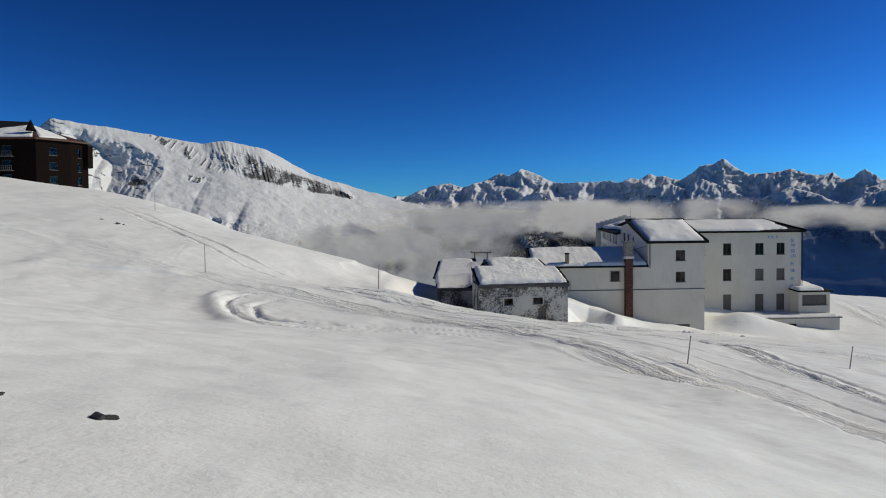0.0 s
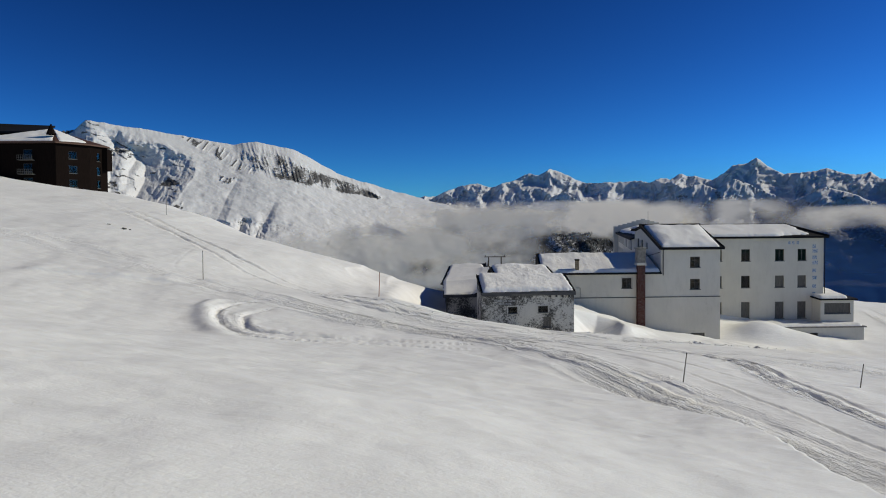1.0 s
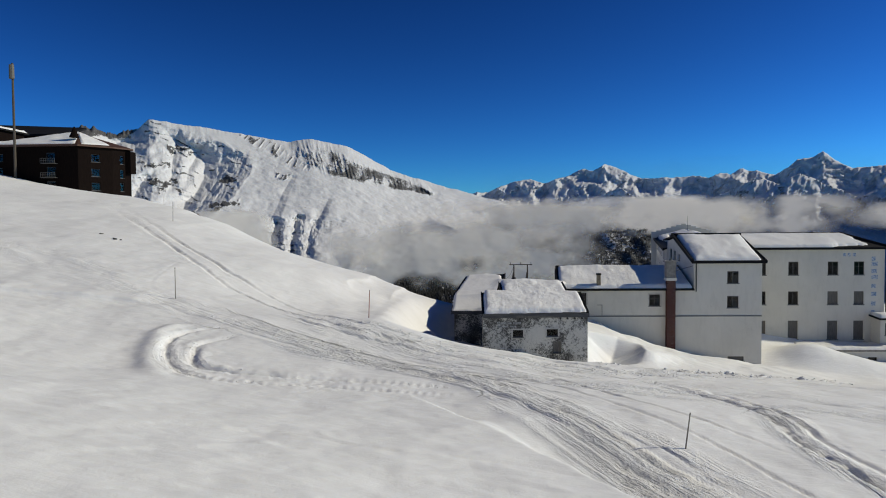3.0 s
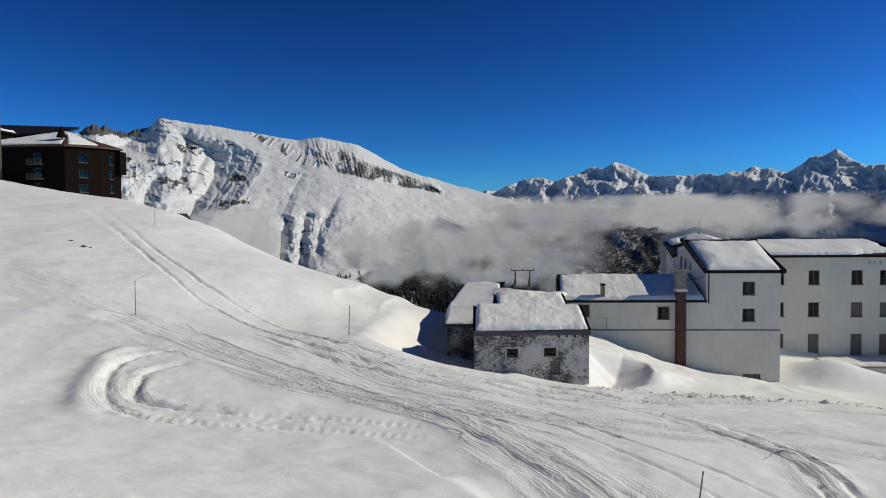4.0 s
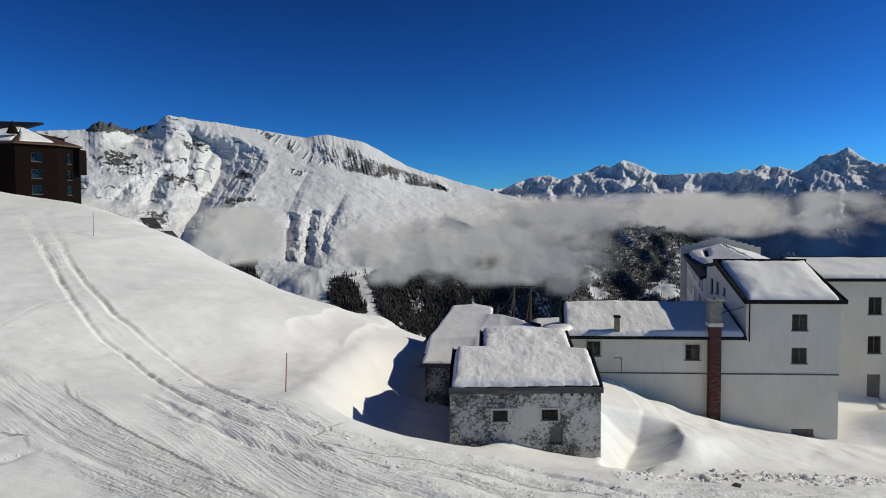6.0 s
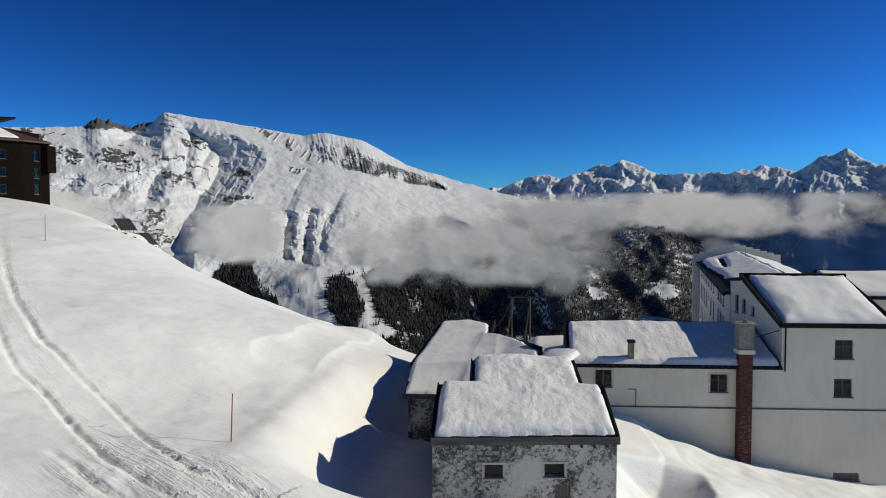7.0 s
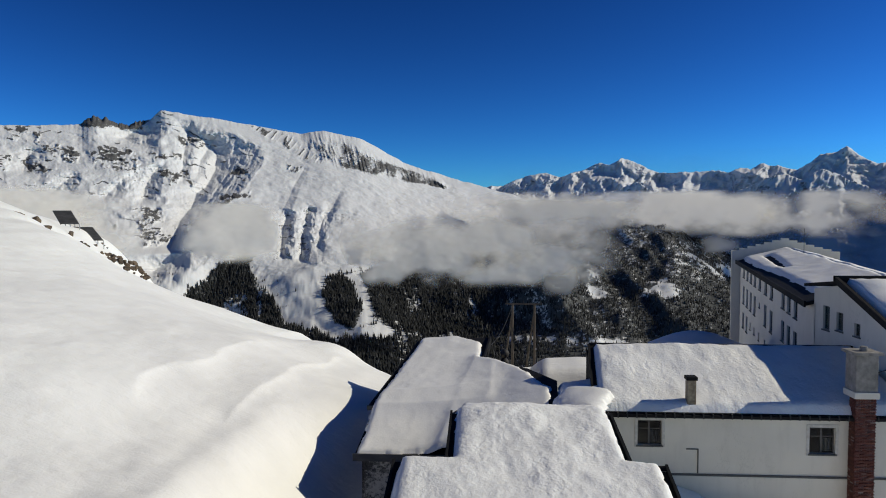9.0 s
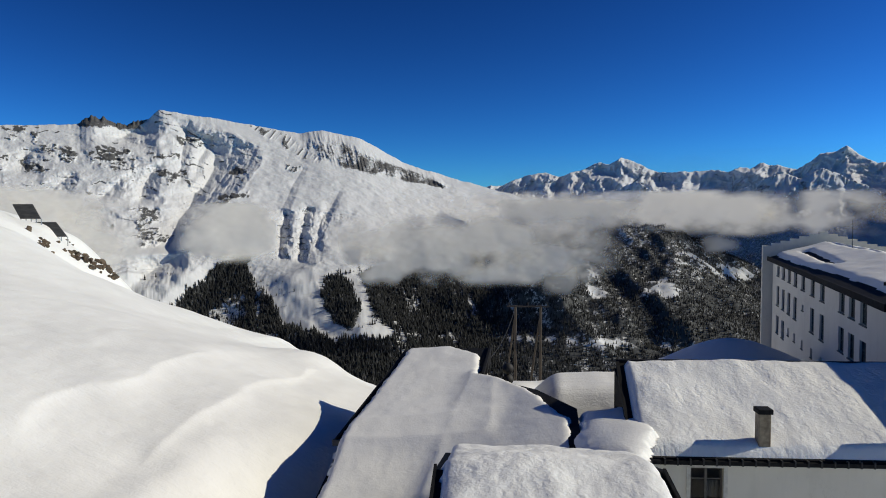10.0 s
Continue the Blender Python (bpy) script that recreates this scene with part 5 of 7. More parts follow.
def forest(count):
    n0 = count * 22
    pick = rng.random(n0)
    a, d = rng.uniform(-27, 26, n0), np.sqrt(rng.uniform(520 ** 2, 3100 ** 2, n0))
    ia = np.clip(np.searchsorted(va[0], a) - 1, 0, va.shape[1] - 2)
    idd = np.clip(np.searchsorted(vd[:, 0], d) - 1, 0, vd.shape[0] - 2)
    ok = pick < woods[idd, ia] ** 1.5 * np.where(a > 0, 0.55, 0.8)
    a, d, ia, idd = (q[ok][:count] for q in (a, d, ia, idd))
    u, w_ = (a - va[0, ia]) / (va[0, ia + 1] - va[0, ia]), (d - vd[idd, 0]) / (vd[idd + 1, 0] - vd[idd, 0])

    def on(q):
        return (q[idd, ia] * (1 - u) + q[idd, ia + 1] * u) * (1 - w_) + (q[idd + 1, ia] * (1 - u) + q[idd + 1, ia + 1] * u) * w_

    x, y, z = on(vx), on(vy), on(vz)
    h = rng.uniform(0.45, 1.0, len(a)) ** 1.3 * 24 * (1 - 0.38 * step(-4, 6, a)) * (1 - 0.25 * step(1300, 2600, d))
    w = h * rng.uniform(0.16, 0.25, len(a))
    sides = 4
    ang = rng.uniform(0, 6.28, len(a))
    base = []
    for lo, hi, rad in ((0.06, 0.62, 1.0), (0.36, 1.0, 0.72)):
        ring = np.stack([np.stack([x + rad * w * np.cos(ang + 6.283 * k / sides) * (1 + 0.3 * ((k * 7) % 3 - 1)), y + rad * w * np.sin(ang + 6.283 * k / sides), z + lo * h - 1], -1) for k in range(sides)], 1)
        tip = np.stack([x, y, z + hi * h - 1], -1)[:, None]
        base.append(np.concatenate([ring, tip], 1))
    v = np.concatenate(base, 1).reshape(-1, 3)
    n = sides + 1
    f = np.array([[o + k, o + (k + 1) % sides, o + sides] for o in (0, n) for k in range(sides)])
    faces = (f[None] + (np.arange(len(a)) * 2 * n)[:, None, None]).reshape(-1, 3)
    me = bpy.data.meshes.new("conifer_forest")
    me.vertices.add(len(v))
    me.vertices.foreach_set("co", v.reshape(-1).astype(np.float32))
    me.loops.add(faces.size)
    me.loops.foreach_set("vertex_index", faces.reshape(-1).astype(np.int32))
    me.polygons.add(len(faces))
    me.polygons.foreach_set("loop_start", np.arange(0, faces.size, 3, dtype=np.int32))
    me.update()
    me.validate()
    me.materials.append(TREE)
    return tagged(new("conifer_forest", me), "dark conifer forest dusted with snow on the valley side", "forest", kind="stuff")


forest(75000)

# ---- clouds lying in the valley ----
def make_cloud(name, colour, through_share=0.45):
    m = bpy.data.materials.new(name)
    m.use_nodes = True
    n, l = m.node_tree.nodes, m.node_tree.links
    n.remove(n["Principled BSDF"])
    dif, tra, clear, body, veil, mass = (n.new(k) for k in ("ShaderNodeBsdfDiffuse", "ShaderNodeBsdfTranslucent", "ShaderNodeBsdfTransparent", "ShaderNodeMixShader", "ShaderNodeMixShader", "ShaderNodeAttribute"))
    mass.attribute_name = "veil_mass"
    dif.inputs[0].default_value = tra.inputs[0].default_value = (*colour, 1)
    body.inputs[0].default_value = through_share
    l.new(dif.outputs[0], body.inputs[1])
    l.new(tra.outputs[0], body.inputs[2])
    l.new(mass.outputs["Fac"], veil.inputs[0])
    l.new(clear.outputs[0], veil.inputs[1])
    l.new(body.outputs[0], veil.inputs[2])
    l.new(veil.outputs[0], n["Material Output"].inputs[0])
    return m


CLOUD = make_cloud("cloud", (0.97, 0.95, 0.89), 0.2)
# darker copy of the cloud: grey of thin, shadowed cloud put into the colour
SHADED_CLOUD = make_cloud("shaded_cloud", (0.86, 0.845, 0.80), 0.33)
# veil colours that hold the blue of distant haze and shade
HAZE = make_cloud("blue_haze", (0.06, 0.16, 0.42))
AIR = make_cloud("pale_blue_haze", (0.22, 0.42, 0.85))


def cloud(a0, a1, e0, e1, d, seed, label, power=1.0, thin=0.9, layers=2, mat=None, lean=1.6, fray=1.0):
    """A bank of cloud between two bearings and two heights seen from the hill: layered billowing veils, rounded above and below."""
    holder = root("cloud_bank", *polar((a0 + a1) / 2, d), EYE0[2] + d * math.tan(radians((e0 + e1) / 2)), label, "cloud", "clouds in the valley")
    tall = d * 0.01745 * (e1 - e0) / 2
    for k in range(layers):
        dk = d + 110 * k
        a, e = np.meshgrid(np.linspace(a0, a1, int((a1 - a0) * 12) + 2), np.linspace(e0, e1, int((e1 - e0) * 24) + 2))
        u, v = (a - a0) / (a1 - a0) * 2 - 1, (e - e0) / (e1 - e0) * 2 - 1
        n = fbm(a / 2.8 + 7 * k, e / 1.6, seed + 10 * k, 6, 0.45)
        env = 1 - np.sqrt(np.abs(u) ** 3.0 + np.abs(v) ** 3.0) * 1.1
        dens = step(0.0, 0.8, env + 0.5 * n * power) * step(1.0, 0.75, np.abs(u) + 0.15 * n) * step(1.0, 0.75, np.abs(v) + 0.1 * n)
        billow = fbm(a / 2.2, e / 1.3, seed + 3 + k, 3, 0.45)
        x, y = polar(a, dk + 0.4 * tall * v * v + lean * tall * v - 0.035 * fray * tall * billow)
        z = EYE0[2] + dk * np.tan(np.radians(e))
        ob = grid_mesh("veil", x, y, z, mat or CLOUD, [("veil_mass", dens * thin)])
        adopt(ob, holder)
    return holder


cloud(-7, 33, -1.6, 2.7, 2800, 101, "long pale cloud bank drifting across the valley", 0.9, 0.98, 2, None, 3.4, 1.3)
cloud(25, 56, -0.8, 1.7, 2780, 106, "thin tail of the pale cloud bank", 0.8, 0.97, 2, None, 4.0)
cloud(-2.5, 16.5, -1.4, 1.9, 1900, 151, "grey cloud lying before the pale bank", 0.9, 0.7, 1, SHADED_CLOUD)
cloud(-14.5, 12.5, -5.6, 0.7, 1500, 111, "grey cloud hanging over the forested valley", 1.1, 0.88, 2, SHADED_CLOUD)
cloud(-24.8, -15.4, -3.8, 1.8, 1540, 121, "small grey cloud below the rock face", 0.55, 0.93, 2, SHADED_CLOUD)
cloud(-52, -24.2, -5.4, 3.2, 1580, 131, "grey cloud lying behind the snow ridge", 0.55, 0.94, 3, SHADED_CLOUD)
cloud(4.4, 8.0, -6.3, -3.6, 1450, 161, "wisp of cloud over the forest", 0.7, 0.5, 1, SHADED_CLOUD)
cloud(16.5, 20.5, -2.9, -1.2, 2500, 171, "wisp of cloud at the brow of the hill", 0.7, 0.6, 1, SHADED_CLOUD)

# sheets added before the distance; their blue paints in haze and shade
cloud(13, 50, -9.0, 1.2, 2950, 141, "blue veil painting haze and shade into the far valley", 0.35, 0.8, 1, HAZE)
cloud(22, 54, -11.0, -0.9, 1900, 191, "blue veil painting haze and shade over the valley floor", 0.3, 0.72, 1, HAZE)
cloud(-9, 52, -4.0, 7.0, 3080, 181, "thin pale blue veil painting haze before the far range", 0.2, 0.15, 1, AIR)

# ---- the old hotel: stone house with the flaking front ----
HUT_A, HUT_B = (8.95, 80.15), (19.75, 81.0)
hut = root("stone_house", 14.3, 84, 6.0, "old stone house with flaking grey plaster and snow-covered roof", "house")
HUT_TURN = pose(8.95, 80.15, 0, 0, 0, math.degrees(math.atan2(0.85, 10.8)))
hut_open = [(3.05, 4.15, 9.95, 10.72), (6.57, 7.75, 10.0, 10.75), (7.2, 8.1, 8.25, 9.45)]
part("wall", facade(HUT_A, HUT_B, 4.5, 12.1, hut_open, 0.5), HUT_PLASTER, hut, "flaking grey plaster front")
HUT_RING = [HUT_B, (19.75, 86.5), (18.35, 86.5), (18.35, 97.1), (11.1, 97.1), (11.1, 86.3), (8.95, 86.3), HUT_A]
for (p, q), zt in zip(zip(HUT_RING[:-1], HUT_RING[1:]), (12.3, 13.9, 12.9, 12.9, 12.9, 13.9, 12.3)):
    part("wall", facade(p, q, 4.5, zt), HUT_PLASTER, hut)
for u0, u1, z0, z1 in hut_open[:2]:
    window(hut, HUT_A, HUT_B, u0, u1, z0, z1, "plain", "small dark window in a pale surround")
    bm = bmesh.new()
    for r in ((u0 - 0.13, u0, z0 - 0.13, z1 + 0.13), (u1, u1 + 0.13, z0 - 0.13, z1 + 0.13), (u0, u1, z1, z1 + 0.13), (u0, u1, z0 - 0.13, z0)):
        add_box(bm, r[0], r[1], -0.05, 0.02, r[2], r[3], HUT_TURN)
    part("window_surround", bm, PALE_STONE, hut, "pale stone window surround")
u0, u1, z0, z1 = hut_open[2]
window(hut, HUT_A, HUT_B, u0, u1, z0, z1, "board", "grey boarded hatch")
part("roof", slab([(8.85, 79.85, 12.40), (19.85, 80.8, 12.45), (19.85, 86.5, 14.0), (8.85, 86.3, 14.0)], 0.22), SLATE, hut, "dark slate roof")
part("upper_roof", slab([(11.0, 86.3, 14.02), (18.45, 86.5, 14.02), (18.45, 91.3, 14.72), (11.0, 90.8, 14.72)], 0.22), SLATE, hut)
part("rear_roof", slab([(11.0, 90.8, 14.72), (18.45, 91.3, 14.72), (18.45, 97.2, 13.1), (11.0, 97.2, 13.1)], 0.22), SLATE, hut)
part("fascia", box(-0.1, 10.92, -0.42, -0.34, 12.0, 12.42, HUT_TURN), FASCIA, hut, "grey painted eave board")
part("eave_plank", box(3.4, 7.2, -0.44, -0.42, 12.02, 12.2, HUT_TURN), SHUTTER, hut, "loose grey eave plank")
for x, ya in ((8.83, 79.85), (19.77, 80.8)):
    part("verge_board", slab([(x, ya, 12.52), (x + 0.1, ya, 12.52), (x + 0.1, 86.4, 14.1), (x, 86.4, 14.1)], 0.3), SLATE, hut, "dark verge board")
for x in (10.96, 18.4):
    part("verge_board", slab([(x, 86.3, 14.14), (x + 0.1, 86.3, 14.14), (x + 0.1, 91.1, 14.82), (x, 91.1, 14.82)], 0.3), SLATE, hut, "dark verge board")
for k in range(4):
    part("rafter_end", box(7.9 + 0.75 * k, 8.02 + 0.75 * k, -0.3, 0.05, 11.78, 11.95, HUT_TURN), BLACK, hut)
bm = bmesh.new()
for w0, w1, zz, hh in ((1.45, 1.75, 11.35, 0.24), (1.8, 2.05, 11.3, 0.18), (2.1, 2.35, 11.32, 0.2), (2.4, 2.95, 11.3, 0.2), (3.1, 3.9, 11.3, 0.22), (1.5, 2.0, 10.98, 0.2), (2.1, 2.6, 10.98, 0.17), (2.75, 3.4, 10.98, 0.18)):
    add_box(bm, w0, w1, -0.012, 0.01, zz, zz + hh, HUT_TURN)
part("wall_writing", bm, GREY_PAINT, hut, "faded unreadable wall lettering")
draped_snow([(9.05, 80.0), (19.65, 80.95), (19.55, 86.5), (18.3, 86.7), (18.2, 97.0), (11.25, 97.0), (11.25, 86.5), (9.15, 86.4)], [[(8.85, 79.85, 12.40), (19.85, 80.8, 12.45), (19.85, 86.5, 14.0), (8.85, 86.3, 14.0)], [(11.0, 86.3, 14.02), (18.45, 86.5, 14.02), (18.45, 91.3, 14.72), (11.0, 90.8, 14.72)], [(11.0, 90.8, 14.72), (18.45, 91.3, 14.72), (18.45, 97.2, 13.1), (11.0, 97.2, 13.1)]], 0.42, 201, "thick pitted snow on the stone house roof", ridge=True, round_at=0.5, ragged=0.035, lumps=0.035)

# ---- barn behind it ----
barn = root("barn", 11, 103, 7.0, "grey stone barn under deep drifted snow", "barn")
part("wall", facade((5.6, 97.3), (11.5, 97.3), 3.0, 10.25), HUT_PLASTER, barn, "flaking grey plaster wall")
part("wall", facade((5.9, 103.4), (5.6, 97.3), 3.0, 10.25), HUT_PLASTER, barn)
part("wall", facade((7.2, 117.2), (5.7, 103.2), 3.0, 11.6), HUT_PLASTER, barn)
part("wall", facade((12.8, 116.2), (7.2, 117.2), 3.0, 13.0), HUT_PLASTER, barn)
part("gable_wall", facade((12.35, 110.2), (12.85, 116.2), 3.0, 13.1), PLASTER, barn, "white gable end")
part("wall", facade((15.2, 106.0), (12.4, 110.0), 3.0, 13.1), HUT_PLASTER, barn)
FRONT_ROOF = [(5.2, 96.9, 10.45), (12.5, 96.9, 10.8), (12.5, 103.6, 12.2), (5.4, 103.6, 11.6)]
REAR_ROOF = [(5.2, 102.6, 11.75), (12.4, 102.0, 12.25), (13.0, 116.5, 13.9), (7.0, 117.6, 13.45)]
SIDE_ROOF = [(10.5, 97.2, 11.0), (16.7, 97.4, 13.4), (17.1, 102.1, 13.7), (15.5, 106.3, 13.55), (12.4, 110.2, 13.4)]
part("front_roof", slab(FRONT_ROOF, 0.22), SLATE, barn, "dark slate roof")
part("rear_roof", slab(REAR_ROOF, 0.22), SLATE, barn)
part("side_roof", slab(SIDE_ROOF, 0.3), SLATE, barn, "dark slate roof with bare edge")
part("eave_board", slab([(5.0, 102.5, 11.8), (7.6, 102.3, 11.85), (7.6, 102.45, 11.85), (5.0, 102.7, 11.8)], 0.3), FASCIA, barn, "grey eave board")
part("verge_board", slab([(5.12, 102.6, 11.86), (5.26, 102.6, 11.86), (7.06, 117.6, 13.42), (6.92, 117.6, 13.42)], 0.28), SLATE, barn)
part("verge_board", slab([(12.44, 110.2, 13.52), (12.58, 110.2, 13.52), (13.1, 116.5, 14.05), (12.96, 116.5, 14.05)], 0.9), SLATE, barn, "dark verge board")
part("side_wall", facade((16.5, 97.6), (16.95, 101.3), 3.0, 13.2), BROWN_WOOD, barn, "dark timber side wall")
part("side_wall", facade((16.95, 101.3), (15.25, 106.0), 3.0, 13.2), BROWN_WOOD, barn)
part("fascia", box(5.15, 12.5, 96.82, 96.9, 10.2, 10.62), FASCIA, barn)
draped_snow([(5.3, 97.0), (12.3, 97.0), (16.3, 97.5), (16.6, 100.6), (15.9, 102.6), (15.0, 105.9), (13.6, 108.4), (12.25, 110.1), (12.3, 114.6), (11.3, 115.6), (10.4, 116.9), (7.3, 117.3), (5.5, 103.0)], [FRONT_ROOF, REAR_ROOF, SIDE_ROOF], 0.3, 213, "smooth drifted snow running over the barn roofs", lumps=0.012, ragged=0.07, mat=DRIFT_SNOW)
draped_snow([(16.6, 95.2), (18.2, 93.0), (19.1, 95.6), (19.7, 96.7), (19.7, 98.6), (19.6, 101.2), (17.3, 101.6), (16.6, 98.0)], [[(17, 95, 14.0), (18.3, 94, 14.2), (20.0, 96.6, 13.65), (19.6, 100.8, 14.7), (17.3, 101.4, 13.2), (16.8, 97.5, 13.4)]], 0.35, 217, "snow drift bridging the gap between the roofs", round_at=1.2, mat=DRIFT_SNOW)

# ---- long low wing with brick chimney ----
LY = 96.56
long_house = root("long_low_house", 27, 100, 5.0, "long low white-plastered house with snow-covered roof", "house")
long_open = [(2.05, 3.35, 11.55, 12.92), (11.15, 12.5, 11.25, 12.68)]
part("wall", facade((18.85, LY), (35.5, LY), 2.5, 13.4, long_open), PLASTER, long_house, "white plaster front with a string course")
part("wall", facade((19.0, 102.8), (18.85, LY), 2.5, 13.4, (), 0.3, [(0.0, 15.55)]), SLATE, long_house, "dark clad gable end")
part("wall", facade((20.9, 109), (19.0, 102.8), 2.5, 13.4), PLASTER, long_house)
part("wall", facade((35.5, 109), (20.9, 109), 2.5, 13.4), PLASTER, long_house)
window(long_house, (18.85, LY), (35.5, LY), *long_open[0], "curtain", "weathered window with broken panes")
window(long_house, (18.85, LY), (35.5, LY), *long_open[1], "curtain", "weathered window with broken panes")
part("roof", slab([(18.5, 96.1, 13.45), (35.4, 96.1, 13.45), (35.4, 103.0, 15.85), (19.2, 103.0, 15.85)], 0.16), SLATE, long_house, "dark sheet roof")
part("rear_roof", slab([(19.2, 103.0, 15.85), (35.4, 103.0, 15.85), (35.4, 109.6, 13.5), (20.9, 109.6, 13.5)], 0.16), SLATE, long_house)
part("gutter", box(18.5, 35.4, 95.96, 96.1, 13.22, 13.38), SLATE, long_house, "dark metal gutter")
part("ridge_cap", box(19.2, 35.4, 102.9, 103.12, 15.83, 15.96), SLATE, long_house)
part("verge_board", slab([(18.45, 96.1, 13.52), (18.6, 96.1, 13.52), (19.25, 103.0, 15.92), (19.1, 103.0, 15.92)], 0.3), SLATE, long_house)
part("string_course", box(18.85, 43.85, LY - 0.07, LY - 0.003, 9.92, 10.02), FASCIA, long_house, "thin stone ledge")
snow_sheet([(18.75, 96.15, 13.47), (35.3, 96.15, 13.47), (35.3, 102.8, 15.80), (19.4, 102.8, 15.80)], 0.38, 221, "pitted snow on the long roof", lumps=0.04)
part("conduit", box(24.12, 24.17, LY - 0.05, LY - 0.004, 10.05, 11.4), FASCIA, long_house, "thin wall conduit")
part("conduit", box(23.5, 24.12, LY - 0.05, LY - 0.004, 11.35, 11.4), FASCIA, long_house)
part("plinth", box(18.85, 35.5, LY - 0.05, LY - 0.003, 2.5, 9.9), PLASTER, long_house, "slightly proud lower wall")
for u0, u1, z0, z1 in long_open:
    bm = bmesh.new()
    for r in ((u0 - 0.16, u0, z0 - 0.1, z1 + 0.16), (u1, u1 + 0.16, z0 - 0.1, z1 + 0.16), (u0, u1, z1, z1 + 0.16)):
        add_box(bm, 18.85 + r[0], 18.85 + r[1], LY - 0.03, LY + 0.02, r[2], r[3])
    part("window_surround", bm, PALE_STONE, long_house, "pale window surround")
bm = bmesh.new()
for k in range(34):
    add_box(bm, 18.7 + 0.5 * k, 18.76 + 0.5 * k, 95.93, 96.12, 13.2, 13.46)
tagged(part("gutter_bracket", bm, BLACK, long_house), kind="stuff")
vent = root("small_chimney", 23.7, 96.6, 13.4, "small weathered ochre chimney at the eave of the long roof", "chimney")
part("shaft", box(23.5, 23.96, 96.4, 96.86, 13.2, 15.2, None, 0.02), OCHRE_STONE, vent)
part("cap", box(23.44, 24.02, 96.34, 96.92, 15.16, 15.36, None, 0.02), SLATE, vent, "dark chimney cap")
stack = root("brick_chimney", 32.55, 96.3, 5.0, "tall red brick chimney with plaster head on a white house", "chimney")
part("core", box(32.05, 33.02, 95.92, 96.56, 3.0, 14.95), MORTAR, stack)
part("head", box(31.97, 33.1, 95.84, 96.95, 14.75, 16.75, None, 0.03), CONCRETE, stack, "grey plastered chimney head")
part("cap", box(31.8, 33.28, 95.68, 97.12, 16.75, 16.9, None, 0.02), CONCRETE, stack)
part("stay_rod", tube((33.1, 96.5, 15.6), (35.5, 97.0, 16.2), 0.03, 0.03, 6), BLACK, stack, "thin black stay rod")
part("flashing", box(31.9, 33.18, 95.76, 97.0, 14.45, 14.8, None, 0.02), PLASTER, stack, "white plaster collar")
part("flue", tube((32.55, 96.3, 16.9), (32.55, 96.3, 17.15), 0.2, 0.18, 10), CONCRETE, stack)
bm = bmesh.new()
rb = random.Random(4)
z = 3.0
row = 0
while z < 14.4:
    x = 32.0 - (0.13 if row % 2 else 0.0)
    while x < 33.05:
        x1 = min(x + 0.25, 33.07)
        xa = max(x, 32.0)
        if x1 - xa > 0.04:
            o = rb.uniform(-0.035, 0.035)
            add_box(bm, xa + 0.006, x1 - 0.006, 95.87 + o, 95.97, z + 0.006, z + 0.066)
        x += 0.26
    for ya in (95.98, 96.24):
        for xa, xb in ((31.99, 32.06), (33.01, 33.08)):
            add_box(bm, xa + rb.uniform(-0.01, 0.01), xb, ya, ya + 0.25, z + 0.006, z + 0.066)
    z += 0.078
    row += 1
tagged(part("brickwork", bm, BRICK, stack, "red brick courses"), kind="stuff")

# ---- tower block and main block of the hotel ----
hotel = root("hotel", 50, 108, 4.0, "abandoned white alpine hotel with dark-edged snowy roof", "hotel")
TA, TB, TD = (35.5, LY), (43.85, LY), 105.24
tow_open = [(4.1, 5.5, 14.05, 15.55), (4.1, 5.5, 11.0, 12.45), (4.2, 6.2, 4.3, 4.9)]
part("wall", facade(TA, TB, 0.5, 16.75, tow_open), PLASTER, hotel, "white plaster wall")
part("wall", facade((43.85, LY), (43.85, 106), 0.5, 16.75), PLASTER, hotel)
side_open = [(1.3, 2.2, 16.4, 18.0), (3.1, 3.95, 16.6, 17.8), (5.3, 6.0, 16.6, 17.4), (1.3, 2.2, 12.8, 14.4), (3.1, 3.95, 12.9, 14.3)]
part("gable_wall", facade((35.5, 108.3), (35.5, 101.9), 0.5, 18.2, side_open, 0.4, [(6.4, 18.7), (3.7, 19.6), (0.0, 19.0)]), PLASTER, hotel)
part("gable_wall", facade((35.5, 101.9), (35.5, LY), 0.5, 16.7, (), 0.4, [(0.0, 18.7)]), PLASTER, hotel)
for o in side_open:
    window(hotel, (35.5, 108.3), (35.5, 101.9), *o, "cross")
part("wall", facade((43.85, 108.3), (35.5, 108.3), 0.5, 18.9), PLASTER, hotel)
for o in tow_open[:2]:
    window(hotel, TA, TB, *o, "curtain", "weathered window with broken panes")
window(hotel, TA, TB, *tow_open[2], "board", "boarded cellar opening")
MA, MB = (43.85, 105.24), (63.75, 105.24)
main_open, styles = [], []
for z0, z1, st in ((14.4, 16.2, "cross"), (10.35, 12.15, "cross"), (5.6, 8.15, "board")):
    for x0, x1 in ((46.6, 47.95), (50.95, 52.3), (56.2, 57.6), (59.7, 61.05)):
        main_open.append((x0 - 43.85, x1 - 43.85, z0, z1))
        styles.append("board" if st == "board" or (z0 < 12 and x0 > 55) else st)
part("wall", facade(MA, MB, 0.0, 18.0, main_open), PLASTER, hotel, "white plaster front with flaking paint")
for o, st in zip(main_open, styles):
    window(hotel, MA, MB, *o, st)
part("wall", facade((63.75, 105.24), (63.75, 116.5), 0.0, 18.0), PLASTER, hotel)
part("wall", facade((63.75, 116.5), (46.0, 116.5), 0.0, 18.0), PLASTER, hotel)
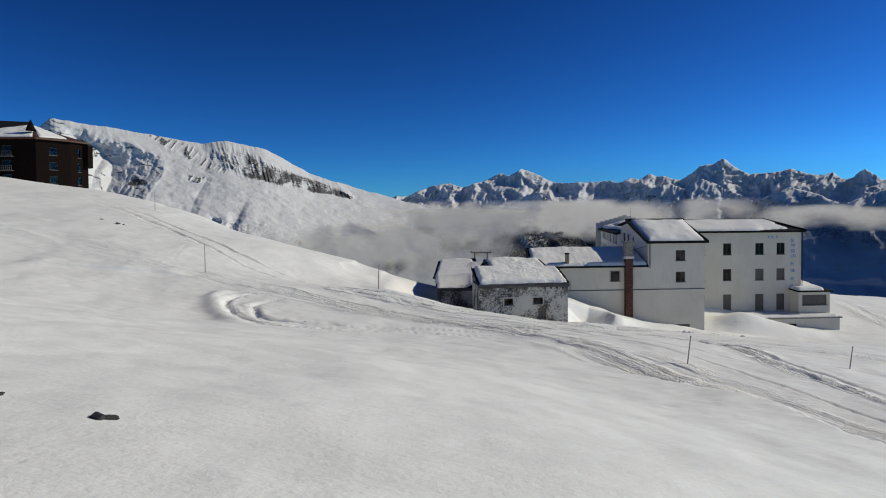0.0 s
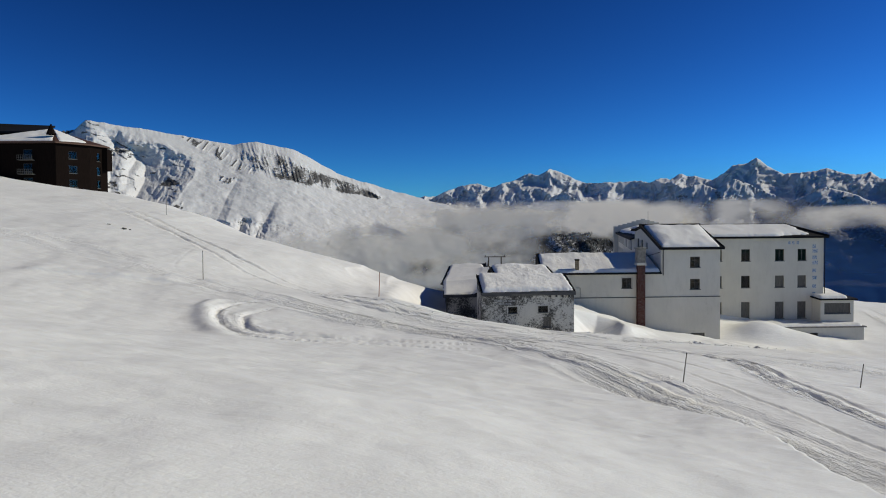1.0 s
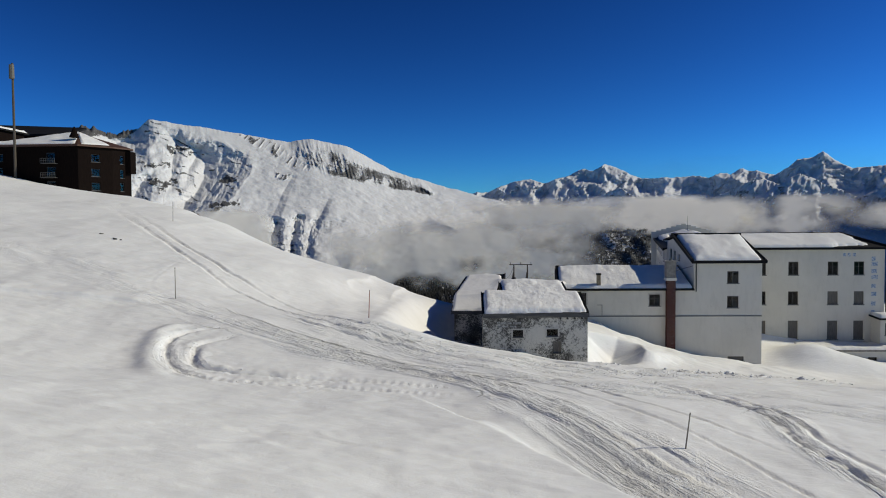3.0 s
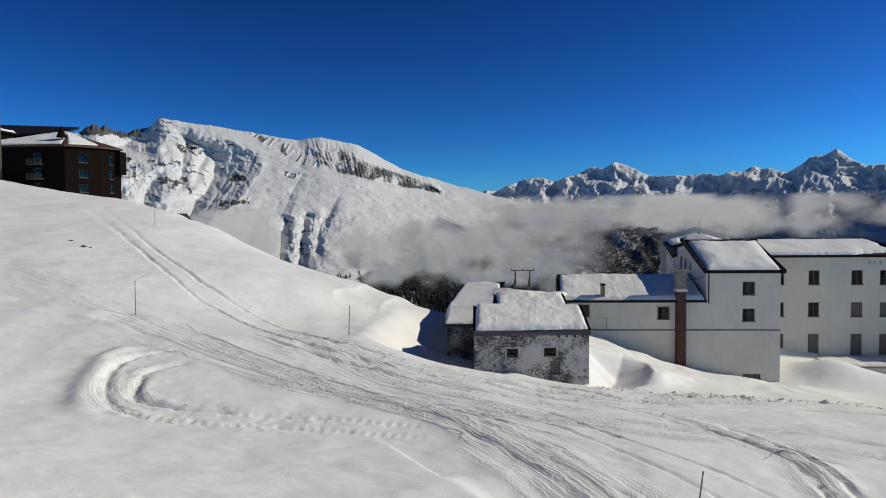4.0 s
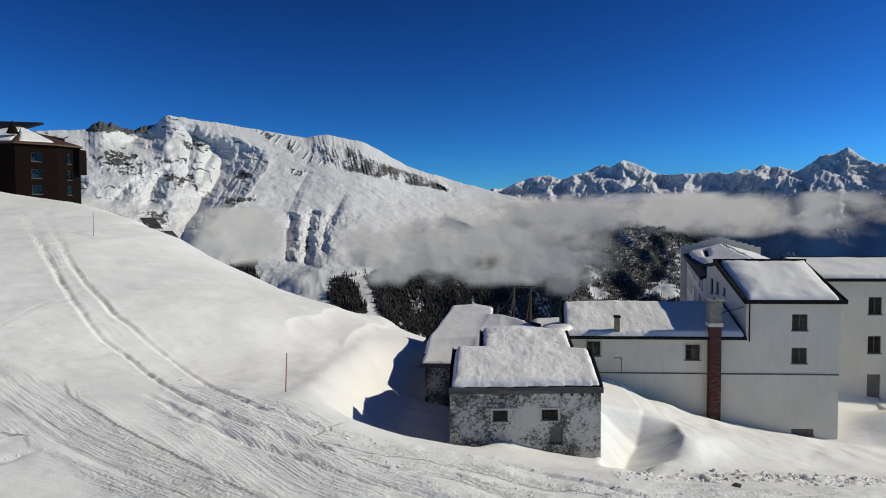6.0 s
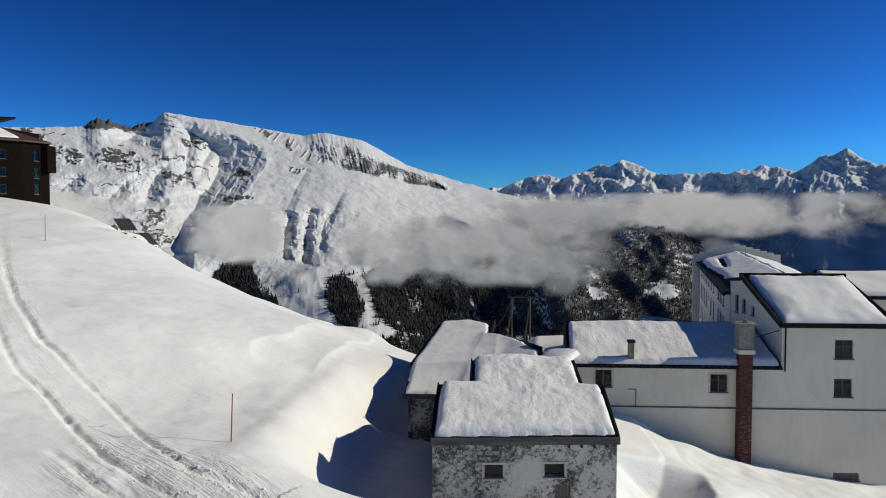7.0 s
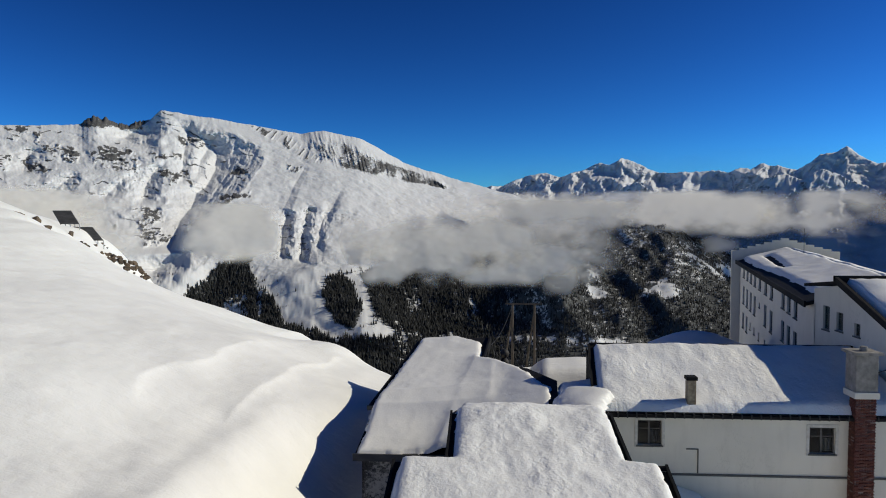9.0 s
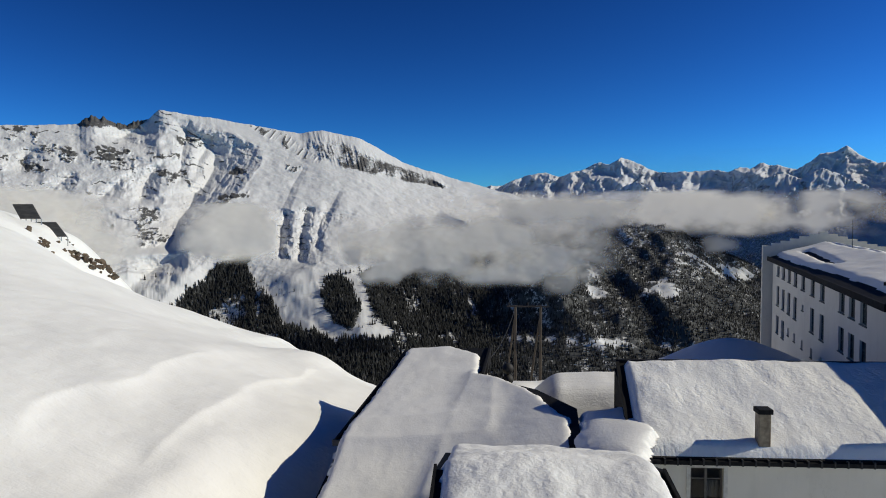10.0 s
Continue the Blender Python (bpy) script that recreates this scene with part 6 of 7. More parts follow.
# roofs
part("tower_roof", slab([(35.1, 96.1, 16.85), (44.25, 96.1, 16.85), (44.25, 104.6, 19.85), (35.1, 104.6, 19.85)], 0.2), SLATE, hotel, "dark metal roof")
part("tower_rear_roof", slab([(35.1, 104.6, 19.85), (44.25, 104.6, 19.85), (44.25, 109.0, 19.3), (35.1, 109.0, 19.3)], 0.2), SLATE, hotel)
part("main_roof", slab([(43.6, 104.75, 18.1), (64.2, 104.75, 18.1), (60.5, 110.6, 19.9), (43.6, 110.6, 19.9)], 0.22), SLATE, hotel, "dark metal roof")
part("main_rear_roof", slab([(44, 110.6, 19.9), (60.5, 110.6, 19.9), (64.2, 117, 18.1), (44, 117, 18.1)], 0.22), SLATE, hotel)
part("hip_roof", slab([(64.2, 104.75, 18.1), (64.2, 117, 18.1), (60.5, 110.6, 19.9)], 0.22), SLATE, hotel)
part("tower_fascia", box(35.1, 44.25, 96.0, 96.1, 16.55, 16.9), SLATE, hotel)
part("main_fascia", box(44.3, 64.2, 104.65, 104.75, 17.85, 18.15), SLATE, hotel)
snow_sheet([(35.4, 96.2, 16.85), (43.75, 96.2, 16.85), (44.2, 104.5, 19.85), (35.6, 104.5, 19.85)], 0.6, 231, "deep wind-sculpted snow on the tower roof", lumps=0.02, round_at=1.6, wobble=0.5, mat=DRIFT_SNOW)
snow_sheet([(43.9, 104.9, 18.15), (63.0, 104.9, 18.15), (60.3, 110.5, 19.9), (44.3, 110.5, 19.9)], 0.32, 233, "snow on the main hotel roof", lumps=0.015, wobble=0.4, mat=DRIFT_SNOW, cut=lambda x, y: np.minimum(62.0 - x - 0.3 * (y - 105), y - 104.9 - np.clip(x - 55, 0, 9) * 0.12))
part("verge_board", slab([(35.0, 96.0, 17.1), (35.22, 96.0, 17.1), (35.22, 104.7, 20.2), (35.0, 104.7, 20.2)], 0.42), SLATE, hotel, "black metal verge")
part("verge_board", slab([(44.18, 96.0, 16.92), (44.28, 96.0, 16.92), (44.28, 104.7, 19.95), (44.18, 104.7, 19.95)], 0.25), SLATE, hotel, "black metal verge")
part("ridge_cap", box(35.0, 44.3, 104.5, 104.72, 19.85, 20.2), SLATE, hotel, "black ridge cap")
part("ridge_cap", box(44.3, 60.6, 110.5, 110.7, 19.9, 20.12), SLATE, hotel)
part("hip_cap", slab([(64.3, 104.65, 18.3), (64.3, 105.0, 18.3), (60.5, 110.75, 20.2), (60.3, 110.5, 20.2)], 0.25), SLATE, hotel)
part("downpipe", tube((35.75, 96.45, 13.0), (35.75, 96.45, 16.6), 0.06, 0.06), SLATE, hotel, "dark rainwater pipe")
part("downpipe", tube((63.85, 105.1, 9.0), (63.85, 105.1, 17.9), 0.06, 0.06), SLATE, hotel)
for zz, ww in ((16.3, 0.5), (15.6, 0.8), (14.6, 0.7), (13.8, 0.85), (12.6, 0.6), (11.5, 0.7), (10.2, 0.6), (9.0, 0.5), (7.8, 0.6)):
    part("painted_mark", box(62.0, 62.0 + ww, 105.232, 105.25, zz, zz + 0.55), BLUE_PAINT, hotel, "faded blue paint mark, unreadable")
for ww in (58.2, 58.8, 59.5):
    part("painted_mark", box(ww, ww + 0.4, 105.232, 105.25, 16.9, 17.35), BLUE_PAINT, hotel)

# ---- rear wing with stepped gable ----
wing = root("rear_wing", 46, 130, 8.0, "white rear wing of the hotel with rows of dark windows", "house")
WN, WF = (36.4, 112.3), (44.0, 146.0)
wl_ = math.hypot(WF[0] - WN[0], WF[1] - WN[1])
wing_open, wing_style = [], []
for u in (31.4, 28.5, 25.7, 22.8, 19.6, 16.0, 12.7, 7.1, 4.6, 2.0):
    lift = 0.026 * u - 0.2
    rows_ = [(16.2, 17.75), (13.1 + 0.3 * (u < 9), 15.15)]
    if u > 28:
        rows_.append((10.2, 12.0))
    elif u > 11:
        rows_.append((11.0, 11.75))
    if 19 < u < 20:
        rows_[1] = (14.4, 14.9)
    for z0, z1 in rows_:
        half = 0.35 if z1 - z0 < 0.9 else 0.7
        wing_open.append((wl_ - u - half, wl_ - u + half, round(z0 + lift, 2), min(round(z1 + lift, 2), 17.85)))
WN2 = (WN[0] - 7.6 / 33.7 * 4.2, WN[1] - 4.2)
part("wall", facade(WF, WN2, 3.0, 18.0, wing_open), PLASTER, wing, "white plaster side wall")
for o in wing_open:
    window(wing, WF, WN2, *o, "cross")
ax = Vector((WF[0] - WN[0], WF[1] - WN[1], 0)).normalized()
rt = Vector((ax.y, -ax.x, 0))


def wing_at(u, s, z):
    return Vector((WN[0], WN[1], z)) + ax * u + rt * s


part("wall", facade((wing_at(wl_, 10, 0).x, wing_at(wl_, 10, 0).y), WF, 3.0, 18.5), PLASTER, wing)
part("wall", facade((wing_at(0, 10, 0).x, wing_at(0, 10, 0).y), (wing_at(wl_, 10, 0).x, wing_at(wl_, 10, 0).y), 3.0, 18.5), PLASTER, wing)
part("roof", slab([wing_at(-4, -0.5, 18.0), wing_at(-4, 5, 19.6), wing_at(wl_, 5, 20.1), wing_at(wl_, -0.5, 18.6)][::-1], 0.25), SLATE, wing, "dark roof edge")
part("roof_far_side", slab([wing_at(-4, 5, 19.6), wing_at(-4, 10.4, 18.0), wing_at(wl_, 10.4, 18.5), wing_at(wl_, 5, 20.1)][::-1], 0.25), SLATE, wing)


def wing_bare(x, y):
    """Distance from the swept, snow-free parts of the wing roof."""
    u = (x - WN[0]) * ax.x + (y - WN[1]) * ax.y
    v = (x - WN[0]) * rt.x + (y - WN[1]) * rt.y
    eave = v - 0.2 - 0.45 * step(26, 8, u)
    wedge = np.maximum(np.abs(v - 1.9 - 0.05 * (u - 20)) - 0.32 * step(14, 20, u), np.abs(u - 23) - 8)
    return np.minimum(eave, wedge)


snow_sheet([tuple(wing_at(wl_ - 0.3, 0.0, 18.7)), tuple(wing_at(-1, 0.0, 18.15)), tuple(wing_at(-1, 5.2, 19.65)), tuple(wing_at(wl_ - 0.3, 5.2, 20.15))], 0.35, 241, "smooth snow on the rear wing roof, bare along the eave", lumps=0.015, wobble=0.12, mat=DRIFT_SNOW, cut=wing_bare)
snow_sheet([tuple(wing_at(-1, 5.0, 19.65)), tuple(wing_at(-1, 10.2, 18.1)), tuple(wing_at(wl_ - 0.3, 10.2, 18.65)), tuple(wing_at(wl_ - 0.3, 5.0, 20.15))], 0.35, 243, "smooth snow on the rear wing roof", lumps=0.03, wobble=0.5, mat=DRIFT_SNOW)
part("antenna", tube((46.4, 134.5, 19.6), (46.4, 134.5, 22.8), 0.035, 0.02, 6), BLACK, wing, "thin roof antenna")
part("roof_vent", box(41.2, 41.55, 119.0, 119.35, 18.3, 19.5), SLATE, wing, "small dark roof vent")
bm = bmesh.new()
prof = [(-1.0, 19.85)]
for k in range(6):
    prof += [(-1.0 + 0.93 * (k + 1), 19.85 + 0.26 * k), (-1.0 + 0.93 * (k + 1), 19.85 + 0.26 * (k + 1))]
prof = [(-1.0, 3.0)] + prof
right = [(2 * 5.0 - u, zz) for u, zz in prof][::-1]
pts = prof + right
f0 = [bm.verts.new(wing_at(wl_ + 0.4, u, zz)) for u, zz in pts]
f1 = [bm.verts.new(wing_at(wl_ + 1.0, u, zz)) for u, zz in pts]
bm.faces.new(f0[::-1])
bm.faces.new(f1)
for k in range(len(pts)):
    j = (k + 1) % len(pts)
    bm.faces.new((f0[k], f0[j], f1[j], f1[k]))
bmesh.ops.recalc_face_normals(bm, faces=bm.faces)
part("eave_board", slab([wing_at(-4, -0.62, 18.1), wing_at(-4, -0.5, 18.1), wing_at(wl_, -0.5, 18.7), wing_at(wl_, -0.62, 18.7)][::-1], 0.45), SLATE, wing, "black eave board")
part("stepped_gable", bm, PLASTER, wing, "white stepped gable wall")

# ---- low annex and terrace ----
annex = root("annex", 65, 104, 2.0, "low white annex with a long shuttered window", "annex")
an_open = [(0.6, 4.6, 6.5, 8.1)]
part("wall", facade((62.0, 103.0), (67.1, 103.0), 0.0, 8.65, an_open), PLASTER, annex)
part("wall", facade((67.1, 103.0), (67.1, 112), 0.0, 8.65), PLASTER, annex)
part("wall", facade((62.0, 112), (62.0, 103.0), 0.0, 8.65), PLASTER, annex)
window(annex, (62.0, 103.0), (67.1, 103.0), *an_open[0], "board", "long grey shuttered window")
part("roof", slab([(61.7, 102.6, 8.75), (67.5, 102.6, 8.75), (67.5, 112.3, 9.6), (61.7, 112.3, 9.6)], 0.2), SLATE, annex)
snow_sheet([(61.9, 102.9, 8.76), (66.2, 102.9, 8.76), (67.2, 112, 9.6), (61.9, 112, 9.6)], 0.4, 251, "snow on the annex roof")
terrace = root("terrace", 60, 103, 2.0, "white-walled snow-covered terrace in front of the hotel", "terrace")
te_open = [(8.3, 9.5, 3.2, 3.95), (4.2, 5.2, 3.4, 4.0)]
part("wall", facade((51.0, 101.0), (67.4, 101.0), -1.0, 4.75, te_open), PLASTER, terrace)
part("wall", facade((67.4, 101.0), (67.4, 104), -1.0, 4.75), PLASTER, terrace)
for o in te_open:
    window(terrace, (51.0, 101.0), (67.4, 101.0), *o, "plain")
part("deck", slab([(50.8, 100.8, 4.9), (67.7, 100.8, 4.9), (67.7, 105.2, 4.9), (50.8, 105.2, 4.9)], 0.2), CONCRETE, terrace, "concrete terrace slab")
snow_sheet([(51, 101.0, 4.9), (67.3, 101.0, 4.9), (67.3, 105.2, 4.95), (51, 105.2, 5.2)], 0.3, 253, "snow on the terrace")

# ---- dark timber lodge on the hill ----
lodge = root("timber_lodge", -78, 162, 28.0, "dark brown timber lodge with shallow snowy roof", "lodge")
LP = [(-100.0, 158.5), (-77.7, 157.8), (-72.9, 163.3), (-71.0, 168.0), (-86.0, 184.0), (-98.0, 186.0)]
for k in range(6):
    a, b = LP[k], LP[(k + 1) % 6]
    ops = []
    L = math.hypot(b[0] - a[0], b[1] - a[1])
    if k == 0:
        ops = [(L - 7.2, L - 5.2, zz, zz + 2.0) for zz in (29.6, 32.7, 35.8)] + [(L - 18.5, L - 17.2, zz, zz + 1.6) for zz in (33.0, 36.0)]
    if k == 1:
        ops = [(L / 2 - 0.9, L / 2 + 0.9, zz, zz + 1.7) for zz in (29.6, 32.7, 35.9)]
    if k == 2:
        ops = [(L / 2 - 0.5, L / 2 + 0.5, zz, zz + 1.9) for zz in (29.6, 32.6, 35.8)]
    part("wall", facade(a, b, 24.0, 39.4, ops), BROWN_WOOD, lodge, "dark brown timber wall")
    for o in ops:
        window(lodge, a, b, *o, "plain")
for zz in (32.4, 35.5):
    bm = bmesh.new()
    x0 = -77.7 - 7.8
    add_box(bm, x0, x0 + 3.2, 156.7, 157.95, zz - 0.12, zz)
    for k in range(9):
        add_box(bm, x0 + 0.4 * k - 0.02, x0 + 0.4 * k + 0.02, 156.7, 156.75, zz, zz + 1.0)
    for h in (0.5, 1.0):
        add_box(bm, x0 - 0.03, x0 + 3.23, 156.69, 156.76, zz + h - 0.03, zz + h + 0.03)
    part("balcony", bm, SHUTTER, lodge, "small wooden balcony")
# unseen solid black block added inside the lodge so its windows look dark
bm = bmesh.new()
mid = Vector((-84, 170, 0))
low_, high_ = ([bm.verts.new(mid + (Vector((*p, 0)) - mid) * 0.93 + Vector((0, 0, z))) for p in LP] for z in (25.0, 39.0))
bm.faces.new(low_[::-1])
bm.faces.new(high_)
for k in range(6):
    bm.faces.new((low_[k], low_[(k + 1) % 6], high_[(k + 1) % 6], high_[k]))
part("black_core", bm, BLACK, lodge, "solid black block added behind the windows to darken them")
apex = Vector((-82.5, 167.0, 43.2))
bm = bmesh.new()
cen = Vector((-84, 170, 0))
ring = [cen + (Vector((*p, 0)) - cen) * 1.05 + Vector((0, 0, 39.45)) for p in LP]
rv = [bm.verts.new(p) for p in ring]
lv = [bm.verts.new(p - Vector((0, 0, 0.28))) for p in ring]
tv = bm.verts.new(apex)
for k in range(6):
    j = (k + 1) % 6
    bm.faces.new((rv[k], rv[j], tv))
    bm.faces.new((lv[k], lv[j], rv[j], rv[k]))
bm.faces.new(lv[::-1])
part("roof", bm, RUST_EDGE, lodge, "rusty-edged roof")
snow_sheet([tuple(ring[0] + Vector((0.6, 0.6, 0.03))), tuple(ring[1] + Vector((-0.6, 0.6, 0.03))), tuple(apex), tuple(apex + Vector((-1.2, 0, 0)))], 0.4, 261, "snow on the lodge roof", res=0.6)
snow_sheet([tuple(ring[1] + Vector((0.2, 0.8, 0.03))), tuple(ring[2] + Vector((-0.6, 0.5, 0.03))), tuple(apex), tuple(apex + Vector((-0.2, -0.2, 0)))], 0.35, 263, "snow on the lodge roof", res=0.5)
bm = bmesh.new()
bmesh.ops.create_cone(bm, cap_ends=True, segments=8, radius1=1.1, radius2=0.1, depth=2.4, matrix=Matrix.Translation((-80, 160.6, 42.6)))
part("roof_turret", bm, BROWN_WOOD, lodge, "dark pointed roof turret")
bay = part("bay_window", box(-71.6, -70.4, 166.6, 169.2, 33.8, 38.8), BROWN_WOOD, lodge, "projecting timber bay")
upper = root("upper_lodge", -105, 190, 30.0, "large dark timber lodge with dark roof", "lodge")
part("wall", facade((-140, 186), (-96.8, 186), 24, 45.6), BROWN_WOOD, upper)
part("wall", facade((-96.8, 186), (-96.8, 204), 24, 45.6), BROWN_WOOD, upper)
part("roof", slab([(-141, 185, 45.6), (-95.8, 185, 45.6), (-97, 196, 48.6), (-141, 196, 50.5)], 0.5), SLATE, upper, "dark roof")
part("side_block", box(-118, -101.5, 166, 176, 24, 45.0), BROWN_WOOD, upper, "dark timber stair block")
part("side_roof", slab([(-119, 165, 46.2), (-100.8, 165, 44.6), (-100.8, 177, 44.6), (-119, 177, 46.2)], 0.4), SLATE, upper)
snow_sheet([(-119, 165.2, 46.2), (-101, 165.2, 44.6), (-101, 176.8, 44.6), (-119, 176.8, 46.2)], 0.5, 265, "snow on the stair block roof", res=0.6)
mast = root("antenna_mast", -92.6, 158.2, 30, "tall lattice antenna mast beside the lodge", "mast")
part("pole", tube((-90.9, 156.5, 28), (-90.9, 156.5, 57.0), 0.3, 0.22), POLE_WOOD, mast)
part("antenna", tube((-90.9, 156.2, 53.6), (-90.9, 156.2, 56.6), 0.55, 0.5), SHUTTER, mast, "cylindrical antenna")

# ---- poles, stakes, fences ----
def snow_stake(x, y, h, mat, lean, label):
    z = float(ground_height(np.array([x]), np.array([y]))[0])
    ob = root("snow_stake", x, y, z, label, "stake", "marker stakes")
    part("pole", tube((x, y, z - 0.3), (x + lean, y, z + h), 0.045, 0.035), mat, ob)
    part("tip", tube((x + lean, y, z + h), (x + lean * 1.05, y, z + h + 0.12), 0.037, 0.03), BLACK, ob)


snow_stake(-20.8, 74.9, 2.9, STAKE_GREY, 0.0, "thin grey marker stake standing in the snow")
snow_stake(-2.7, 79.2, 2.7, STAKE_RED, 0.12, "thin faded red marker stake in the drift")
snow_stake(19.2, 46.6, 1.8, STAKE_GREY, 0.25, "thin grey marker stake leaning beside the track")
snow_stake(33.6, 50.2, 1.6, STAKE_GREY, 0.25, "thin grey marker stake leaning beside the track")
snow_stake(-40.5, 120, 3.0, STAKE_GREY, 0.05, "thin grey marker stake on the ridge")
PY = 138.4
frame_pole = root("utility_pole", 17.0, PY, 3, "double wooden utility pole with struts on the slope behind the barn", "utility pole")
for x, z0 in ((15.75, 2.0), (18.27, 2.0)):
    part("post", tube((x, PY, z0), (x, PY, 14.1), 0.17, 0.12), POLE_WOOD, frame_pole)
    part("strut", tube((x - 1.5, PY + 0.8, z0), (x - 0.1, PY + 0.1, 12.6), 0.13, 0.1), POLE_WOOD, frame_pole)
part("cross_arm", box(14.9, 19.1, PY - 0.2, PY - 0.1, 13.95, 14.1), POLE_WOOD, frame_pole, "wooden cross arm")
for x in (15.1, 17.0, 18.9):
    part("insulator", tube((x, PY - 0.15, 14.1), (x, PY - 0.15, 14.45), 0.06, 0.04), BLACK, frame_pole)
bm = bmesh.new()
prev = None
for k in range(13):
    t = k / 12
    q = Vector((13.0 + 2.7 * t, 116.4 + (PY - 116.4) * t, 13.2 + 0.6 * t - 2.6 * t * (1 - t)))
    if prev is not None:
        add_tube(bm, prev, q, 0.03, 0.03, 5)
    prev = q
tagged(part("overhead_cable", bm, BLACK), "thin dark cable sagging from pole to barn", "cable")
lamp = root("wall_lamp", 14.1, 112, 12.9, "black double lamp on a bracket behind the barn", "lamp")
part("bracket", tube((14.1, 112.2, 11.0), (14.1, 112.2, 14.0), 0.05, 0.05), BLACK, lamp)
for zz in (12.75, 13.45):
    bm = bmesh.new()
    bmesh.ops.create_uvsphere(bm, u_segments=12, v_segments=8, radius=0.36, matrix=Matrix.Translation((14.1, 112.0, zz)))
    part("lamp_head", bm, BLACK, lamp, smooth=True)

# ---- rocks that stick out of the snow ----
def rock_block(x, y, size, seed, label, sink=0.35, flat=0.6, z=None, mat=ROCK):
    bm = bmesh.new()
    bmesh.ops.create_icosphere(bm, subdivisions=3, radius=1)
    noise.seed_set(seed)
    rr = random.Random(seed)
    planes = [(Vector((rr.gauss(0, 1), rr.gauss(0, 1), rr.gauss(0, 1))).normalized(), rr.uniform(0.3, 0.7)) for _ in range(10)]
    for v in bm.verts:
        c = v.co.copy()
        for n, cut in planes:                     # broken faces
            over = c.dot(n) - cut
            if over > 0:
                c -= n * over * 0.92
        c *= 1 + 0.16 * noise.noise(v.co * 3.1 + Vector((seed, 0, 0)))
        v.co = Vector((c.x * size * 1.25, c.y * size, c.z * size * flat * 1.25))
    if z is None:
        z = float(ground_height(np.array([x]), np.array([y]))[0])
    ob = part("rock", bm, mat, None)
    ob.matrix_basis = pose(x, y, z + size * flat * (0.5 - sink), 0, 0, seed * 47 % 360)
    return tagged(ob, label, "rock", "rocks in the snow")


for k, (x, y, r) in enumerate(((-5.86, 10.72, 0.17), (-5.7, 10.76, 0.14), (-7.8, 11.7, 0.15), (-37.2, 95.1, 0.42), (-36.6, 95.4, 0.25), (-40.2, 97.6, 0.25), (-16.9, 64.7, 0.34), (-17.2, 63.0, 0.2), (-16.3, 61.6, 0.18), (-15.7, 59.6, 0.2), (27.6, 76.2, 0.4))):
    rock_block(x, y, r, 3 + k, "dark flat rock poking through the snow", 0.3, 0.4, None, DARK_ROCK)
for k, (x, y, r) in enumerate(((-53, 152, 1.3), (-51, 150, 0.9), (-48.5, 149.5, 1.0), (-46.5, 149, 0.7), (-50, 153, 0.8))):
    rock_block(x, y, r, 21 + k, "weathered rock outcrop on the snowy ridge", 0.4, 0.45)
rk_ = random.Random(9)
for cx, cy, count, spread, big in ((-50.7, 165.3, 9, 1.1, 0.7), (-51.0, 171.4, 7, 0.8, 0.6), (-49.2, 172.8, 10, 1.0, 0.75), (-47.6, 173.2, 9, 0.9, 0.7), (-46.6, 176.2, 8, 0.9, 0.9), (-55.5, 176.5, 6, 1.2, 0.5)):
    for k in range(count):
        x, y = cx + rk_.gauss(0, spread), cy + rk_.gauss(0, spread)
        rock_block(x, y, big * rk_.uniform(0.35, 1.1), rk_.randrange(1000), "jagged ochre rock breaking through the steep snow", 0.35, rk_.uniform(0.6, 1.1))

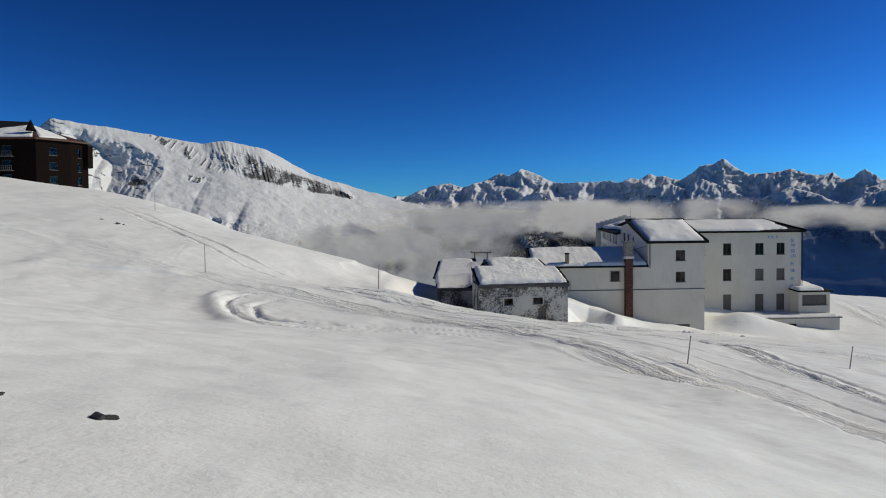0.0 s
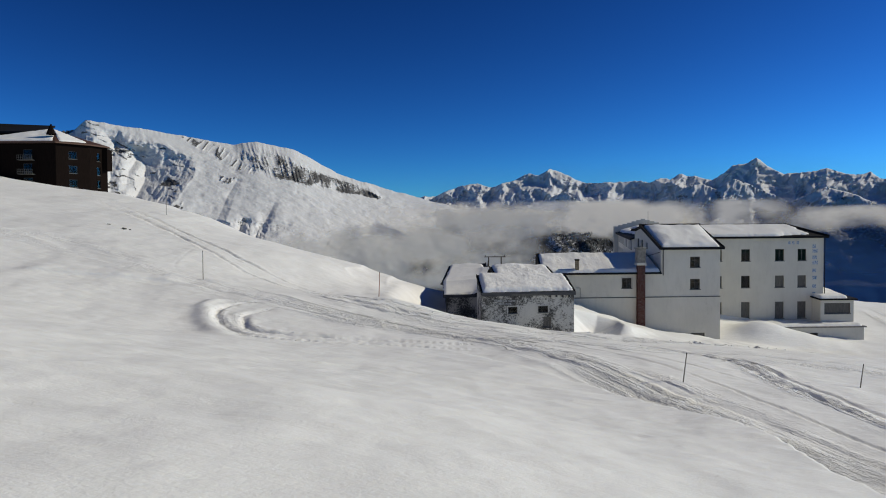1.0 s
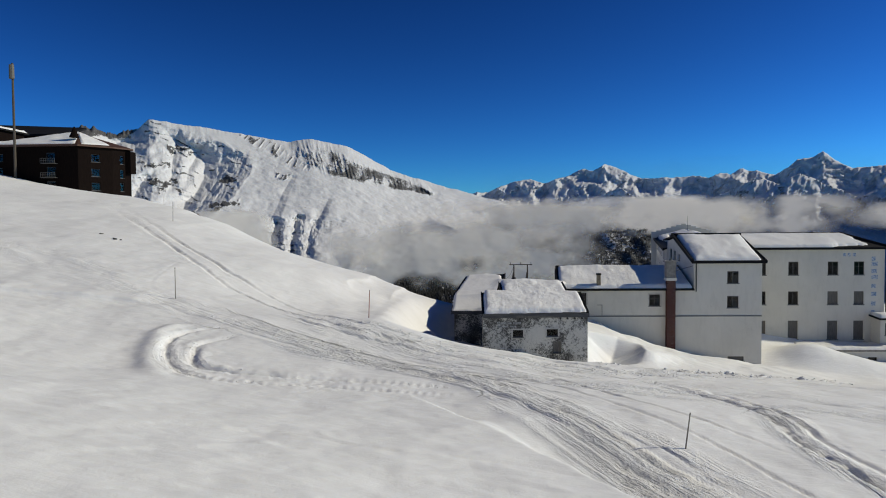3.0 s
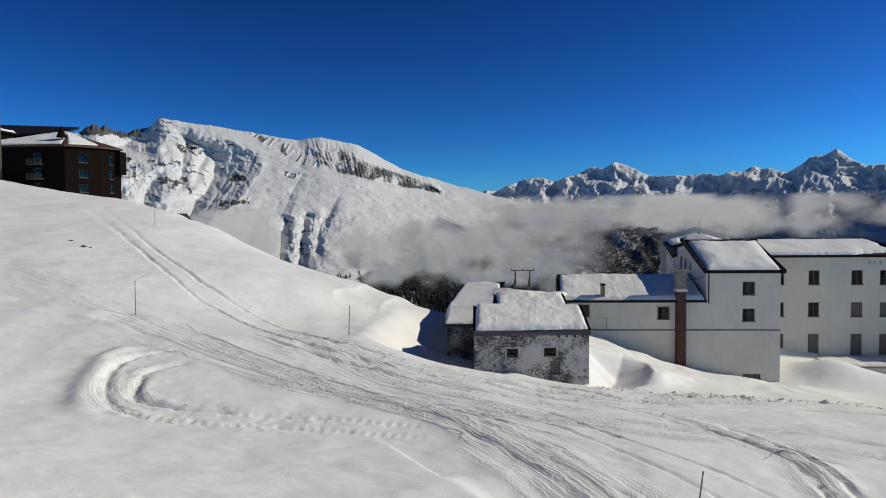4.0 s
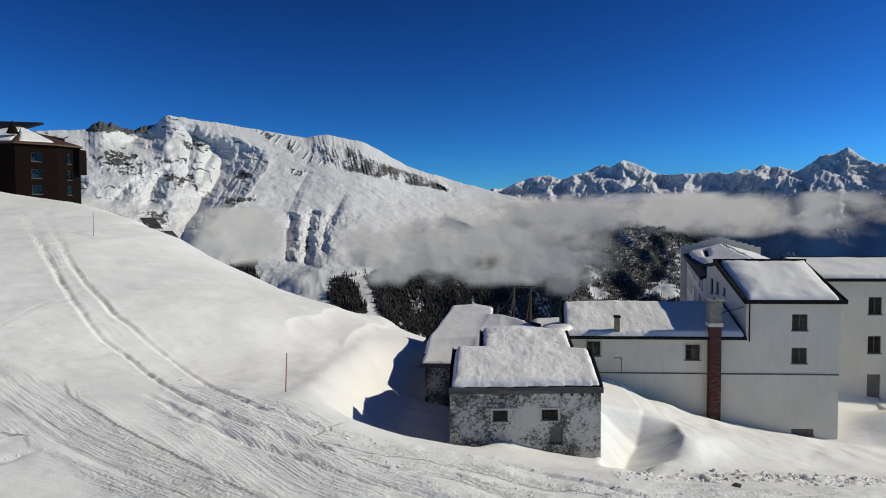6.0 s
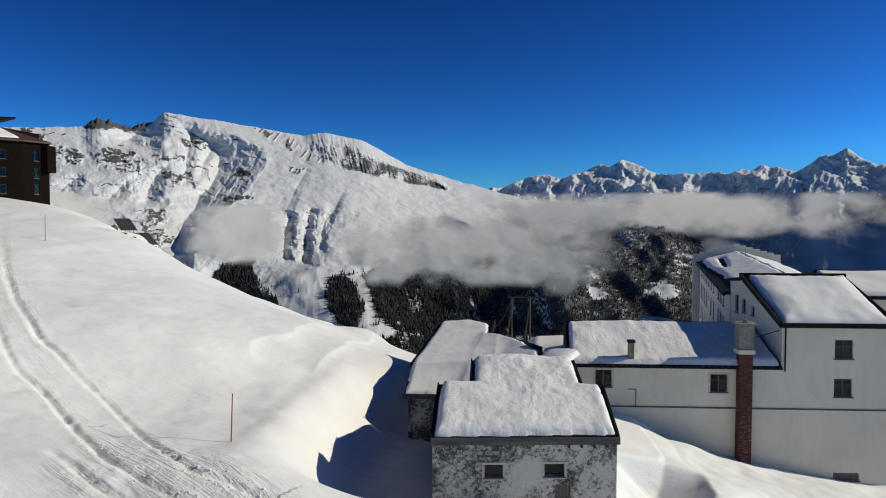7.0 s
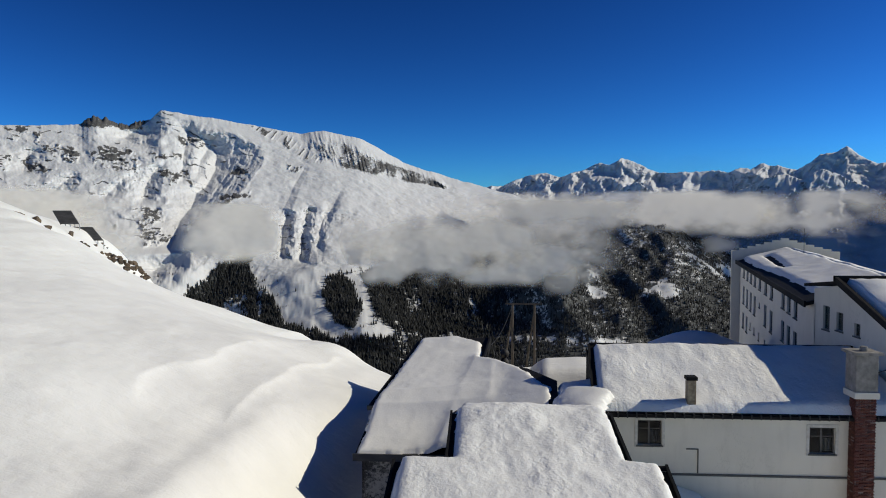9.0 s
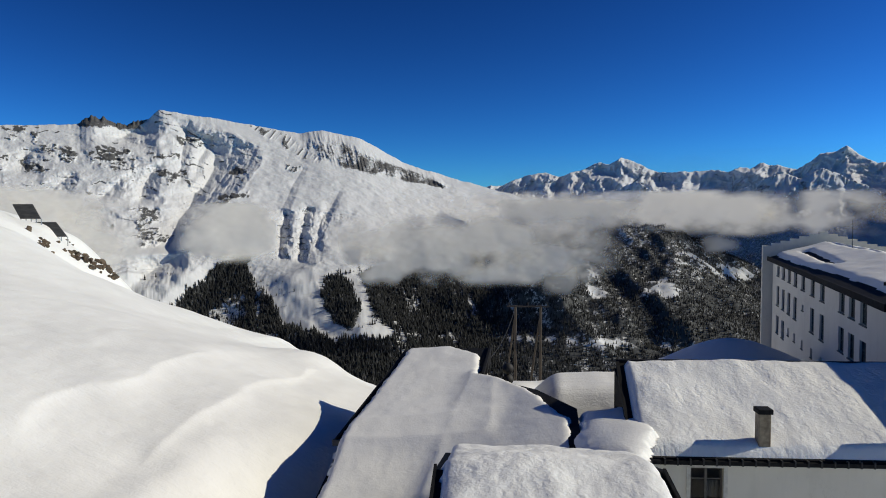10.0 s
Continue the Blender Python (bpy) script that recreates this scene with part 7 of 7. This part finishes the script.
# ---- snow clods thrown up by plough and wheels ----
def clods(line, count, spread, big, seed, label):
    """Loose lumps of snow strewn along a line."""
    rc = random.Random(seed)
    spots = []
    for _ in range(count):
        k = rc.random() * (len(line) - 1.001)
        p, q, f = line[int(k)], line[int(k) + 1], k % 1
        spots.append((p[0] + (q[0] - p[0]) * f + rc.gauss(0, spread), p[1] + (q[1] - p[1]) * f + rc.gauss(0, spread)))
    spots = np.array(spots)
    heights = ground_height(spots[:, 0], spots[:, 1])
    bm = bmesh.new()
    for (x, y), z in zip(spots.tolist(), heights.tolist()):
        size = big * (0.3 + 0.7 * rc.random() ** 3)
        turn = Matrix.Translation((x, y, z + 0.2 * size)) @ Matrix.Rotation(rc.random() * 6.28, 4, "Z") @ Matrix.Diagonal((size * rc.uniform(0.8, 1.3), size, size * rc.uniform(0.5, 0.9), 1))
        made = bmesh.ops.create_icosphere(bm, subdivisions=1, radius=1, matrix=turn)
        for v in made["verts"]:
            v.co += Vector((rc.uniform(-1, 1), rc.uniform(-1, 1), rc.uniform(-1, 1))) * size * 0.22
    return tagged(part("snow_clods", bm, DRIFT_SNOW), label, "snow clods", kind="stuff")


clods(CHURN, 560, 0.75, 0.17, 61, "row of snow lumps left by the plough before the house")
clods(RUTS[0][0][40:], 240, 0.4, 0.085, 62, "small snow crumbs along the wheel ruts")
clods(RUTS[1][0][40:], 280, 0.45, 0.09, 63, "small snow crumbs along the wheel ruts")
clods(smooth_line([(4, 71), (9, 70.8), (14, 70.6), (18, 70.2), (22, 70.7), (26, 72), (33, 74.6)]), 420, 0.5, 0.075, 66, "crumbly strip of snow thrown up by the plough")
clods(RUTS[4][0], 150, 0.3, 0.075, 64, "snow crumbs in the turning loop")
clods(RUTS[3][0][:48], 110, 0.25, 0.075, 65, "snow crumbs in the turning loop")

# ---- snow fences on the ridge ----
def snow_fence(x0, x1, y, ztop, zlow, drop, label):
    ob = root("avalanche_fence", (x0 + x1) / 2, y, zlow - 1.5, label, "fence", "fences on the ridge")
    n = 12
    for k in range(n):
        t0, t1 = k / n, (k + 0.72) / n
        a, b = Vector((x0, y, ztop)), Vector((x0 + drop, y - 1.8, zlow))
        w = Vector((x1 - x0, 0, 0))
        p0, p1 = a.lerp(b, t0), a.lerp(b, t1)
        part("slat", slab([p1, p1 + w, p0 + w, p0], 0.06), FASCIA, ob)
    for k in range(5):
        q = Vector((x0 + drop + (x1 - x0) * k / 4, y - 1.7, zlow))
        part("post", tube(q - Vector((0, 0, 2.2)), q, 0.07, 0.07, 6), METAL, ob)
        part("rafter", tube(Vector((x0 + (x1 - x0) * k / 4, y + 0.05, ztop - 0.12)), q - Vector((0, 0, 0.1)), 0.06, 0.06, 6), METAL, ob)


snow_fence(-62.4, -59.1, 175.0, 25.1, 22.75, 2.5, "dark slatted avalanche fence on the snowy ridge")
snow_fence(-59.4, -55.3, 175.0, 22.25, 19.95, 2.9, "dark slatted avalanche fence on the snowy ridge")
